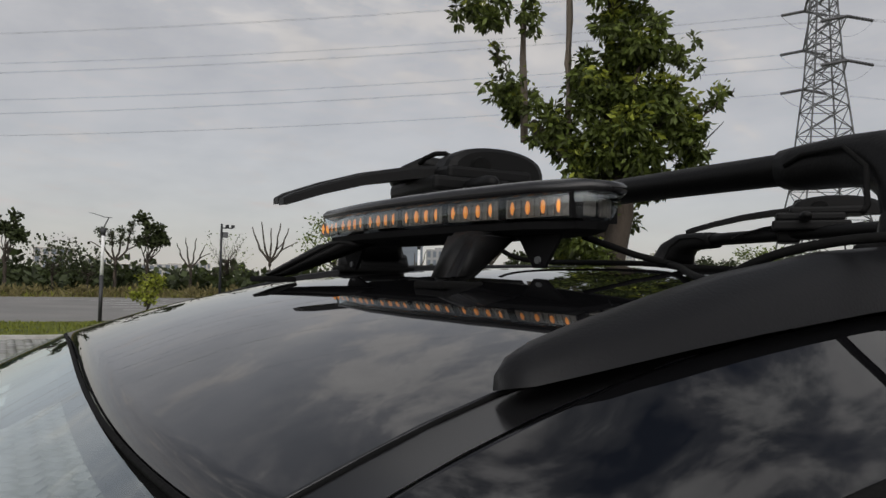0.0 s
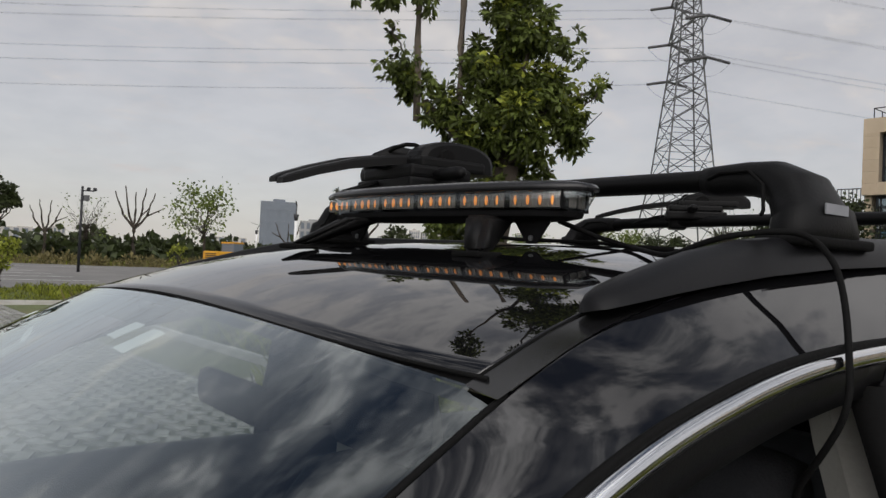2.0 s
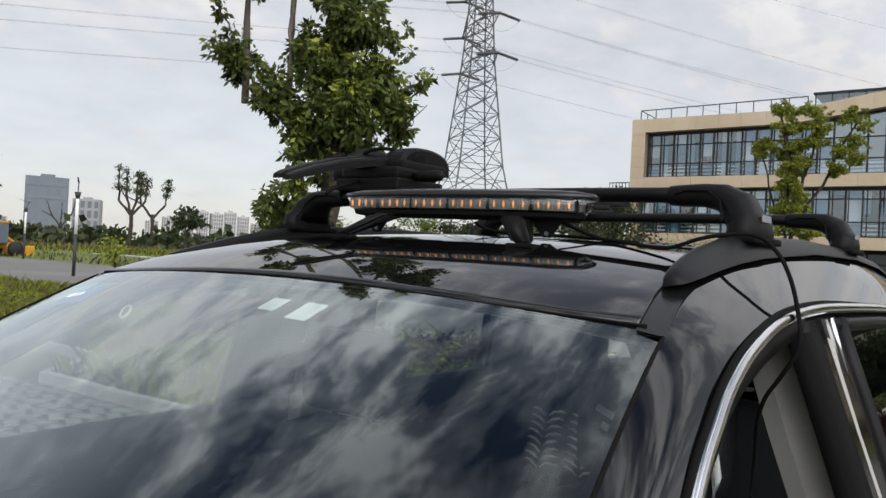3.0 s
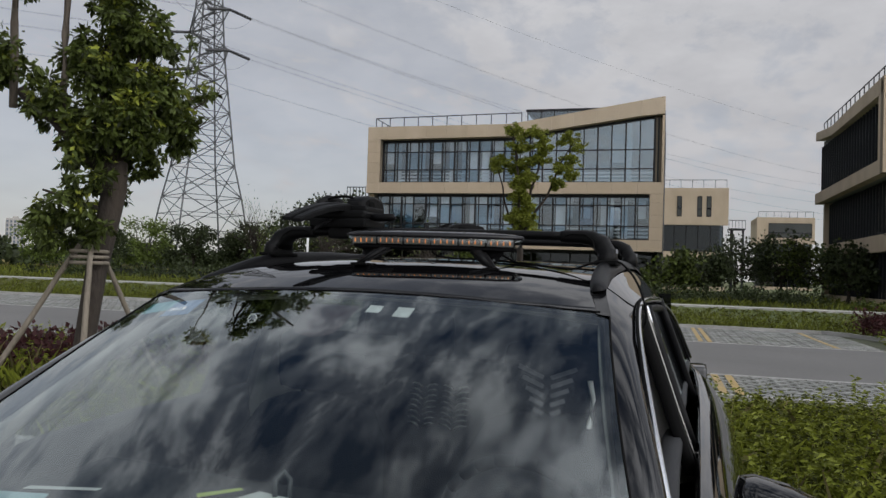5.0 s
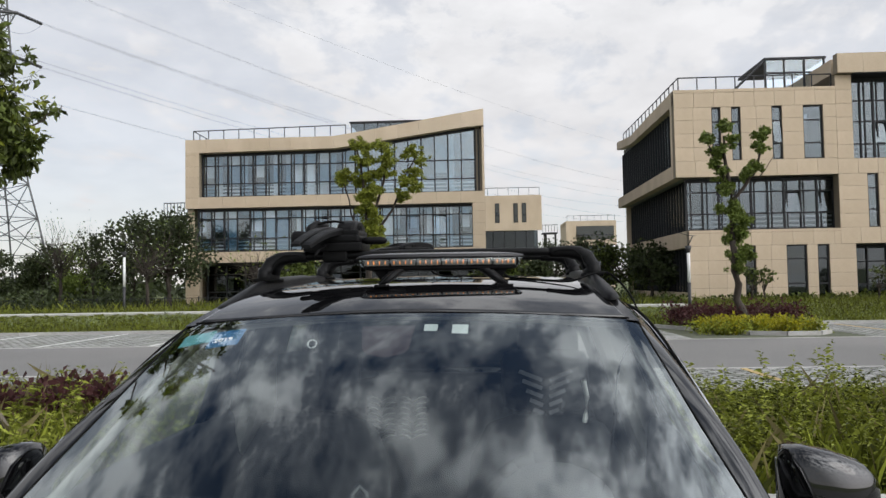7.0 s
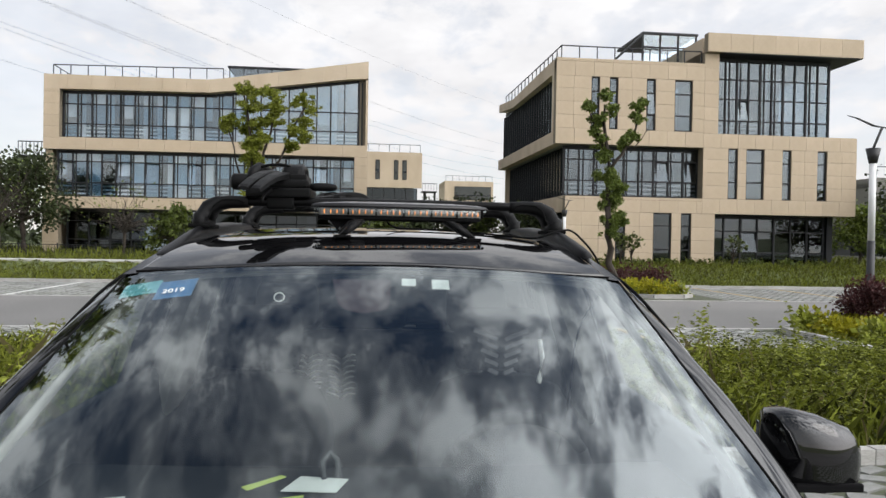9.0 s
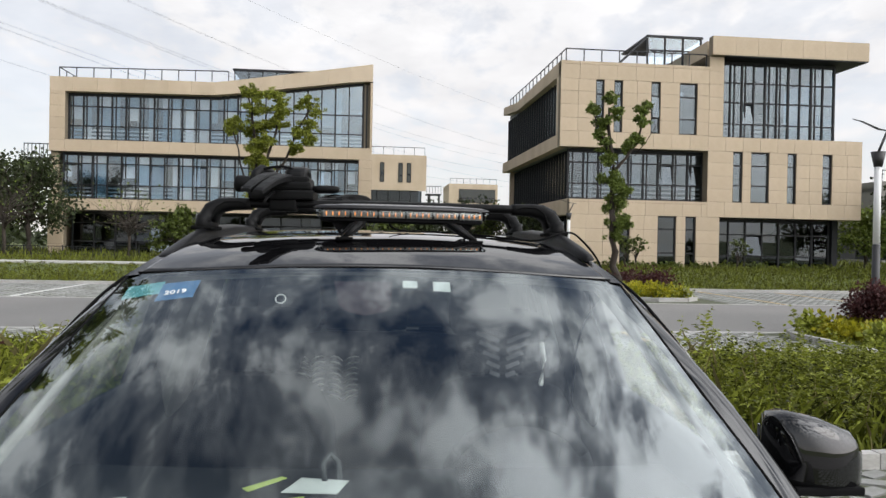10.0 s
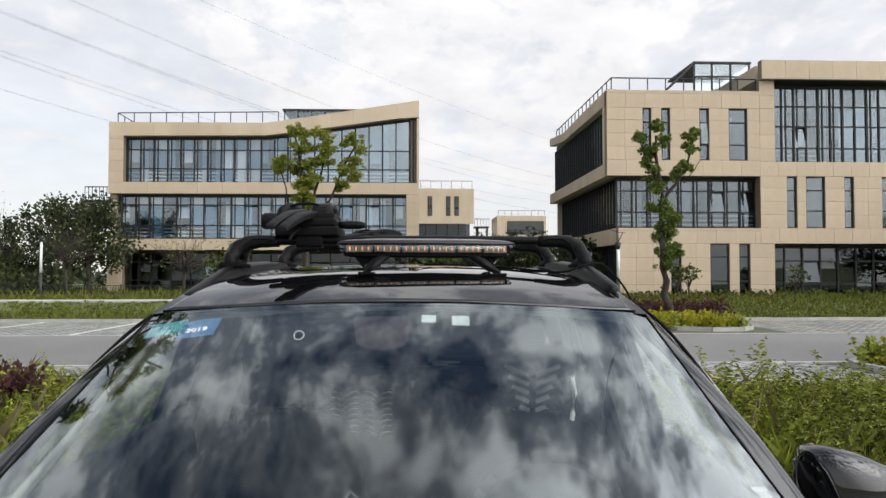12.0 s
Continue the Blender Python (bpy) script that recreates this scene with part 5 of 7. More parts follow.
    hd = headrest(drv, 0.36, 0.5)
    hp = headrest(pas, -0.36, 0.5)
    for cx in (-0.42, 0.42):
        headrest(rear, cx, 1.63)
    # pale print on the driver's seat cover: plain bars
    bm = bmesh.new()
    for k in range(5):
        w = 0.075 - 0.011 * k
        for sgn in (-1, 1):
            r = Matrix.Translation((0.36 + sgn * (w * 0.5 + 0.008), 0.441, 1.425 - 0.027 * k)) @ Matrix.Rotation(sgn * radians(-22), 4, "Y") @ Matrix.Diagonal((w, 0.003, 0.012, 1))
            bmesh.ops.create_cube(bm, size=1, matrix=r)
    part("seat_print", bm, M["grey_print"], hd, "plain grey printed bars")
    bm = bmesh.new()
    tube(bm, [(0.475, 0.45, 1.41), (0.484, 0.45, 1.36), (0.478, 0.45, 1.30), (0.468, 0.44, 1.25)], 0.008, 6)
    part("belt_trim", bm, M["paper"], drv, "pale seat edge trim", True)
    for cx in (-0.285, -0.155):
        bm = bmesh.new()
        for k in range(8):
            z = 1.235 - 0.021 * k
            for sgn in (-1, 1):
                tube(bm, [(cx + sgn * 0.004, 1.262 - 0.28 * (1.235 - z), z - 0.012), (cx + sgn * 0.022, 1.26 - 0.28 * (1.235 - z), z + 0.002), (cx + sgn * 0.042, 1.262 - 0.28 * (1.235 - z), z + 0.007), (cx + sgn * 0.056, 1.268 - 0.28 * (1.235 - z), z + 0.004)], [0.002, 0.0045, 0.0035, 0.001], 5)
        part("seat_print", bm, M["pale_print"], rear, "pale curved frond stripes", True)
    return root


CAR = car()


def on_screen(x, y):
    """A point of the windscreen's inner face."""
    best = min(((screen(i / 200, 0).y, i / 200) for i in range(200)), key=lambda q: abs(q[0] + (0.03 + 0.13 * q[1]) * 0 - y))
    s = best[1]
    for _ in range(6):
        k = x / lerp(SCREEN_Y, SCREEN_X, -0.95 * s)
        s = min(1, max(0, s + (screen(s, k).y - y) / 0.95))
    k = x / lerp(SCREEN_Y, SCREEN_X, -0.95 * s)
    return screen(s, k)


def sticker(name, x0, x1, y0, y1, mat, label, skew=0.0):
    bm = bmesh.new()
    inn = Vector((0, 0.003, -0.005))
    n = 5
    sheet(bm, [[on_screen(x0 + (x1 - x0) * i / n + skew * j / n, y0 + (y1 - y0) * j / n) + inn for i in range(n + 1)] for j in range(n + 1)])
    ob = part(name, bm, mat)
    thicken(ob, 0.001)
    return tagged(ob, label, "sticker")


sticker("sticker", 0.055, 0.087, -0.115, -0.085, M["paper"], "small white paper label inside the windscreen")
sticker("sticker", 0.122, 0.16, -0.125, -0.085, M["paper"], "small white paper label inside the windscreen")
sticker("sticker", -0.555, -0.475, -0.10, -0.05, M["teal"], "teal round permit sticker inside the windscreen")
lic = sticker("sticker", -0.475, -0.395, -0.13, -0.06, M["blue"], "blue inspection sticker with the year 2019")


def year_print():
    cu = bpy.data.curves.new("year", "FONT")
    cu.body, cu.size, cu.align_x, cu.extrude = "2019", 0.024, "CENTER", 0.0005
    cu.materials.append(M["paper"])
    ob = new("year", cu)
    a, b = on_screen(-0.455, -0.118), on_screen(-0.415, -0.118)
    c = on_screen(-0.435, -0.09)
    ux = (b - a).normalized()
    uz = ((c - (a + b) / 2) - ux * (c - (a + b) / 2).dot(ux)).normalized()
    n = ux.cross(uz)
    ob.matrix_world = Matrix.Translation((a + b) / 2) @ Matrix((ux, uz, n)).transposed().to_4x4()
    ob.parent = lic
    ob.name = "print"


year_print()
p = on_screen(-0.205, -0.155)
bm = bmesh.new()
for i in range(20):
    a0, a1 = 2 * math.pi * i / 20, 2 * math.pi * (i + 1) / 20
    rr = Matrix.Translation(p + Vector((0, 0.006, -0.008))) @ Matrix.Rotation(radians(58), 4, "X")
    rod(bm, rr @ Vector((0.0105 * math.cos(a0), 0.0105 * math.sin(a0), 0)), rr @ Vector((0.0105 * math.cos(a1), 0.0105 * math.sin(a1), 0)), 0.0016, n=5)
tagged(part("sticker_ring", bm, M["paper"]), "small pale ring stuck inside the windscreen", "sticker")


def dash_papers():
    def card(name, pts, mat, label):
        bm = bmesh.new()
        vs = [bm.verts.new((x, y, lerp((-0.98, -0.7, -0.4, -0.1), (1.02, 1.13, 1.19, 1.195), y) + 0.0075 + h)) for x, y, h in pts]
        bm.faces.new(vs)
        ob = part(name, bm, mat)
        thicken(ob, 0.0015)
        return tagged(ob, label, "paper")
    card("card", [(-0.18, -0.27, 0), (-0.07, -0.28, 0), (-0.05, -0.2, 0), (-0.15, -0.18, 0)], M["paper"], "white printed card lying on the dashboard")
    card("card", [(-0.26, -0.25, 0), (-0.19, -0.19, 0.004), (-0.178, -0.2, 0.004), (-0.245, -0.27, 0)], M["greenpaper"], "yellow-green paper strip lying on the dashboard")
    card("card", [(-0.24, -0.34, 0), (-0.13, -0.31, 0.004), (-0.13, -0.33, 0.004), (-0.24, -0.365, 0)], M["greenpaper"], "yellow-green paper strip lying on the dashboard")
    card("sheet_of_paper", [(-0.66, -0.54, 0), (-0.5, -0.47, 0), (-0.54, -0.37, 0), (-0.68, -0.4, 0)], M["bluepaper"], "pale blue sheet of paper lying on the dashboard")
    card("card", [(-0.62, -0.36, 0), (-0.47, -0.31, 0), (-0.47, -0.295, 0), (-0.62, -0.34, 0)], M["paper"], "white paper strip lying on the dashboard")
    bm = bmesh.new()
    tube(bm, [(-0.1, -0.2, 1.2), (-0.105, -0.19, 1.235), (-0.09, -0.18, 1.25), (-0.075, -0.18, 1.235), (-0.07, -0.19, 1.2)], 0.006, 6)
    tagged(part("phone_holder", bm, M["galv"], None, "", True), "bent metal phone holder on the dashboard", "phone holder")


dash_papers()


# ---- roof rack, light bar and carriers ----
def crossbar(y, zbar, reach, base_dz, label):
    root = thing("roof_crossbar", label, "roof rack", pose(0, y, 0), group="roof crossbars")
    bm = bmesh.new()
    tube(bm, [(x, 0, zbar + 0.004 * (1 - (x / 0.45) ** 2)) for x in [-0.42 + 0.07 * i for i in range(13)]], 0.021, 14, 0.62)
    part("bar", bm, M["rack"], root, "matt black oval bar", True)
    for sx in (-1, 1):
        bm = bmesh.new()
        zb = roof_z(0.513, y) + base_dz
        path_ = [(reach - 0.13, zbar, 0.0225, 0.0165), (reach - 0.115, zbar, 0.024, 0.0175), (reach - 0.075, zbar, 0.028, 0.019), (reach - 0.045, zbar - 0.004, 0.036, 0.022), (reach - 0.02, zbar - 0.018, 0.046, 0.026), (reach - 0.008, zbar - 0.042, 0.056, 0.026), (reach - 0.004, zb + 0.022, 0.064, 0.026), (reach - 0.002, zb + 0.006, 0.068, 0.027), (reach - 0.002, zb - 0.012, 0.068, 0.027)]
        rows = []
        for i, (x, z, ry, rt) in enumerate(path_):
            nx, nz = path_[min(i + 1, 8)][0] - path_[max(i - 1, 0)][0], path_[min(i + 1, 8)][1] - path_[max(i - 1, 0)][1]
            ln = math.hypot(nx, nz)
            ox, oz = -nz / ln, nx / ln
            ring = []
            for k in range(21):
                a = 2 * math.pi * k / 20
                cc, ss = math.cos(a), math.sin(a)
                cy = ry * math.copysign(abs(cc) ** 0.75, cc)
                ct = rt * math.copysign(abs(ss) ** 0.75, ss)
                ring.append(((x + ox * ct) * sx, cy, z + oz * ct))
            rows.append(ring)
        mirror_faces(sheet(bm, rows), -sx)
        bmesh.ops.remove_doubles(bm, verts=bm.verts, dist=1e-5)
        bmesh.ops.holes_fill(bm, edges=bm.edges)
        foot = part("foot", bm, M["rack"], root, "matt black rack foot", True)
        bm = bmesh.new()
        tube(bm, [((reach - 0.117) * sx, -0.024, zbar + 0.0), ((reach - 0.1) * sx, -0.0265, zbar + 0.006), ((reach - 0.06) * sx, -0.034, zbar + 0.005), ((reach - 0.038) * sx, -0.042, zbar - 0.012), ((reach - 0.03) * sx, -0.052, zbar - 0.04), ((reach - 0.028) * sx, -0.06, zb + 0.02)], 0.0022, 5)
        part("cover_seam", bm, M["rubber"], foot, "", True)
        bm = bmesh.new()
        box(bm, min((reach - 0.03) * sx, (reach + 0.027) * sx), max((reach - 0.03) * sx, (reach + 0.027) * sx), -0.07, 0.072, zb - 0.012, zb - 0.001, 0.004)
        part("foot_pad", bm, M["rubber"], foot, "", True)
        bm = bmesh.new()
        box(bm, (reach + 0.0215) * sx, (reach + 0.0235) * sx, -0.028, 0.018, zb + 0.022, zb + 0.033, 0.0005)
        part("badge", bm, M["grey_print"], foot, "plain white badge bar")
    return root


crossbar(0.475, 1.801, 0.512, 0.031, "matt black roof crossbar with curved feet on the roof rails")
crossbar(1.2, 1.81, 0.51, 0.024, "matt black rear roof crossbar with curved feet on the roof rails")


def light_bar():
    root = thing("warning_light_bar", "low amber warning light bar with a clear lens and dark lid", "light bar", pose(0.055, 0.334, 0, 0, 0, 9.3))
    # plan outline: blunt ends, bowed long sides
    def outline(scale_x, scale_y):
        pts = []
        for x, y in ((-0.258, -0.012), (-0.248, -0.042), (-0.2, -0.076), (-0.1, -0.098), (0.0, -0.104), (0.1, -0.098), (0.2, -0.08), (0.252, -0.05), (0.26, -0.02), (0.258, 0.005), (0.24, 0.03), (0.18, 0.05), (0, 0.065), (-0.18, 0.05), (-0.242, 0.03), (-0.256, 0.01)):
            pts.append((x * 0.945 * scale_x, y * 0.7 * scale_y))
        return pts
    def prism(levels):
        bm = bmesh.new()
        rows = []
        for z, sx, sy in levels:
            o = outline(sx, sy)
            rows.append([(x, y, z) for x, y in o] + [(o[0][0], o[0][1], z)])
        sheet(bm, rows)
        bmesh.ops.remove_doubles(bm, verts=bm.verts, dist=1e-5)
        bmesh.ops.holes_fill(bm, edges=bm.edges)
        return bm
    part("lid", prism([(1.782, 0.99, 0.98), (1.785, 1.01, 1.02), (1.789, 1.012, 1.025), (1.793, 0.99, 0.97), (1.797, 0.9, 0.75), (1.801, 0.6, 0.35)]), M["lid"], root, "dark glossy plastic lid", True)
    part("base_tray", prism([(1.75, 0.84, 0.8), (1.753, 0.92, 0.9), (1.7595, 0.93, 0.925)]), M["blackplastic"], root, "dark base tray", False)
    bm = prism([(1.7595, 0.93, 0.93), (1.766, 0.955, 0.96), (1.784, 1.0, 1.0)])
    part("lens", bm, M["lens"], root, "clear plastic lens", True)
    bm = bmesh.new()
    box(bm, -0.22, 0.22, -0.022, 0.022, 1.76, 1.782)
    part("core", bm, M["blackplastic"], root)
    for i in range(6):
        xc = -0.186 + 0.0744 * i
        ya = -0.056 + 0.5 * xc * xc
        bm = bmesh.new()
        box(bm, -0.034, 0.034, -0.003, 0.016, -0.0085, 0.0085)
        for k in range(9):
            box(bm, -0.032 + 0.0072 * k, -0.0305 + 0.0072 * k, -0.0055, -0.003, -0.0075, 0.0075)
        mod = part("led_module", bm, M["led"], root, "silvery reflector module")
        mod.matrix_local = pose(xc, ya - 0.003, 1.772, 0, 0, math.degrees(math.atan(0.9 * xc)))
        for k in range(4):
            bm = bmesh.new()
            bmesh.ops.create_uvsphere(bm, u_segments=8, v_segments=6, radius=1.0, matrix=Matrix.Translation((-0.025 + 0.0167 * k, -0.005, 0)) @ Matrix.Diagonal((0.0019, 0.0025, 0.0062, 1)))
            part("led", bm, M["amber"], mod, "amber light emitting diode", True)
        bm = bmesh.new()
        box(bm, 0.0375, 0.0395, -0.008, 0.01, -0.0105, 0.0105)
        part("divider", bm, M["blackplastic"], mod)
    for sx in (-1, 1):
        for e in (-1, 1):
            bm = bmesh.new()
            box(bm, -0.005, 0.005, -0.009, 0.009, -0.0085, 0.0085, 0.002)
            m_ = part("end_reflector", bm, M["led"], root)
            m_.matrix_local = pose(0.217 * sx, 0.011 * e - 0.006, 1.7725, 0, 0, 12 * e * sx)
    # splayed bracket legs
    for sx in (-1, 1):
        zf = roof_z(0.045 + 0.178 * sx, 0.22)
        bm = bmesh.new()
        a, b = 0.122 * sx, 0.172 * sx
        for y0, y1 in ((-0.143, -0.113),):
            vs = [bm.verts.new(p) for p in ((a - 0.02, -0.082, 1.752), (a + 0.02, -0.082, 1.752), (b + 0.016, y0, zf + 0.003), (b - 0.016, y0, zf + 0.003), (a - 0.024, -0.02, 1.752), (a + 0.024, -0.02, 1.752), (b + 0.016, y1, zf + 0.004), (b - 0.016, y1, zf + 0.004))]
            for f in ((0, 1, 2, 3), (7, 6, 5, 4), (0, 3, 7, 4), (1, 5, 6, 2), (3, 2, 6, 7), (0, 4, 5, 1)):
                bm.faces.new([vs[k] for k in f])
        bmesh.ops.bevel(bm, geom=bm.edges[:], offset=0.007, segments=3, affect="EDGES")
        leg = part("leg", bm, M["rack"], root, "splayed black bracket leg", True)
        bm = bmesh.new()
        box(bm, b - 0.021, b + 0.021, -0.149, -0.108, zf - 0.002, zf + 0.0045, 0.002)
        part("foot_pad", bm, M["rubber"], leg)
        # hanging triangular plate with a hole
        bm = bmesh.new()
        cx = 0.168 * sx
        vs = [bm.verts.new(p) for p in ((cx - 0.03, -0.02, 1.752), (cx + 0.03, -0.02, 1.752), (cx + 0.007, -0.02, 1.72), (cx - 0.007, -0.02, 1.72))]
        bm.faces.new(vs)
        tab = part("mounting_tab", bm, M["blackplastic"], root)
        thicken(tab, 0.004)
        bm = bmesh.new()
        bmesh.ops.create_cone(bm, cap_ends=True, segments=12, radius1=0.0035, radius2=0.0035, depth=0.012, matrix=Matrix.Translation((cx, -0.02, 1.727)) @ Matrix.Rotation(math.pi / 2, 4, "X"))
        part("eyelet", bm, M["galv"], tab)
    bm = bmesh.new()
    tube(bm, [(0.17, 0.03, 1.752), (0.2, 0.07, 1.735), (0.225, 0.11, 1.724), (0.28, 0.13, 1.722)], 0.0035, 6)
    part("tie_strap", bm, M["rubber"], root, "", True)
    return root


light_bar()


def carrier(m, label):
    """A cycle-carrier head: base, half-round fin, two flat blades, knobs and a wire loop."""
    root = thing("roof_carrier", label, "roof carrier", m, group="roof carriers")
    bm = bmesh.new()
    box(bm, -0.108, 0.078, -0.035, 0.12, 1.822, 1.85, 0.006)
    box(bm, -0.098, 0.07, -0.028, 0.11, 1.85, 1.874, 0.007)
    box(bm, -0.035, 0.062, 0.0, 0.15, 1.87, 1.892, 0.006)
    part("base", bm, M["rack"], root, "stepped black plastic base")
    bm = bmesh.new()
    # half-round fin standing along the car
    rows = []
    for x, k in ((-0.012, 0.86), (-0.006, 0.97), (0.004, 1.0), (0.036, 1.0), (0.046, 0.97), (0.052, 0.86)):
        rows.append([(x, 0.094 + 0.09 * k * math.cos(a), 1.872 + 0.056 * k * math.sin(a) ** 0.55) for a in [math.pi * i / 18 for i in range(19)]])
    sheet(bm, rows)
    for r in (rows[0][::-1], rows[-1]):
        bm.faces.new([bm.verts.new(p) for p in r])
    bmesh.ops.remove_doubles(bm, verts=bm.verts, dist=1e-5)
    bmesh.ops.holes_fill(bm, edges=bm.edges)
    bmesh.ops.recalc_face_normals(bm, faces=bm.faces)
    part("cap", bm, M["rack"], root, "half-round black cap")
    # bolt boss on the cap's flank
    bm = bmesh.new()
    rod(bm, (0.05, 0.06, 1.893), (0.06, 0.06, 1.893), 0.018, 0.015, 16)
    part("boss", bm, M["rubber"], root)
    for k in (-1, 1):
        bm = bmesh.new()
        rows = []
        for f in (0.0, 0.25, 0.5, 0.75, 0.95, 1.0):
            cx = -0.018 + 0.019 * k - (0.045 + 0.003 * k) * f
            y = 0.03 - 0.255 * f
            z = 1.892 - 0.060 * f + 0.012 * math.sin(math.pi * f)
            w = 0.018 - 0.005 * f
            h = 0.011 - 0.003 * f - (0.003 if f == 1 else 0)
            q = [(-1, -1), (-1, 0.5), (-0.75, 1), (0.75, 0.85), (1, 0.4), (1, -1), (-1, -1)]
            rows.append([(cx + w * dx, y, z + h * dz - 0.002 * k) for dx, dz in q])
        sheet(bm, rows)
        bmesh.ops.remove_doubles(bm, verts=bm.verts, dist=1e-5)
        bmesh.ops.holes_fill(bm, edges=bm.edges)
        bmesh.ops.recalc_face_normals(bm, faces=bm.faces)
        part("blade", bm, M["rack"], root, "flat tapering black blade")
    # hump beside the blades
    bm = bmesh.new()
    tube(bm, [(-0.095, -0.02, 1.872), (-0.092, 0.0, 1.895), (-0.08, 0.03, 1.91), (-0.062, 0.07, 1.905), (-0.05, 0.11, 1.88)], [0.012, 0.016, 0.017, 0.016, 0.01], 10)
    part("clasp", bm, M["rack"], root, "rounded black clasp", True)
    bm = bmesh.new()
    tube(bm, [(0.065, 0.03, 1.857), (0.09, 0.03, 1.857), (0.13, 0.03, 1.857), (0.143, 0.03, 1.857), (0.149, 0.03, 1.857)], [0.009, 0.0125, 0.0125, 0.01, 0.005], 14)
    part("knob", bm, M["rack"], root, "round black knob", True)
    bm = bmesh.new()
    tube(bm, [(-0.1, 0.02, 1.868), (-0.112, 0.02, 1.868), (-0.148, 0.02, 1.868), (-0.155, 0.02, 1.868), (-0.157, 0.02, 1.868)], [0.014, 0.0235, 0.025, 0.021, 0.012], 16)
    part("knob", bm, M["rack"], root, "round black knob", True)
    bm = bmesh.new()
    tube(bm, [(-0.09, 0.02, 1.9), (-0.075, 0.015, 1.911), (-0.05, 0.015, 1.918), (-0.02, 0.018, 1.921), (0.005, 0.022, 1.918), (0.018, 0.035, 1.908)], 0.0042, 7)
    part("loop", bm, M["rubber"], root, "thin black wire loop", True)
    bm = bmesh.new()
    tube(bm, [(-0.03, 0.0, 1.85), (-0.036, -0.05, 1.838), (-0.045, -0.1, 1.82), (-0.048, -0.12, 1.805)], [0.005, 0.005, 0.0045, 0.004], 8)
    part("hook", bm, M["rack"], root, "", True)
    bm = bmesh.new()
    box(bm, -0.05, 0.03, -0.024, 0.024, 1.788, 1.832, 0.008)
    part("clamp", bm, M["rack"], root, "", True)
    return root


carrier(pose(-0.28, 0.475, -0.006), "black plastic cycle carrier head clamped on the front crossbar")
carrier(pose(-0.2, 1.2, 1.81 * 0.38, 0, 0, -50) @ Matrix.Diagonal((0.85, 0.85, 0.62, 1)), "black plastic cycle carrier head clamped on the rear crossbar")


def cable():
    bm = bmesh.new()
    pts = [(0.02, 0.42, 1.75), (0.03, 0.43, 1.732), (0.12, 0.5, roof_z(0.12, 0.5) + 0.005), (0.25, 0.48, roof_z(0.25, 0.48) + 0.005), (0.39, 0.36, roof_z(0.39, 0.36) + 0.006), (0.44, 0.33, 1.708), (0.48, 0.335, 1.726), (0.52, 0.36, 1.735), (0.55, 0.385, 1.735), (0.58, 0.38, 1.708), (0.604, 0.35, 1.673), (0.619, 0.328, 1.635), (0.63, 0.31, 1.59), (0.61, 0.31, 1.55), (0.575, 0.32, 1.5), (0.56, 0.38, 1.4), (0.55, 0.36, 1.25), (0.5, 0.34, 1.05)]
    cu = bpy.data.curves.new("cable", "CURVE")
    cu.dimensions, cu.bevel_depth, cu.bevel_resolution = "3D", 0.003, 3
    sp = cu.splines.new("NURBS")
    sp.points.add(len(pts) - 1)
    for p_, q in zip(sp.points, pts):
        p_.co = (*q, 1)
    sp.use_endpoint_u, sp.order_u = True, 3
    cu.materials.append(M["rubber"])
    tagged(new("power_cable", cu), "black power cable from the light bar into the open window", "cable")


cable()


# ---- plants ----
RNG = np.random.default_rng(5)


def leaf_mesh(name, centres, radii, count, size, mat, parent=None, label="", droop=0.5, slim=0.34, squash=0.8):
    """Many small folded leaves in clumps; clump weights follow their size."""
    c = np.array(centres, float)
    r = np.array(radii, float)
    w = r ** 1.8
    idx = RNG.choice(len(c), count, p=w / w.sum())
    d = RNG.normal(size=(count, 3))
    d /= np.linalg.norm(d, axis=1)[:, None]
    rad = r[idx] * (0.25 * RNG.random(count) + 0.62 * np.minimum(np.abs(RNG.normal(size=count)), 1.5))
    p = c[idx] + d * rad[:, None] * np.array((1, 1, squash))
    # leaf axis: outward and drooping
    ax = d + RNG.normal(size=(count, 3)) * 0.55
    ax[:, 2] -= droop
    ax /= np.linalg.norm(ax, axis=1)[:, None]
    side = np.cross(ax, RNG.normal(size=(count, 3)))
    side /= np.linalg.norm(side, axis=1)[:, None]
    s = size * (0.6 + 0.8 * RNG.random(count))[:, None]
    nrm = np.cross(ax, side)
    v = np.empty((count, 4, 3))
    v[:, 0] = p
    v[:, 1] = p + ax * s * 0.5 + side * s * slim + nrm * s * 0.06
    v[:, 2] = p + ax * s
    v[:, 3] = p + ax * s * 0.5 - side * s * slim + nrm * s * 0.06
    f = np.arange(count * 4).reshape(count, 4)
    return raw(name, v.reshape(-1, 3).tolist(), f.tolist(), mat, parent, label)


def branch(bm, a, b, r0, r1, wob=0.06, n=6, seg=6):
    a, b = Vector(a), Vector(b)
    pts, rr = [], []
    L_ = (b - a).length
    for i in range(seg + 1):
        f = i / seg
        q = a.lerp(b, f)
        if 0 < i < seg:
            q += Vector((random.uniform(-1, 1), random.uniform(-1, 1), random.uniform(-0.4, 0.4))) * wob * L_
        pts.append(q)
        rr.append(r0 + (r1 - r0) * f)
    tube(bm, pts, rr, n)
    return pts


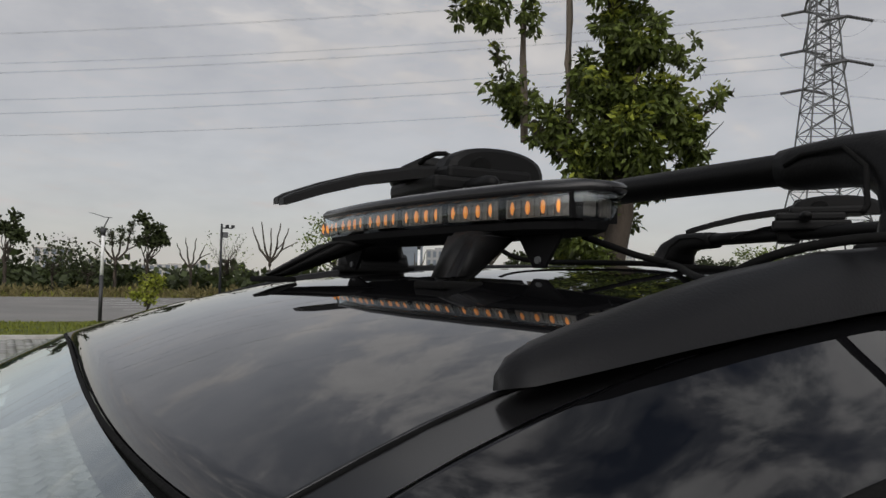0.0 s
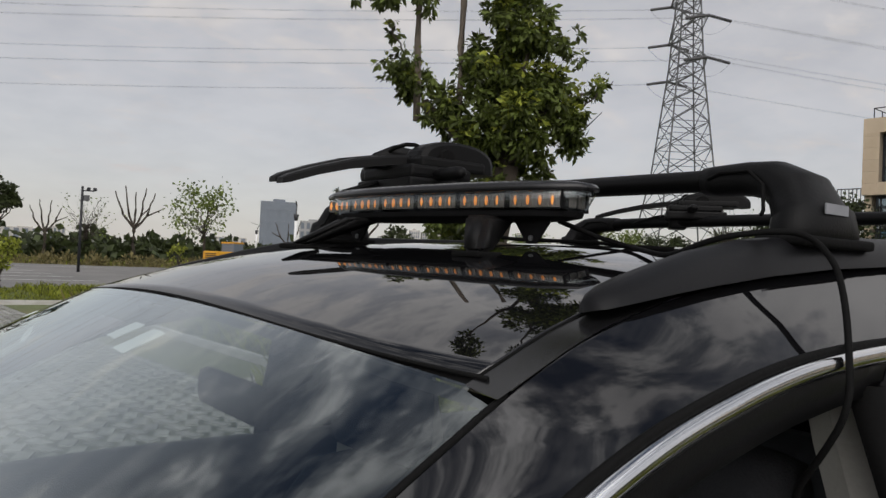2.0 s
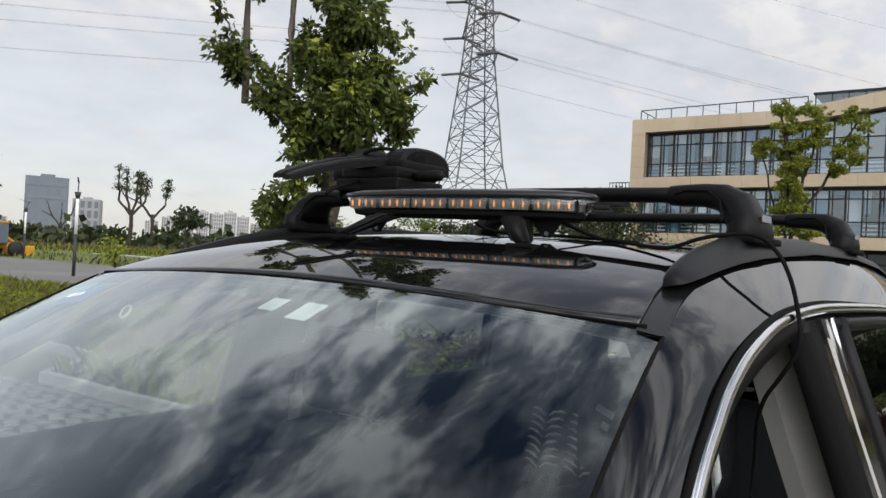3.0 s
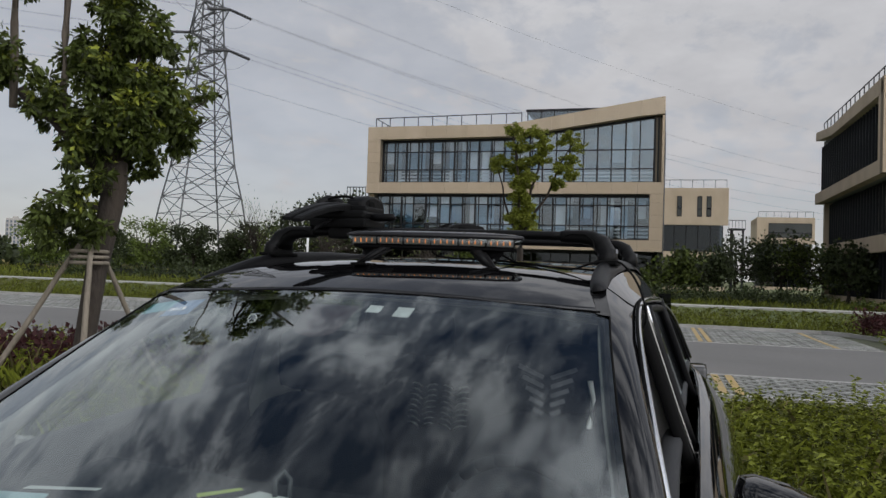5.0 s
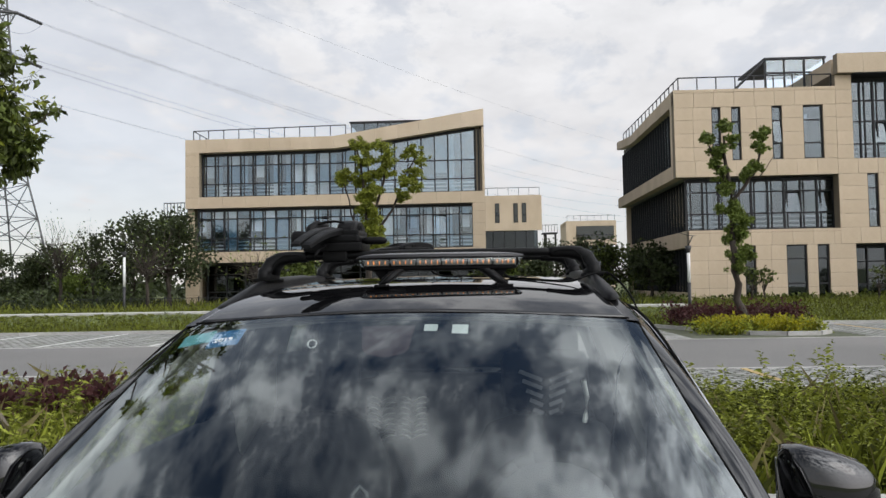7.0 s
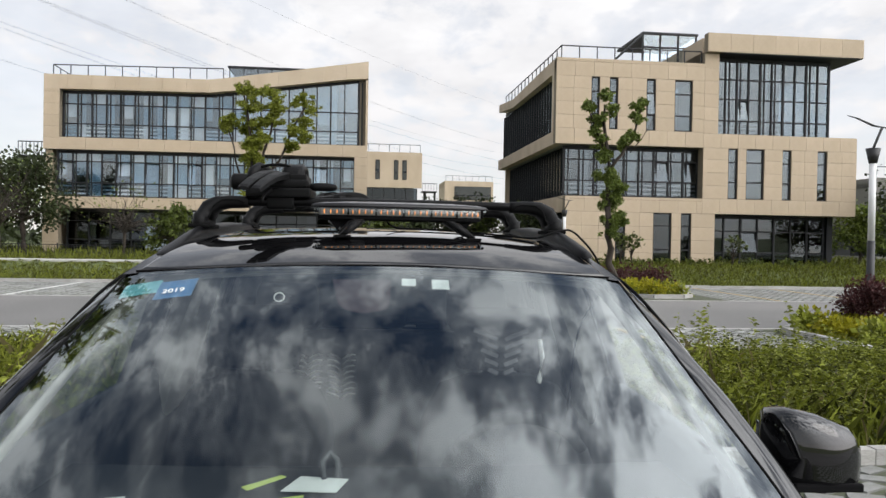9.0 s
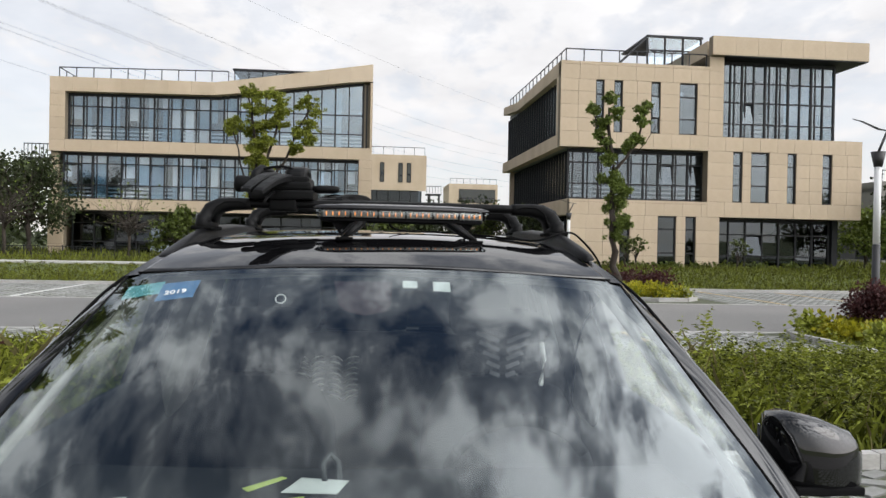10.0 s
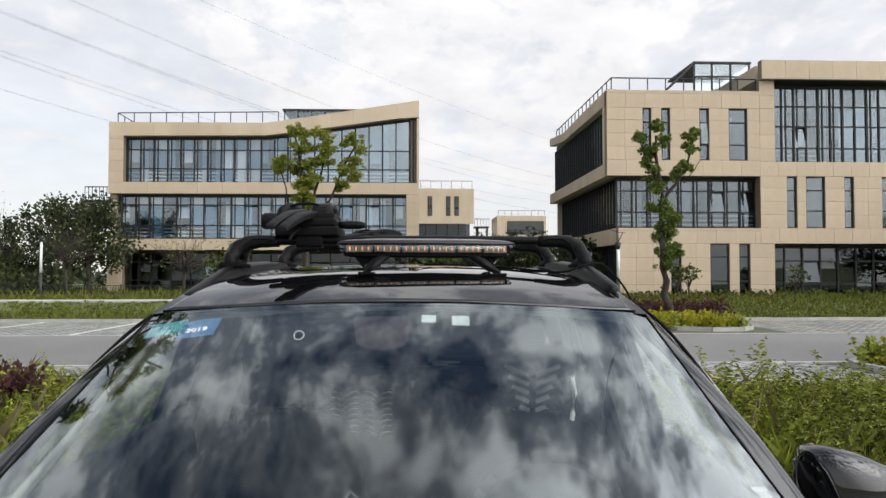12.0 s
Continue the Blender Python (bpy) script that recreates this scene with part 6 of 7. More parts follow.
def clumps(root_xy, axis, spec, spread, n=12, flat=1.0):
    """Clump centres from (sideways, height, radius) with random depth."""
    ex = Vector((axis[0], axis[1], 0)).normalized()
    ey = Vector((-ex.y, ex.x, 0))
    out, rad = [], []
    for lat, z, r in spec:
        for _ in range(n):
            q = Vector((root_xy[0], root_xy[1], 0)) + ex * (lat + random.gauss(0, 0.45) * r / flat ** 0.5) + ey * random.uniform(-1, 1) * spread
            out.append((q.x, q.y, z + random.gauss(0, 0.48) * r * flat))
            rad.append(r * random.uniform(0.18, 0.46))
    return out, rad


def big_tree():
    bx, by = -5.32, 4.88
    root = thing("tree", "staked evergreen street tree with glossy drooping leaves", "tree", pose(0, 0, 0))
    e = Vector((0.66, 0.75, 0))
    P = lambda lat, z, d=0.0: Vector((bx, by, 0)) + e * lat + Vector((-e.y, e.x, 0)) * d + Vector((0, 0, z))
    bm = bmesh.new()
    tube(bm, [P(-0.1, -0.05), P(-0.08, 0.3), P(-0.03, 0.95), P(0.04, 1.58), P(0.12, 2.06), P(0.18, 2.45), P(0.2, 2.75)], [0.18, 0.125, 0.105, 0.108, 0.12, 0.128, 0.105], 14)
    branch(bm, P(0.12, 2.6), P(0.1, 8.9), 0.12, 0.025, 0.015, 8)
    branch(bm, P(0.14, 2.6), P(-0.74, 3.42, 0.1), 0.09, 0.06, 0.03, 8)
    branch(bm, P(0.15, 2.7), P(0.6, 3.4, -0.1), 0.07, 0.03, 0.04, 8)
    for lat, z in ((0.95, 3.55), (-0.2, 3.9), (0.5, 4.3), (-0.5, 2.4)):
        branch(bm, P(0.1, 2.7 if z > 2.5 else 2.2), P(lat, z, random.uniform(-0.3, 0.3)), 0.045, 0.012, 0.05)
    for lat, z in ((-1.0, 8.3), (1.15, 8.2), (0.9, 7.5), (-1.25, 7.1), (-0.6, 7.7)):
        branch(bm, P(0.1, z - 1.6), P(lat, z, random.uniform(-0.4, 0.4)), 0.04, 0.012, 0.05)
    part("trunk", bm, M["bark"], root, "rough brown trunk with sawn limbs", True)
    for lat in (-0.82, -0.38):
        bm = bmesh.new()
        branch(bm, P(lat + 0.02, 3.2 if lat < -0.6 else 3.1), P(lat + (0.05 if lat > -0.6 else -0.03), 5.8), 0.04, 0.035, 0.005, 8)
        part("limb", bm, M["barkpale"], root, "bare straight upright limb", True)
    for a, b in (((0.95, 3.4), (1.25, 3.68)), ((-0.95, 3.9), (-1.2, 4.3)), ((0.8, 3.0), (1.15, 3.35))):
        bm = bmesh.new()
        branch(bm, P(*a), P(*b), 0.012, 0.004, 0.05)
        part("twig", bm, M["bark"], root, "", True)
    spec = [(0.12, 3.8, 0.38), (0.48, 3.97, 0.29), (0.27, 3.51, 0.38), (0.6, 3.61, 0.32), (-0.12, 3.88, 0.26), (0.11, 3.18, 0.38), (0.53, 3.17, 0.35), (0.83, 3.11, 0.2), (0.73, 3.41, 0.19), (-0.25, 3.2, 0.25), (-0.48, 3.41, 0.2), (-0.17, 2.85, 0.24), (0.2, 2.76, 0.31), (0.5, 2.79, 0.22)]
    spec += [(-0.98, 3.68, 0.2), (-1.1, 3.75, 0.1), (-0.82, 3.79, 0.14), (-0.86, 3.58, 0.11), (-0.65, 3.54, 0.13), (-0.3, 2.2, 0.2), (-0.11, 2.09, 0.24), (-0.35, 2.03, 0.14), (-0.5, 2.1, 0.16), (-0.45, 1.88, 0.13), (-0.19, 2.36, 0.11), (0.13, 4.19, 0.29), (0.4, 4.2, 0.26), (1.1, 3.6, 0.1), (0.91, 3.84, 0.05), (0.0, 3.02, 0.28), (0.34, 3.73, 0.29), (0.72, 4.06, 0.14), (-0.1, 3.52, 0.25), (-0.3, 2.59, 0.12), (0.09, 2.54, 0.19), (-0.66, 3.27, 0.11)]
    spec += [(0.15, 4.6, 0.34), (0.25, 4.9, 0.36), (0.1, 5.3, 0.4), (-1.1, 4.5, 0.2), (-1.4, 4.62, 0.18), (-0.75, 4.45, 0.15), (0.1, 5.9, 0.45), (0.25, 6.5, 0.45), (-0.3, 6.3, 0.3), (0.0, 7.1, 0.4), (0.1, 7.6, 0.4), (0.2, 8.2, 0.4), (-0.6, 7.8, 0.3), (0.9, 7.6, 0.3), (-1.3, 7.2, 0.25)]
    c, r = clumps((bx, by), e, spec, 0.45)
    leaf_mesh("crown", c, r, 34000, 0.085, M["leaf"], root, "dense clumps of drooping green leaves", 0.7, 0.22)
    c2 = [(x, y, z + 0.12) for (x, y, z) in c[::4]]
    leaf_mesh("young_leaves", c2, [q * 0.9 for q in r[::4]], 2600, 0.085, M["leaf_bright"], root, "fresh light green leaves", 0.5, 0.22)
    # support poles
    sup = thing("tree_stake", "tripod of weathered wooden poles tied round the tree", "tree stake", pose(0, 0, 0))
    for q in ((-1.15, 0.25), (0.95, 0.3), (-0.15, -0.75)):
        bm = bmesh.new()
        branch(bm, P(q[0], 0.0, q[1]), P(q[0] * 0.08 - 0.03, 1.85, q[1] * 0.25), 0.032, 0.027, 0.004, 8)
        part("pole", bm, M["stake"], sup, "", True)
    for z in (1.66, 1.72, 1.78):
        bm = bmesh.new()
        tube(bm, [P(-0.03 + 0.18 * math.cos(a), z, 0.18 * math.sin(a)) for a in [2 * math.pi * i / 14 for i in range(15)]], 0.022, 6)
        part("band", bm, M["stake"], sup, "straw rope band", True)


big_tree()


def clump_tree(name, label, xy, axis, trunk, spec, count, size, mat, spread, bark, slim=0.36, n=12, flat=1.0):
    root = thing(name, label, "tree", pose(0, 0, 0))
    ex = Vector((axis[0], axis[1], 0)).normalized()
    B = Vector((xy[0], xy[1], 0))
    bm = bmesh.new()
    for (a, za), (b, zb), r0, r1 in trunk:
        branch(bm, B + ex * a + Vector((0, 0, za)), B + ex * b + Vector((0, 0, zb)), r0, r1, 0.03, 8)
    part("trunk", bm, bark, root, "", True)
    c, r = clumps(xy, axis, spec, spread, n, flat)
    if spec:
        leaf_mesh("crown", c, r, count, size, mat, root, "", 0.35, slim, 0.8 * flat)
    return root


clump_tree("tree", "young staked tree with light green leaf clumps along bare limbs", (-2.45, 12.75), (1, 0.1),
           [((0.05, 0), (-0.05, 2.2), 0.08, 0.06), ((-0.05, 2.1), (-0.3, 4.5), 0.04, 0.015), ((-0.05, 2.2), (0.35, 4.4), 0.035, 0.014), ((0.1, 2.6), (0.95, 4.3), 0.028, 0.012), ((-0.1, 2.3), (-0.62, 3.9), 0.024, 0.01)],
           [((x - 412) / 96, 1.62 + (428 - y) / 101, r / 125) for x, y, r in ((385, 140, 22), (365, 205, 20), (400, 175, 26), (430, 150, 24), (442, 172, 22), (395, 212, 26), (420, 235, 28), (435, 200, 22), (490, 160, 20), (507, 172, 16), (480, 218, 24), (497, 200, 18), (400, 272, 28), (420, 310, 28), (390, 312, 18), (355, 215, 14), (470, 245, 18), (410, 335, 26), (395, 345, 22), (430, 345, 20), (412, 290, 24), (405, 250, 24))],
           36000, 0.04, M["leaf_bright"], 0.35, M["bark"], 0.3, 16, 0.72)
clump_tree("tree", "pollarded young tree with tight leaf clumps before the office", (7.75, 25.0), (1, -0.2),
           [((0.2, 0), (-0.05, 3.0), 0.13, 0.11), ((-0.05, 3.0), (-0.2, 6.6), 0.09, 0.05), ((0.0, 4.3), (0.75, 5.3), 0.06, 0.05), ((0.75, 5.3), (1.05, 6.4), 0.05, 0.03), ((-0.2, 5.0), (-0.7, 6.3), 0.05, 0.03), ((0.7, 4.9), (1.6, 6.2), 0.02, 0.006)],
           [((x - 1050) / 51, 1.7 + (425 - y) / 51, r / 54) for x, y, r in ((1040, 158, 13), (1010, 178, 14), (1032, 205, 17), (1046, 185, 14), (1022, 225, 14), (1035, 240, 17), (1105, 175, 13), (1097, 198, 12), (1085, 232, 15), (1070, 245, 11), (1040, 270, 18), (1045, 310, 23), (1050, 345, 24), (1058, 380, 20), (1055, 405, 14), (1070, 330, 16))],
           17000, 0.085, M["leaf_mid"], 0.35, M["bark"])


def polar(bearing, dist, eye=(0.8, -0.1)):
    a = radians(bearing)
    return (eye[0] + dist * math.sin(a), eye[1] + dist * math.cos(a))


def stub_tree(bearing, dist, top, n, label, clumps_=0, mat=None):
    dist, top = dist * 1.5, 1.7 + (top - 1.7) * 1.5
    x, y = polar(bearing, dist)
    root = thing("tree", label, "tree", pose(0, 0, 0))
    ex = Vector((math.cos(radians(bearing)), -math.sin(radians(bearing)), 0))
    bm = bmesh.new()
    B = Vector((x, y, 0))
    fork = top * 0.5
    branch(bm, B, B + Vector((0, 0, fork)), 0.028 * top, 0.023 * top, 0.02, 8)
    tips = []
    for i in range(n):
        f = (i / max(1, n - 1) - 0.5) * 2
        mid = B + ex * f * top * 0.14 + Vector((0, 0, fork + top * 0.12))
        tip = B + ex * f * top * random.uniform(0.2, 0.3) * (0.7 if clumps_ else 1.0) + Vector((0, 0, top * random.uniform(0.85, 1.0)))
        branch(bm, B + Vector((0, 0, fork * 0.9)), mid, 0.017 * top, 0.014 * top, 0.04, 6, 4)
        branch(bm, mid, tip, 0.014 * top, 0.007 * top, 0.04, 6, 4)
        tips += [tip, mid.lerp(tip, 0.72), mid.lerp(tip, 0.4)]
        if random.random() < 0.6:
            branch(bm, mid, mid + ex * f * top * 0.18 + Vector((0, 0, top * 0.1)), 0.012 * top, 0.006 * top, 0.05, 6, 3)
    part("trunk", bm, M["bark"], root, "", True)
    if clumps_:
        leaf_mesh("crown", [tuple(t) for t in tips], [top * clumps_ * random.uniform(0.7, 1.3) for t in tips], 1500, 0.2, mat or M["leaf_dark"], root)


stub_tree(-85.8, 62, 6.0, 4, "pollarded tree with thick bare sawn limbs", 0.055, M["leaf_dark"])
stub_tree(-80.9, 66, 5.4, 4, "pollarded bare tree with sawn limbs")
stub_tree(-75.4, 66, 6.8, 5, "pollarded bare tree with thick sawn limbs")
stub_tree(-64.9, 72, 5.2, 3, "pollarded bare tree with sawn limbs")
stub_tree(-60.6, 66, 7.6, 4, "pollarded tree with sprouting sawn limbs", 0.06, M["leaf_dark"])
stub_tree(-59.2, 70, 7.6, 2, "pollarded tree with sprouting sawn limbs", 0.06, M["leaf_dark"])


def loose_tree(bearing, dist, top, wide, count, label, mat, size=0.3, low=0.3, bark=None, eye=(0.8, -0.1), dens=9, fine=1.0):
    """A tree with fanned branches and a ragged crown."""
    x, y = polar(bearing, dist, eye)
    root = thing("tree", label, "tree", pose(0, 0, 0))
    z0 = rise(0, -x * SU + y * CU) - 0.05
    bm = bmesh.new()
    B = Vector((x, y, z0))
    branch(bm, B, B + Vector((0, 0, top * 0.45)), 0.02 * top * fine ** 0.5 + 0.03, 0.015 * top + 0.01, 0.02, 7)
    cs, rs = [], []
    for i in range(dens):
        a = random.uniform(0, 2 * math.pi)
        f = random.uniform(0.25, 1)
        tip = B + Vector((math.cos(a) * wide * f, math.sin(a) * wide * f, top * random.uniform(low + 0.15, 0.97 - 0.25 * f)))
        branch(bm, B + Vector((0, 0, top * random.uniform(0.25, 0.42))), tip, (0.008 * top + 0.01) * fine, 0.003 * top * fine, 0.07, 5, 5)
        cs.append(tuple(tip))
        rs.append(wide * random.uniform(0.28, 0.5))
    part("trunk", bm, bark or M["bark"], root, "", True)
    if count:
        leaf_mesh("crown", cs, rs, count, size, mat, root, "", 0.2, 0.4)
    return root


loose_tree(-83.8, 92, 10.3, 1.9, 1300, "slender ragged green tree beyond the car park", M["leaf_dark"], 0.4, 0.42)
loose_tree(-70.8, 92, 10.2, 4.2, 1100, "sparse young tree with thin green leaves", M["leaf_mid"], 0.34, 0.25, dens=26, fine=0.6)
loose_tree(-78.4, 96, 9.4, 3.2, 160, "bare-twigged slender pale tree", M["leaf_mid"], 0.24, 0.15, M["bark"], dens=60, fine=0.35)
loose_tree(-89.6, 92, 7.6, 2.8, 500, "low sparse-twigged green tree beyond the car park", M["leaf_dark"], 0.34, 0.2, dens=30, fine=0.5)
loose_tree(-57.0, 75, 5.6, 1.7, 900, "round-headed dark green tree beyond the car park", M["leaf_dark"], 0.3, 0.35)
loose_tree(-92.4, 88, 9.8, 1.7, 800, "slender ragged green tree beyond the car park", M["leaf_dark"], 0.4, 0.4)
loose_tree(-87.5, 95, 5.5, 3.0, 500, "sparse green tree beyond the car park", M["leaf_dark"], 0.4, 0.3, dens=14)
loose_tree(-83.6, 33.5, 2.3, 0.7, 700, "low feathery green shrub by the lamp", M["leaf_bright"], 0.13, 0.2, dens=12)
loose_tree(-72.5, 48, 2.6, 0.6, 250, "thin green sapling on the verge", M["leaf_bright"], 0.14, 0.25)
loose_tree(-62.0, 36, 2.2, 0.7, 300, "thin green sapling on the verge", M["leaf_bright"], 0.14, 0.25)
END_EYE = (0.03, -1.8)
for bg, dist, top, wide, cnt, mat in ((-42, 66, 5.0, 2.0, 2200, "leaf_dark"), (-39.0, 72, 5.6, 2.3, 2600, "leaf_mid"), (-35.8, 68, 5.2, 2.1, 2400, "leaf_dark"), (-32.6, 66, 5.3, 1.8, 2200, "leaf_dark"), (-30.0, 64, 4.6, 1.6, 1800, "leaf_mid"), (-27.0, 54, 7.0, 2.6, 2600, "leaf_dark"), (-24.6, 50, 7.6, 2.5, 2900, "leaf_dark"), (-45.5, 75, 5.0, 2.2, 2200, "leaf_mid"), (-49, 80, 4.6, 2.2, 1800, "leaf_dark"), (3.0, 62, 5.0, 2.4, 1500, "leaf_dark"), (6.0, 58, 4.8, 2.2, 1500, "leaf_dark"), (8.6, 55, 4.4, 2.2, 1500, "leaf"), (10.2, 47, 3.8, 1.6, 1300, "leaf_dark"), (36.5, 50, 6.5, 2.6, 1700, "leaf_dark"), (32.4, 54, 4.4, 1.7, 1700, "leaf_mid"), (34.0, 56, 3.6, 1.8, 1500, "leaf_dark"), (39, 46, 6.0, 2.4, 1500, "leaf"), (-15.5, 44, 3.4, 1.2, 900, "leaf"), (-1.2, 44, 3.2, 1.4, 1000, "leaf"), (1.5, 45, 3.3, 1.6, 1100, "leaf_dark")):
    loose_tree(bg, dist, top, wide, int(cnt * 1.9), "bushy dark green tree at the lawn's edge", M[mat], 0.2, 0.12, eye=END_EYE, dens=22)
for bg, dist, top in ((-29.5, 58, 7.0), (-26.0, 45, 5.8), (-18.5, 42, 4.6), (-31.5, 60, 7.4)):
    loose_tree(bg, dist, top, 2.2, 160, "bare-twigged leafless tree by the lawn", M["leaf_mid"], 0.12, 0.2, M["bark"], END_EYE, dens=70, fine=0.35)
for x, y in ((12.5, 37.2), (17.8, 37.0), (11.8, 36.8)):
    loose_tree(math.degrees(math.atan2(x - 0.03, y + 1.8)), math.hypot(x - 0.03, y + 1.8), 1.9, 0.5, 130, "small thin shrub by the office wall", M["leaf"], 0.16, 0.3, eye=END_EYE, dens=10)


def stuff(name, label, category, pts, count, size, mat, squash=0.8, droop=0.2, slim=0.3):
    ob = leaf_mesh(name, [p[:3] for p in pts], [p[3] for p in pts], count, size, mat, None, "", droop, slim, squash)
    return tagged(ob, label, category, kind="stuff")


def woods():
    pts = []
    for i in range(420):
        b = -112 + 92 * random.random()
        d = random.uniform(95, 170)
        x, y = polar(b, d)
        if -24 < x < 10 and 40 < y < 70:
            continue
        h = random.uniform(0.8, 1.9)
        for _ in range(3):
            pts.append((x + random.uniform(-2, 2), y + random.uniform(-2, 2), random.uniform(0.3, 1.0) * h * 1.6, h))
    stuff("far_woods", "far belt of dark green woodland", "woods", pts, 26000, 1.0, M["leaf_dark"], slim=0.4)
    pts = []
    for i in range(260):
        b = 12 + 60 * random.random()
        d = random.uniform(90, 150)
        x, y = polar(b, d)
        h = random.uniform(2, 3.5)
        pts.append((x, y, h * 0.9, h))
    stuff("far_woods", "far belt of green trees behind the offices", "woods", pts, 9000, 1.1, M["leaf_dark"], slim=0.4)
    pts = []
    for i in range(240):
        b = -100 + 62 * random.random()
        d = random.uniform(80, 95)
        x, y = polar(b, d)
        pts.append((x, y, 0.3, random.uniform(0.5, 1.0)))
    stuff("far_scrub", "low dry scrub beyond the car park", "scrub", pts, 9000, 0.5, M["dryweed"], slim=0.2, droop=-0.4)


woods()


def wane(u, v):
    """The weeds get lower towards the far bays, the lawn towards its footpath."""
    near = np.where((u > 1.0) & (v < 9.8), np.clip((9.9 - v) / 3.2, 0.2, 1.0), 1.0)
    return np.where((v > 26.7) & (v < 34.4) & (u < 10), np.clip((35.2 - v) / 6.0, 0.2, 1.0), near)


def blades(name, label, region, count, hmin, hmax, mat, seed, width=0.012, keep=None, lean=0.35):
    """Upright grass blades and stems over a stretch of the site."""
    g = np.random.default_rng(seed)
    u0, u1, v0, v1 = region
    u = g.uniform(u0, u1, count)
    v = g.uniform(v0, v1, count)
    tuft = 0.55 + 0.45 * np.sin(u * 1.7 + 1.3 * np.sin(v * 1.1)) * np.cos(v * 1.9 + np.sin(u * 0.8))
    if keep is not None:
        k = keep(u, v)
        u, v, tuft = u[k], v[k], tuft[k]
    n = len(u)
    h = (hmin + (hmax - hmin) * g.random(n) ** 1.5) * (0.6 + 0.5 * tuft) * wane(u, v)
    x = u * CU - v * SU
    y = u * SU + v * CU
    kk = np.clip((v - 27.5) / 9.0, 0, 1)
    z = 0.55 * kk * kk * (3 - 2 * kk)
    a = g.uniform(0, 2 * np.pi, n)
    wx, wy = np.cos(a) * width, np.sin(a) * width
    lx, ly = g.normal(size=n) * lean * h, g.normal(size=n) * lean * h
    V = np.empty((n, 4, 3))
    V[:, 0] = np.stack((x - wx, y - wy, z - 0.02), 1)
    V[:, 1] = np.stack((x + wx, y + wy, z - 0.02), 1)
    V[:, 2] = np.stack((x + wx * 0.8 + lx * 0.4, y + wy * 0.8 + ly * 0.4, z + h * 0.6), 1)
    V[:, 3] = np.stack((x + lx, y + ly, z + h), 1)
    ob = raw(name, V.reshape(-1, 3).tolist(), np.arange(n * 4).reshape(n, 4).tolist(), mat)
    return tagged(ob, label, "grass", kind="stuff")


def leafy_weeds(name, label, region, plants, hmin, hmax, per, size, mat, seed, keep=None):
    """Upright weeds: whorls of narrow leaves up a stem."""
    g = np.random.default_rng(seed)
    u0, u1, v0, v1 = region
    u, v = g.uniform(u0, u1, plants), g.uniform(v0, v1, plants)
    if keep is not None:
        k = keep(u, v)
        u, v = u[k], v[k]
    n = len(u)
    h = (hmin + (hmax - hmin) * g.random(n) ** 1.3) * wane(u, v)
    idx = np.repeat(np.arange(n), per)
    f = g.random(n * per) ** 0.7
    kk = np.clip((v - 27.5) / 9.0, 0, 1)
    z = 0.55 * kk * kk * (3 - 2 * kk)
    lean = g.normal(size=(n, 2)) * 0.15
    p = np.stack((u[idx] * CU - v[idx] * SU + lean[idx, 0] * f * h[idx], u[idx] * SU + v[idx] * CU + lean[idx, 1] * f * h[idx], z[idx] + f * h[idx]), 1)
    a = g.uniform(0, 2 * np.pi, n * per)
    ax = np.stack((np.cos(a), np.sin(a), g.uniform(-0.1, 0.9, n * per)), 1)
    ax /= np.linalg.norm(ax, axis=1)[:, None]
    side = np.cross(ax, g.normal(size=(n * per, 3)))
    side /= np.linalg.norm(side, axis=1)[:, None]
    s = (size * (0.5 + g.random(n * per)) * (1.15 - 0.6 * f))[:, None]
    V = np.empty((n * per, 4, 3))
    V[:, 0] = p
    V[:, 1] = p + ax * s * 0.45 + side * s * 0.16
    V[:, 2] = p + ax * s - np.array((0, 0, 0.25)) * s
    V[:, 3] = p + ax * s * 0.45 - side * s * 0.16
    ob = raw(name, V.reshape(-1, 3).tolist(), np.arange(n * per * 4).reshape(-1, 4).tolist(), mat)
    return tagged(ob, label, "weeds", kind="stuff")


def belt(u, v):
    return ((u > -8) | (v > 5.4)) & ~((u > 8.1) & (v > 9.6))


blades("long_grass", "rank green grass behind the parked car", (-24, 14, 3.9, 9.55), 70000, 0.12, 0.5, M["weed"], 11, 0.006, belt)
blades("dry_grass", "straw-coloured dry grass stems among the weeds", (-24, 14, 3.9, 9.55), 3500, 0.3, 0.7, M["dryweed"], 12, 0.0035, belt)
leafy_weeds("tall_weeds", "tall leafy green weeds behind the parked car", (1.2, 14, 4.0, 9.5), 4200, 0.25, 0.75, 36, 0.085, M["weed"], 13, belt)
leafy_weeds("tall_weeds", "tall leafy green weeds round the staked tree", (-16, 1.2, 4.2, 9.5), 1100, 0.25, 0.65, 30, 0.13, M["leaf_bright"], 14, belt)
leafy_weeds("weed_stalks", "tall leafy stalks standing above the weeds", (2.5, 12, 5.0, 8.6), 110, 0.7, 1.05, 60, 0.11, M["leaf_bright"], 23, belt)
blades("lawn_grass", "rough lawn on the low bank before the offices", (-45, 40, 26.8, 38), 90000, 0.08, 0.36, M["lawn"], 15, 0.014, lambda u, v: (v < 34.3) | (v > 36.1) | (u > 10))
blades("lawn_grass", "rough lawn round the offices", (-60, 45, 38, 60), 24000, 0.15, 0.6, M["lawn"], 16, 0.035)
leafy_weeds("lawn_weeds", "leafy weeds on the bank before the offices", (-45, 40, 27, 37), 3200, 0.15, 0.5, 16, 0.15, M["lawn"], 17, lambda u, v: (v < 34.2) | (u > 10))
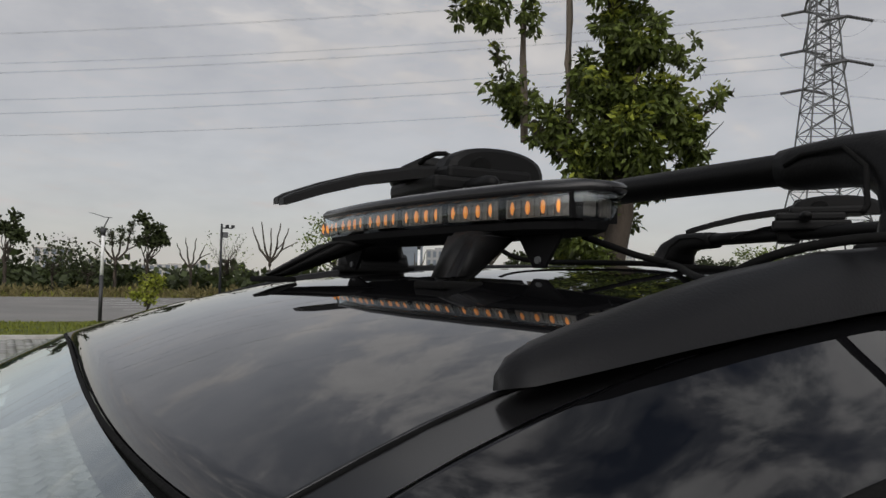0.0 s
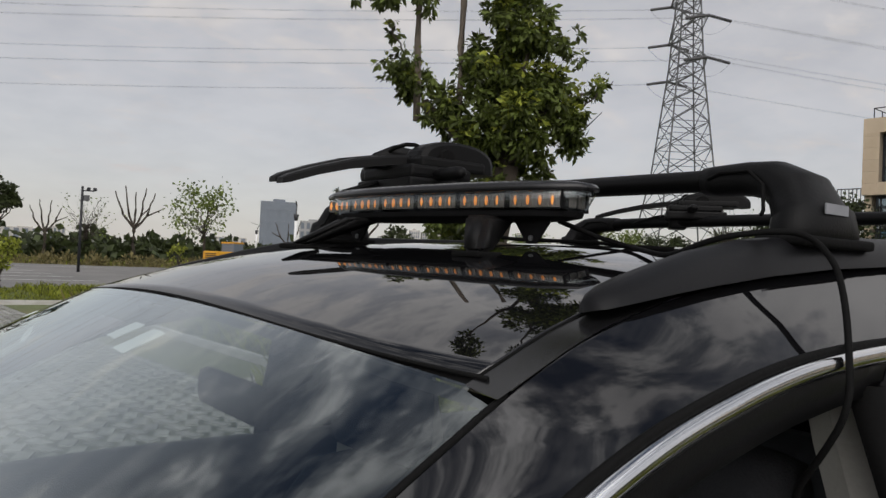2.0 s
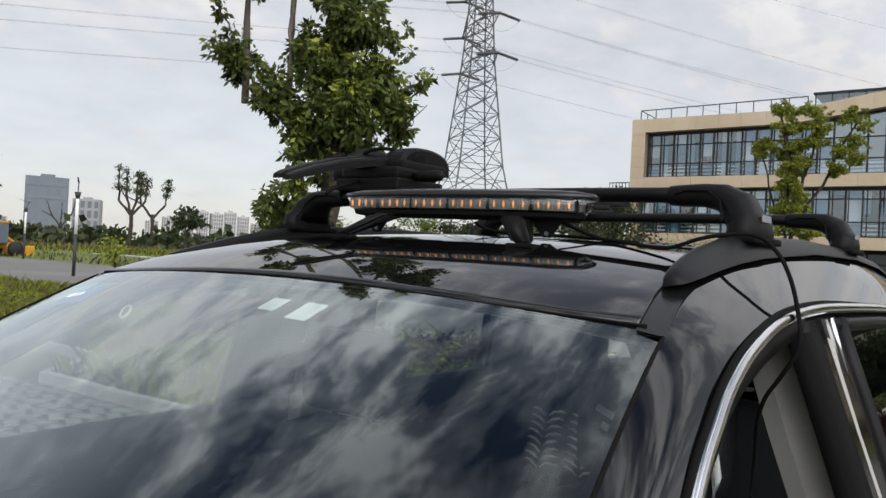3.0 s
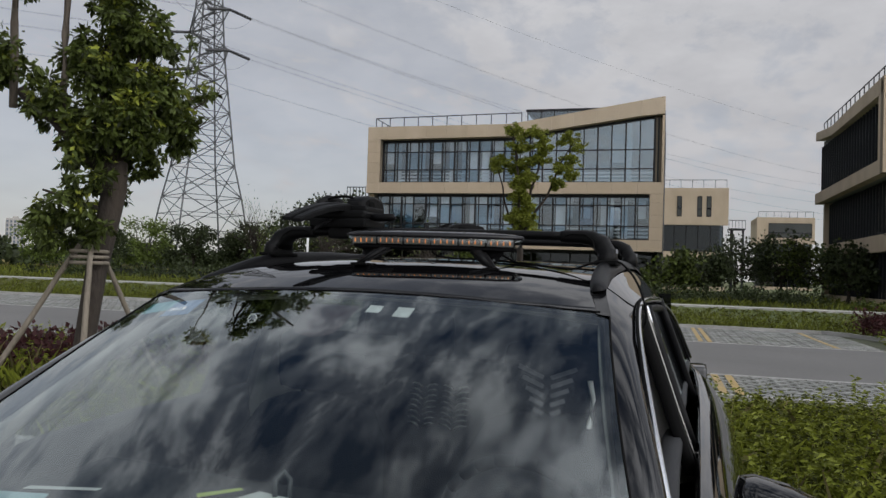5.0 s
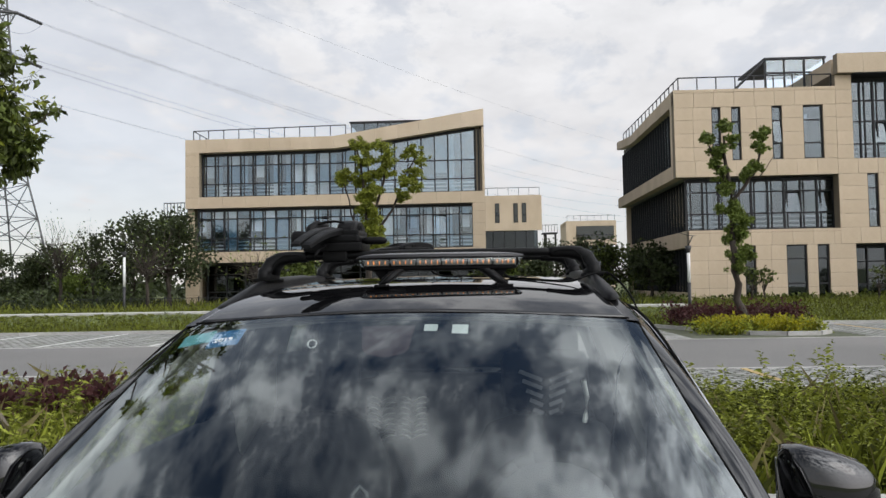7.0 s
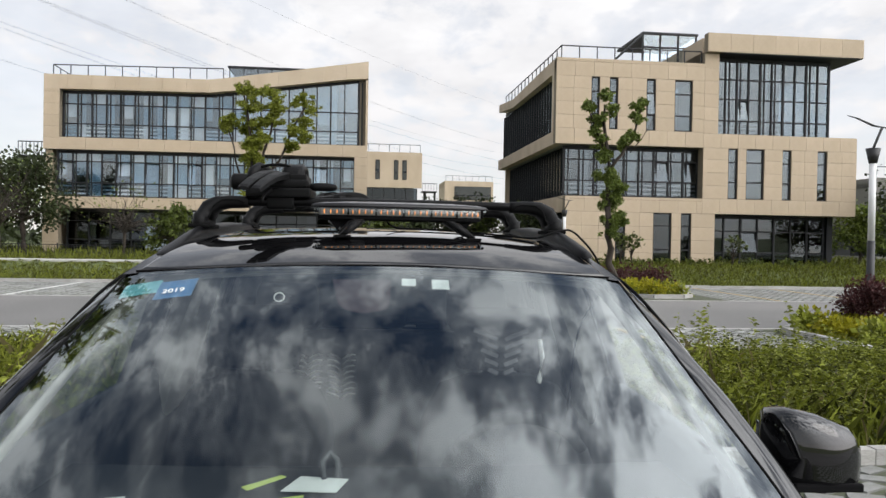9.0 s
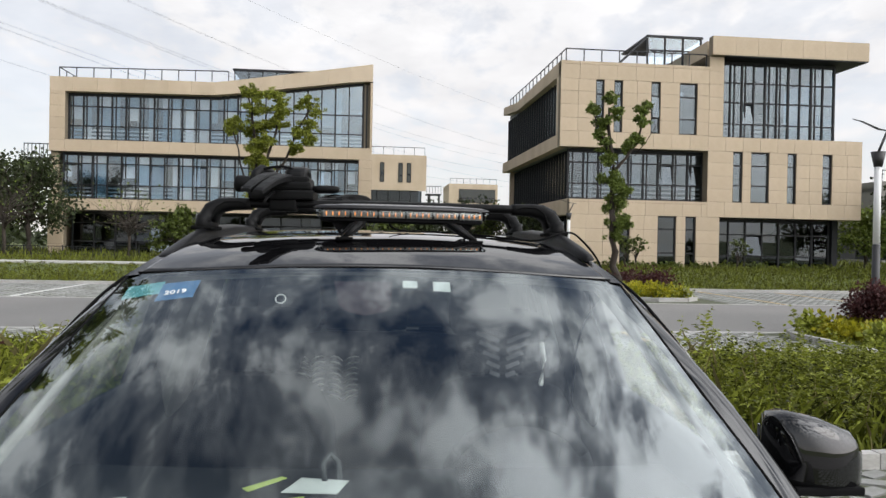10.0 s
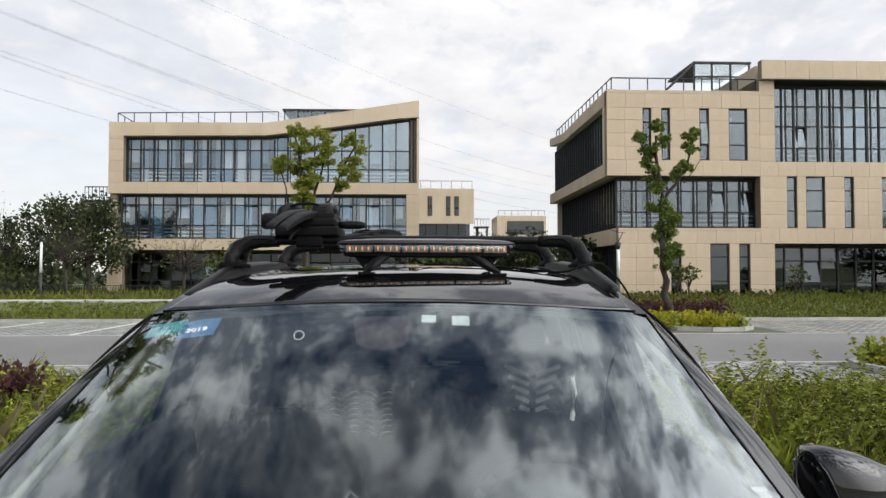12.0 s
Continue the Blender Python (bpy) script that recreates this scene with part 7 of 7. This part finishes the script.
blades("verge_grass", "short mown grass verge by the car park", (-33, -23.6, -12, 5.5), 30000, 0.04, 0.12, M["weed"], 18, 0.012)
blades("verge_grass", "green grass verge by the road", (-33, -14, 5.6, 12.9), 26000, 0.08, 0.35, M["weed"], 19, 0.014)
blades("meadow_grass", "tall meadow grass beyond the car park", (-130, -78, -40, 60), 30000, 0.2, 0.8, M["dryweed"], 20, 0.06)
blades("meadow_grass", "tall green meadow grass beyond the car park", (-130, -40, -10, 75), 26000, 0.2, 0.7, M["weed"], 21, 0.06, lambda u, v: (u < -79) | (v > 28))


def shrub_bed(name, label, spots, count, size, mat, category="shrub"):
    return stuff(name, label, category, spots, count, size, mat, 0.75, 0.1, 0.36)


def bed(u0, u1, v0, v1, n, h, r):
    out = []
    for _ in range(n):
        p = S(random.uniform(u0, u1), random.uniform(v0, v1))
        out.append((p.x, p.y, h * random.uniform(0.6, 1.0), r * random.uniform(0.7, 1.2)))
    return out


shrub_bed("flower_bed", "bright yellow-green flowering bed on the kerbed island", bed(7.2, 10.4, 21.9, 23.6, 46, 0.35, 0.3), 5200, 0.09, M["leaf_yellow"], "flower bed")
shrub_bed("flower_bed", "bright green edging plants on the kerbed island", bed(7.0, 10.6, 21.7, 24.2, 40, 0.25, 0.3), 3000, 0.1, M["leaf_bright"], "flower bed")
shrub_bed("red_shrubs", "clipped dark red shrubs on the kerbed island", bed(7.0, 10.8, 24.2, 26.2, 40, 0.6, 0.42), 6000, 0.1, M["leaf_red"])
shrub_bed("red_shrub", "rounded dark red-leaved shrub on the kerbed island", [(*S(9.75 + dx, 11.9 + dy)[:2], 0.62 + dz, 0.33) for dx, dy, dz in ((0, 0, 0), (0.3, 0.1, 0.1), (-0.25, 0.1, 0), (0.1, -0.2, 0.2), (0.1, 0.2, 0.25))], 4200, 0.06, M["leaf_red"])
shrub_bed("edging_plants", "yellow-green edging plants on the kerbed island", bed(8.5, 13.5, 10.3, 12.5, 60, 0.28, 0.26), 8000, 0.1, M["leaf_yellow"], "flower bed")
shrub_bed("edging_plants", "green edging plants on the kerbed island", bed(8.5, 13.5, 10.0, 12.5, 60, 0.3, 0.3), 7000, 0.11, M["leaf_bright"], "flower bed")
shrub_bed("red_shrubs", "low dark red-leaved shrubs among the weeds", bed(-9.5, -4.4, 6.4, 8.8, 44, 0.42, 0.38), 7500, 0.09, M["leaf_red"])
shrub_bed("hedge", "dark shrubs along the offices' lawn", bed(-3, 8, 37.5, 41, 70, 0.95, 0.8), 13000, 0.14, M["leaf_dark"])
shrub_bed("hedge", "dark shrubs before the glazed office", bed(-40, -20, 40, 47, 46, 1.0, 1.1), 7000, 0.22, M["leaf_dark"])
shrub_bed("hedge", "dark low shrubs along the office wall", bed(9, 26, 36.4, 37.6, 40, 0.75, 0.35), 4000, 0.16, M["leaf"])


# ---- lamps, poles, pylon and wires ----
def street_lamp(x, y, h, arm, label):
    root = thing("street_lamp", label, "street lamp", pose(x, y, 0), group="park lamps")
    bm = bmesh.new()
    rod(bm, (0, 0, h * 0.5), (0, 0, h - 0.28), 0.066, 0.066, 14)
    part("upper_pole", bm, M["lamp_white"], root, "white upper pole", True)
    bm = bmesh.new()
    rod(bm, (0, 0, -0.1), (0, 0, h * 0.5), 0.074, 0.074, 14)
    part("lower_pole", bm, M["lamp_black"], root, "black lower pole", True)
    bm = bmesh.new()
    rod(bm, (0, 0, h - 0.3), (0, 0, h), 0.075, 0.14, 14)
    part("head", bm, M["lamp_black"], root, "flared black lamp head", True)
    a = Vector((math.cos(radians(arm)), math.sin(radians(arm)), 0))
    bm = bmesh.new()
    rod(bm, Vector((0, 0, h)), a * 0.2 + Vector((0, 0, h + 0.42)), 0.025)
    part("stem", bm, M["lamp_black"], root, "", True)
    bm = bmesh.new()
    tube(bm, [a * 0.35 + Vector((0, 0, h + 0.42)), a * 0.0 + Vector((0, 0, h + 0.45)), a * -0.4 + Vector((0, 0, h + 0.58)), a * -0.62 + Vector((0, 0, h + 0.62))], [0.03, 0.04, 0.03, 0.015], 8, 0.4)
    part("reflector", bm, M["lamp_black"], root, "thin curved reflector blade", True)


street_lamp(-32.7, 1.9, 3.75, 62, "black and white park lamp on the grass verge")
street_lamp(-33.0, 16.0, 3.75, 150, "black and white park lamp by the car park")
street_lamp(9.62, 12.95, 3.68, 10, "black and white park lamp on the planted island")
street_lamp(7.75, 31.9, 3.15, 0, "black and white park lamp before the office")
street_lamp(*polar(-27.5, 44, END_EYE), 3.7, 0, "black and white park lamp on the lawn")
street_lamp(*polar(-67.2, 63), 3.7, 90, "black and white park lamp beyond the car park")


def camera_pole():
    x, y = polar(-78.85, 58)
    root = thing("camera_pole", "dark steel pole with two small surveillance cameras", "camera pole", pose(x, y, 0))
    bm = bmesh.new()
    rod(bm, (0, 0, -0.1), (0, 0, 5.9), 0.1, 0.08, 10)
    part("pole", bm, M["steel_dark"], root, "", True)
    bm = bmesh.new()
    rod(bm, (0, 0, 5.6), (0.15, 0.75, 5.6), 0.04)
    part("arm", bm, M["steel_dark"], root)
    for k in (0.35, 0.75):
        bm = bmesh.new()
        box(bm, 0.05, 0.4, k - 0.1, k + 0.1, 5.6, 5.82, 0.03)
        part("camera_head", bm, M["steel_dark"], root)
    bm = bmesh.new()
    box(bm, -0.15, 0.15, 0.08, 0.45, 4.9, 5.3, 0.02)
    part("control_box", bm, M["galv"], root)


camera_pole()


def digger():
    x, y = polar(-69.7, 68)
    root = thing("wheel_loader", "small yellow wheel loader parked beyond the car park", "loader", pose(x, y, 0, 0, 0, 25))
    def bit(name, dims, mat, label="", bev=0.08):
        bm = bmesh.new()
        box(bm, *dims, bev)
        return part(name, bm, mat, root, label)
    bit("engine_cover", (-0.9, 0.9, -1.0, 0.9, 0.8, 1.9), M["digger"], "yellow engine cover")
    for k in range(5):
        bm = bmesh.new()
        box(bm, -0.6, 0.6, -1.03, -0.99, 1.0 + k * 0.16, 1.08 + k * 0.16)
        part("grille_bar", bm, M["steel_dark"], root)
    bit("cab", (-0.7, 0.7, 0.9, 2.1, 1.0, 2.6), M["towerwin"], "dark glazed cab")
    bit("cab_roof", (-0.75, 0.75, 0.85, 2.15, 2.6, 2.75), M["digger"])
    bit("front_frame", (-0.6, 0.6, 2.1, 3.4, 0.6, 1.1), M["digger"])
    bit("bucket", (-1.2, 1.2, 3.6, 4.4, 0.1, 0.9), M["digger"], "yellow bucket")
    for sx in (-1, 1):
        bm = bmesh.new()
        rod(bm, (0.5 * sx, 2.0, 1.6), (0.5 * sx, 3.7, 0.7), 0.1)
        part("lift_arm", bm, M["digger"], root)
        for yy in (-0.2, 2.6):
            bm = bmesh.new()
            bmesh.ops.create_cone(bm, cap_ends=True, segments=20, radius1=0.6, radius2=0.6, depth=0.4, matrix=Matrix.Translation((0.95 * sx, yy, 0.6)) @ Matrix.Rotation(math.pi / 2, 4, "Y"))
            part("wheel", bm, M["tyre"], root, "", True)


digger()

PX, PY = -75.05, 102.7
ARM = Vector((0.85, -0.527, 0)).normalized()
RUN = Vector((-0.527, -0.85, 0)).normalized()


def pylon():
    root = thing("pylon", "grey lattice steel power pylon with three pairs of arms", "pylon", pose(PX, PY, 0.75))
    half = lambda z: lerp((-0.8, 10, 16, 34, 52, 58), (6.4, 4.95, 3.8, 2.05, 1.05, 0.3), z)
    corner = lambda z, i, j: ARM * half(z) * i + RUN * half(z) * j + Vector((0, 0, z))
    zs = [-0.8, 6, 11.5, 16.5, 21, 25, 28.5, 31, 33.6, 36, 38, 39.9, 42.3, 44.2, 46.2, 48.6, 52, 58]
    for i in (-1, 1):
        for j in (-1, 1):
            bm = bmesh.new()
            for a, b in zip(zs, zs[1:]):
                rod(bm, corner(a, i, j), corner(b, i, j), 0.14, n=4)
            part("leg", bm, M["galv"], root)
    def brace(p, q, r):
        part("brace", rod(bmesh.new(), p, q, r, n=4), M["galv"], root)
    for k, (a, b) in enumerate(zip(zs, zs[1:])):
        for s in (((-1, -1), (1, -1)), ((1, -1), (1, 1)), ((1, 1), (-1, 1)), ((-1, 1), (-1, -1))):
            brace(corner(a, *s[0]), corner(b, *s[1]), 0.075)
            brace(corner(a, *s[1]), corner(b, *s[0]), 0.075)
            brace(corner(b, *s[0]), corner(b, *s[1]), 0.06)
            if k < 5:
                m0 = (corner(a, *s[0]) + corner(b, *s[1])) / 2
                brace(m0, corner((a + b) / 2, *s[0]), 0.05)
                brace(m0, corner((a + b) / 2, *s[1]), 0.05)
    for z, reach in ((33.6, 8.0), (39.9, 8.0), (46.2, 7.5)):
        for i in (-1, 1):
            bm = bmesh.new()
            tip = ARM * reach * i + Vector((0, 0, z))
            for j in (-1, 1):
                rod(bm, corner(z + 2.4, i, j), tip, 0.09, n=4)
                rod(bm, corner(z, i, j), tip, 0.09, n=4)
                for f in (0.3, 0.6):
                    rod(bm, corner(z + 2.4, i, j).lerp(tip, f), corner(z, i, j).lerp(tip, f), 0.05, n=4)
                    rod(bm, corner(z + 2.4, i, j).lerp(tip, f), corner(z, i, j).lerp(tip, f + 0.25), 0.05, n=4)
            arm = part("cross_arm", bm, M["galv"], root)
            for j in (-1, 1):
                bm = bmesh.new()
                a, b = tip, tip + RUN * 3.6 * j + Vector((0, 0, -0.7))
                n = 9
                for q in range(n):
                    p = a.lerp(b, (q + 0.5) / n)
                    rod(bm, p - (b - a) / n * 0.36, p + (b - a) / n * 0.36, 0.27, 0.2, 7)
                rod(bm, a, b, 0.05, n=4)
                part("insulator", bm, M["insulator"], arm)
    return [(z, reach, i) for z, reach in ((33.6, 8.0), (39.9, 8.0), (46.2, 7.5)) for i in (-1, 1)]


def hang(a, b, sag, r, label):
    cu = bpy.data.curves.new("power_line", "CURVE")
    cu.dimensions, cu.bevel_depth, cu.bevel_resolution = "3D", r, 1
    sp = cu.splines.new("POLY")
    n = 24
    sp.points.add(n)
    for k in range(n + 1):
        f = k / n
        p = a.lerp(b, f) - Vector((0, 0, 4 * sag * f * (1 - f)))
        sp.points[k].co = (*p, 1)
    cu.materials.append(M["wire"])
    tagged(new("power_line", cu), label, "power line", "power lines")


def lines():
    base = Vector((PX, PY, 0.75))
    for z, reach, i in pylon():
        tip = base + ARM * reach * i + Vector((0, 0, z))
        for off in (-0.22, 0.22):
            o = ARM * off
            for j in (1, -1):
                a = tip + RUN * 3.6 * j + Vector((0, 0, -0.7)) + o
                far = tip + RUN * j * (330 if j > 0 else 340) + o + Vector((0, 0, -2))
                hang(a, far, 7.0 if j > 0 else 9.0, 0.015, "thin grey overhead power line")
        cu_a = tip + RUN * 3.6 + Vector((0, 0, -0.7))
        cu_b = tip - RUN * 3.6 + Vector((0, 0, -0.7))
        hang(cu_a, cu_b, 2.2, 0.025, "slack grey jumper cable under a pylon arm")
    top = base + Vector((0, 0, 58))
    for j in (1, -1):
        hang(top, top + RUN * j * 335, 6.0, 0.018, "thin grey overhead earth wire")


lines()


# ---- skyline ----
def tower(bearing, dist, w, d, h, floors, label, mat=None, cols=5):
    x, y = polar(bearing, dist)
    root = thing("tower_block", label, "building", pose(x, y, 0, 0, 0, -bearing + random.uniform(-12, 12)))
    bm = bmesh.new()
    box(bm, -w / 2, w / 2, 0, d, 0, h)
    box(bm, -w / 6, w / 6, d * 0.3, d * 0.7, h, h + h * 0.05)
    part("wall", bm, mat or M["tower"], root)
    for k in range(cols):
        xx = -w / 2 + w * (k + 0.5) / cols
        piece("window_strip", root, M["towerwin"], xx - w / cols * 0.28, xx + w / cols * 0.28, -0.25, 0.1, h * 0.04, h * 0.95)
    for k in range(0, floors, 2):
        piece("floor_edge", root, mat or M["tower"], -w / 2, w / 2, -0.35, 0.1, h * (0.04 + 0.92 * k / floors), h * (0.04 + 0.92 * k / floors) + h / floors * 0.5)


for b in (-49.3, -47.6):
    tower(b, 1000, 19, 14, 46, 18, "distant pale grey residential tower")
for k, (b, h) in enumerate(((-56.6, 44), (-55.6, 46), (-54.6, 44), (-53.7, 47), (-52.8, 42), (-57.8, 36), (-59.0, 30), (-51.8, 34))):
    tower(b, 1050, 15, 13, h, 16, "distant pale pinkish residential tower")
tower(-65.6, 420, 19, 14, 31, 9, "dark glazed office tower in the distance", M["towerwin"], 4)
tower(-63.2, 470, 14, 14, 24, 8, "grey office tower in the distance", M["slab"], 4)
tower(-89.6, 700, 30, 14, 27, 8, "distant grey residential block on the skyline")
tower(-86.8, 900, 24, 14, 24, 8, "distant grey residential block on the skyline")
tower(-84.5, 900, 40, 14, 19, 6, "distant grey residential block on the skyline")
tower(-81.9, 950, 45, 14, 21, 6, "distant grey residential block on the skyline")
tower(-80.2, 900, 20, 14, 22, 6, "distant grey residential block on the skyline")
tower(-69.0, 900, 40, 14, 21, 6, "distant grey residential block on the skyline")


# ---- grass pavers: rows of slanting blocks with open joints ----
def paver_field(parent, u0, u1, v0, v1, near, keep=None):
    du, dv = 0.3, 0.2
    vs, fs = [], []
    made = 0
    j = 0
    v = v0 + dv / 2
    while v < v1:
        u = u0 + (du / 2 if j % 2 else 0)
        while u < u1:
            if keep is None or keep(u, v):
                z1 = 0.026 + random.uniform(-0.003, 0.003)
                if near(u, v) and made < 290:
                    piece("paver", parent, M["paver_one"], u - 0.12, u + 0.12, v - 0.066, v + 0.066, -0.02, z1, Matrix.Rotation(radians(24 if j % 2 else -24), 4, "Z"))
                    made += 1
                else:
                    c, s_ = math.cos(radians(24 if j % 2 else -24)), math.sin(radians(24 if j % 2 else -24))
                    b = len(vs)
                    for zz, e in ((-0.02, 1.0), (z1, 0.94)):
                        for a, d in ((-0.12, -0.066), (0.12, -0.066), (0.12, 0.066), (-0.12, 0.066)):
                            vs.append((u + (a * c - d * s_) * e, v + (a * s_ + d * c) * e, zz))
                    fs += [(b + 4, b + 5, b + 6, b + 7), (b, b + 1, b + 5, b + 4), (b + 1, b + 2, b + 6, b + 5), (b + 2, b + 3, b + 7, b + 6), (b + 3, b, b + 4, b + 7)]
            u += du
        v += dv
        j += 1
    tagged(raw("paver_rows", vs, fs, M["paver"], parent), kind="stuff")


paver_field(bays_near, -14, 30, 9.72, 12.86, lambda u, v: 1.5 < u < 4.5, lambda u, v: not (8.0 < u < 14))
paver_field(bays_far, -33, 30, 20.35, 26.5, lambda u, v: False, lambda u, v: not (6.3 < u < 11.3))
paver_field(bays_own, -23.3, 14, -3.1, 3.7, lambda u, v: 2.2 < u < 6 and v > 2.2, lambda u, v: u < -0.9 or v > 2.0 or u > 1.2)
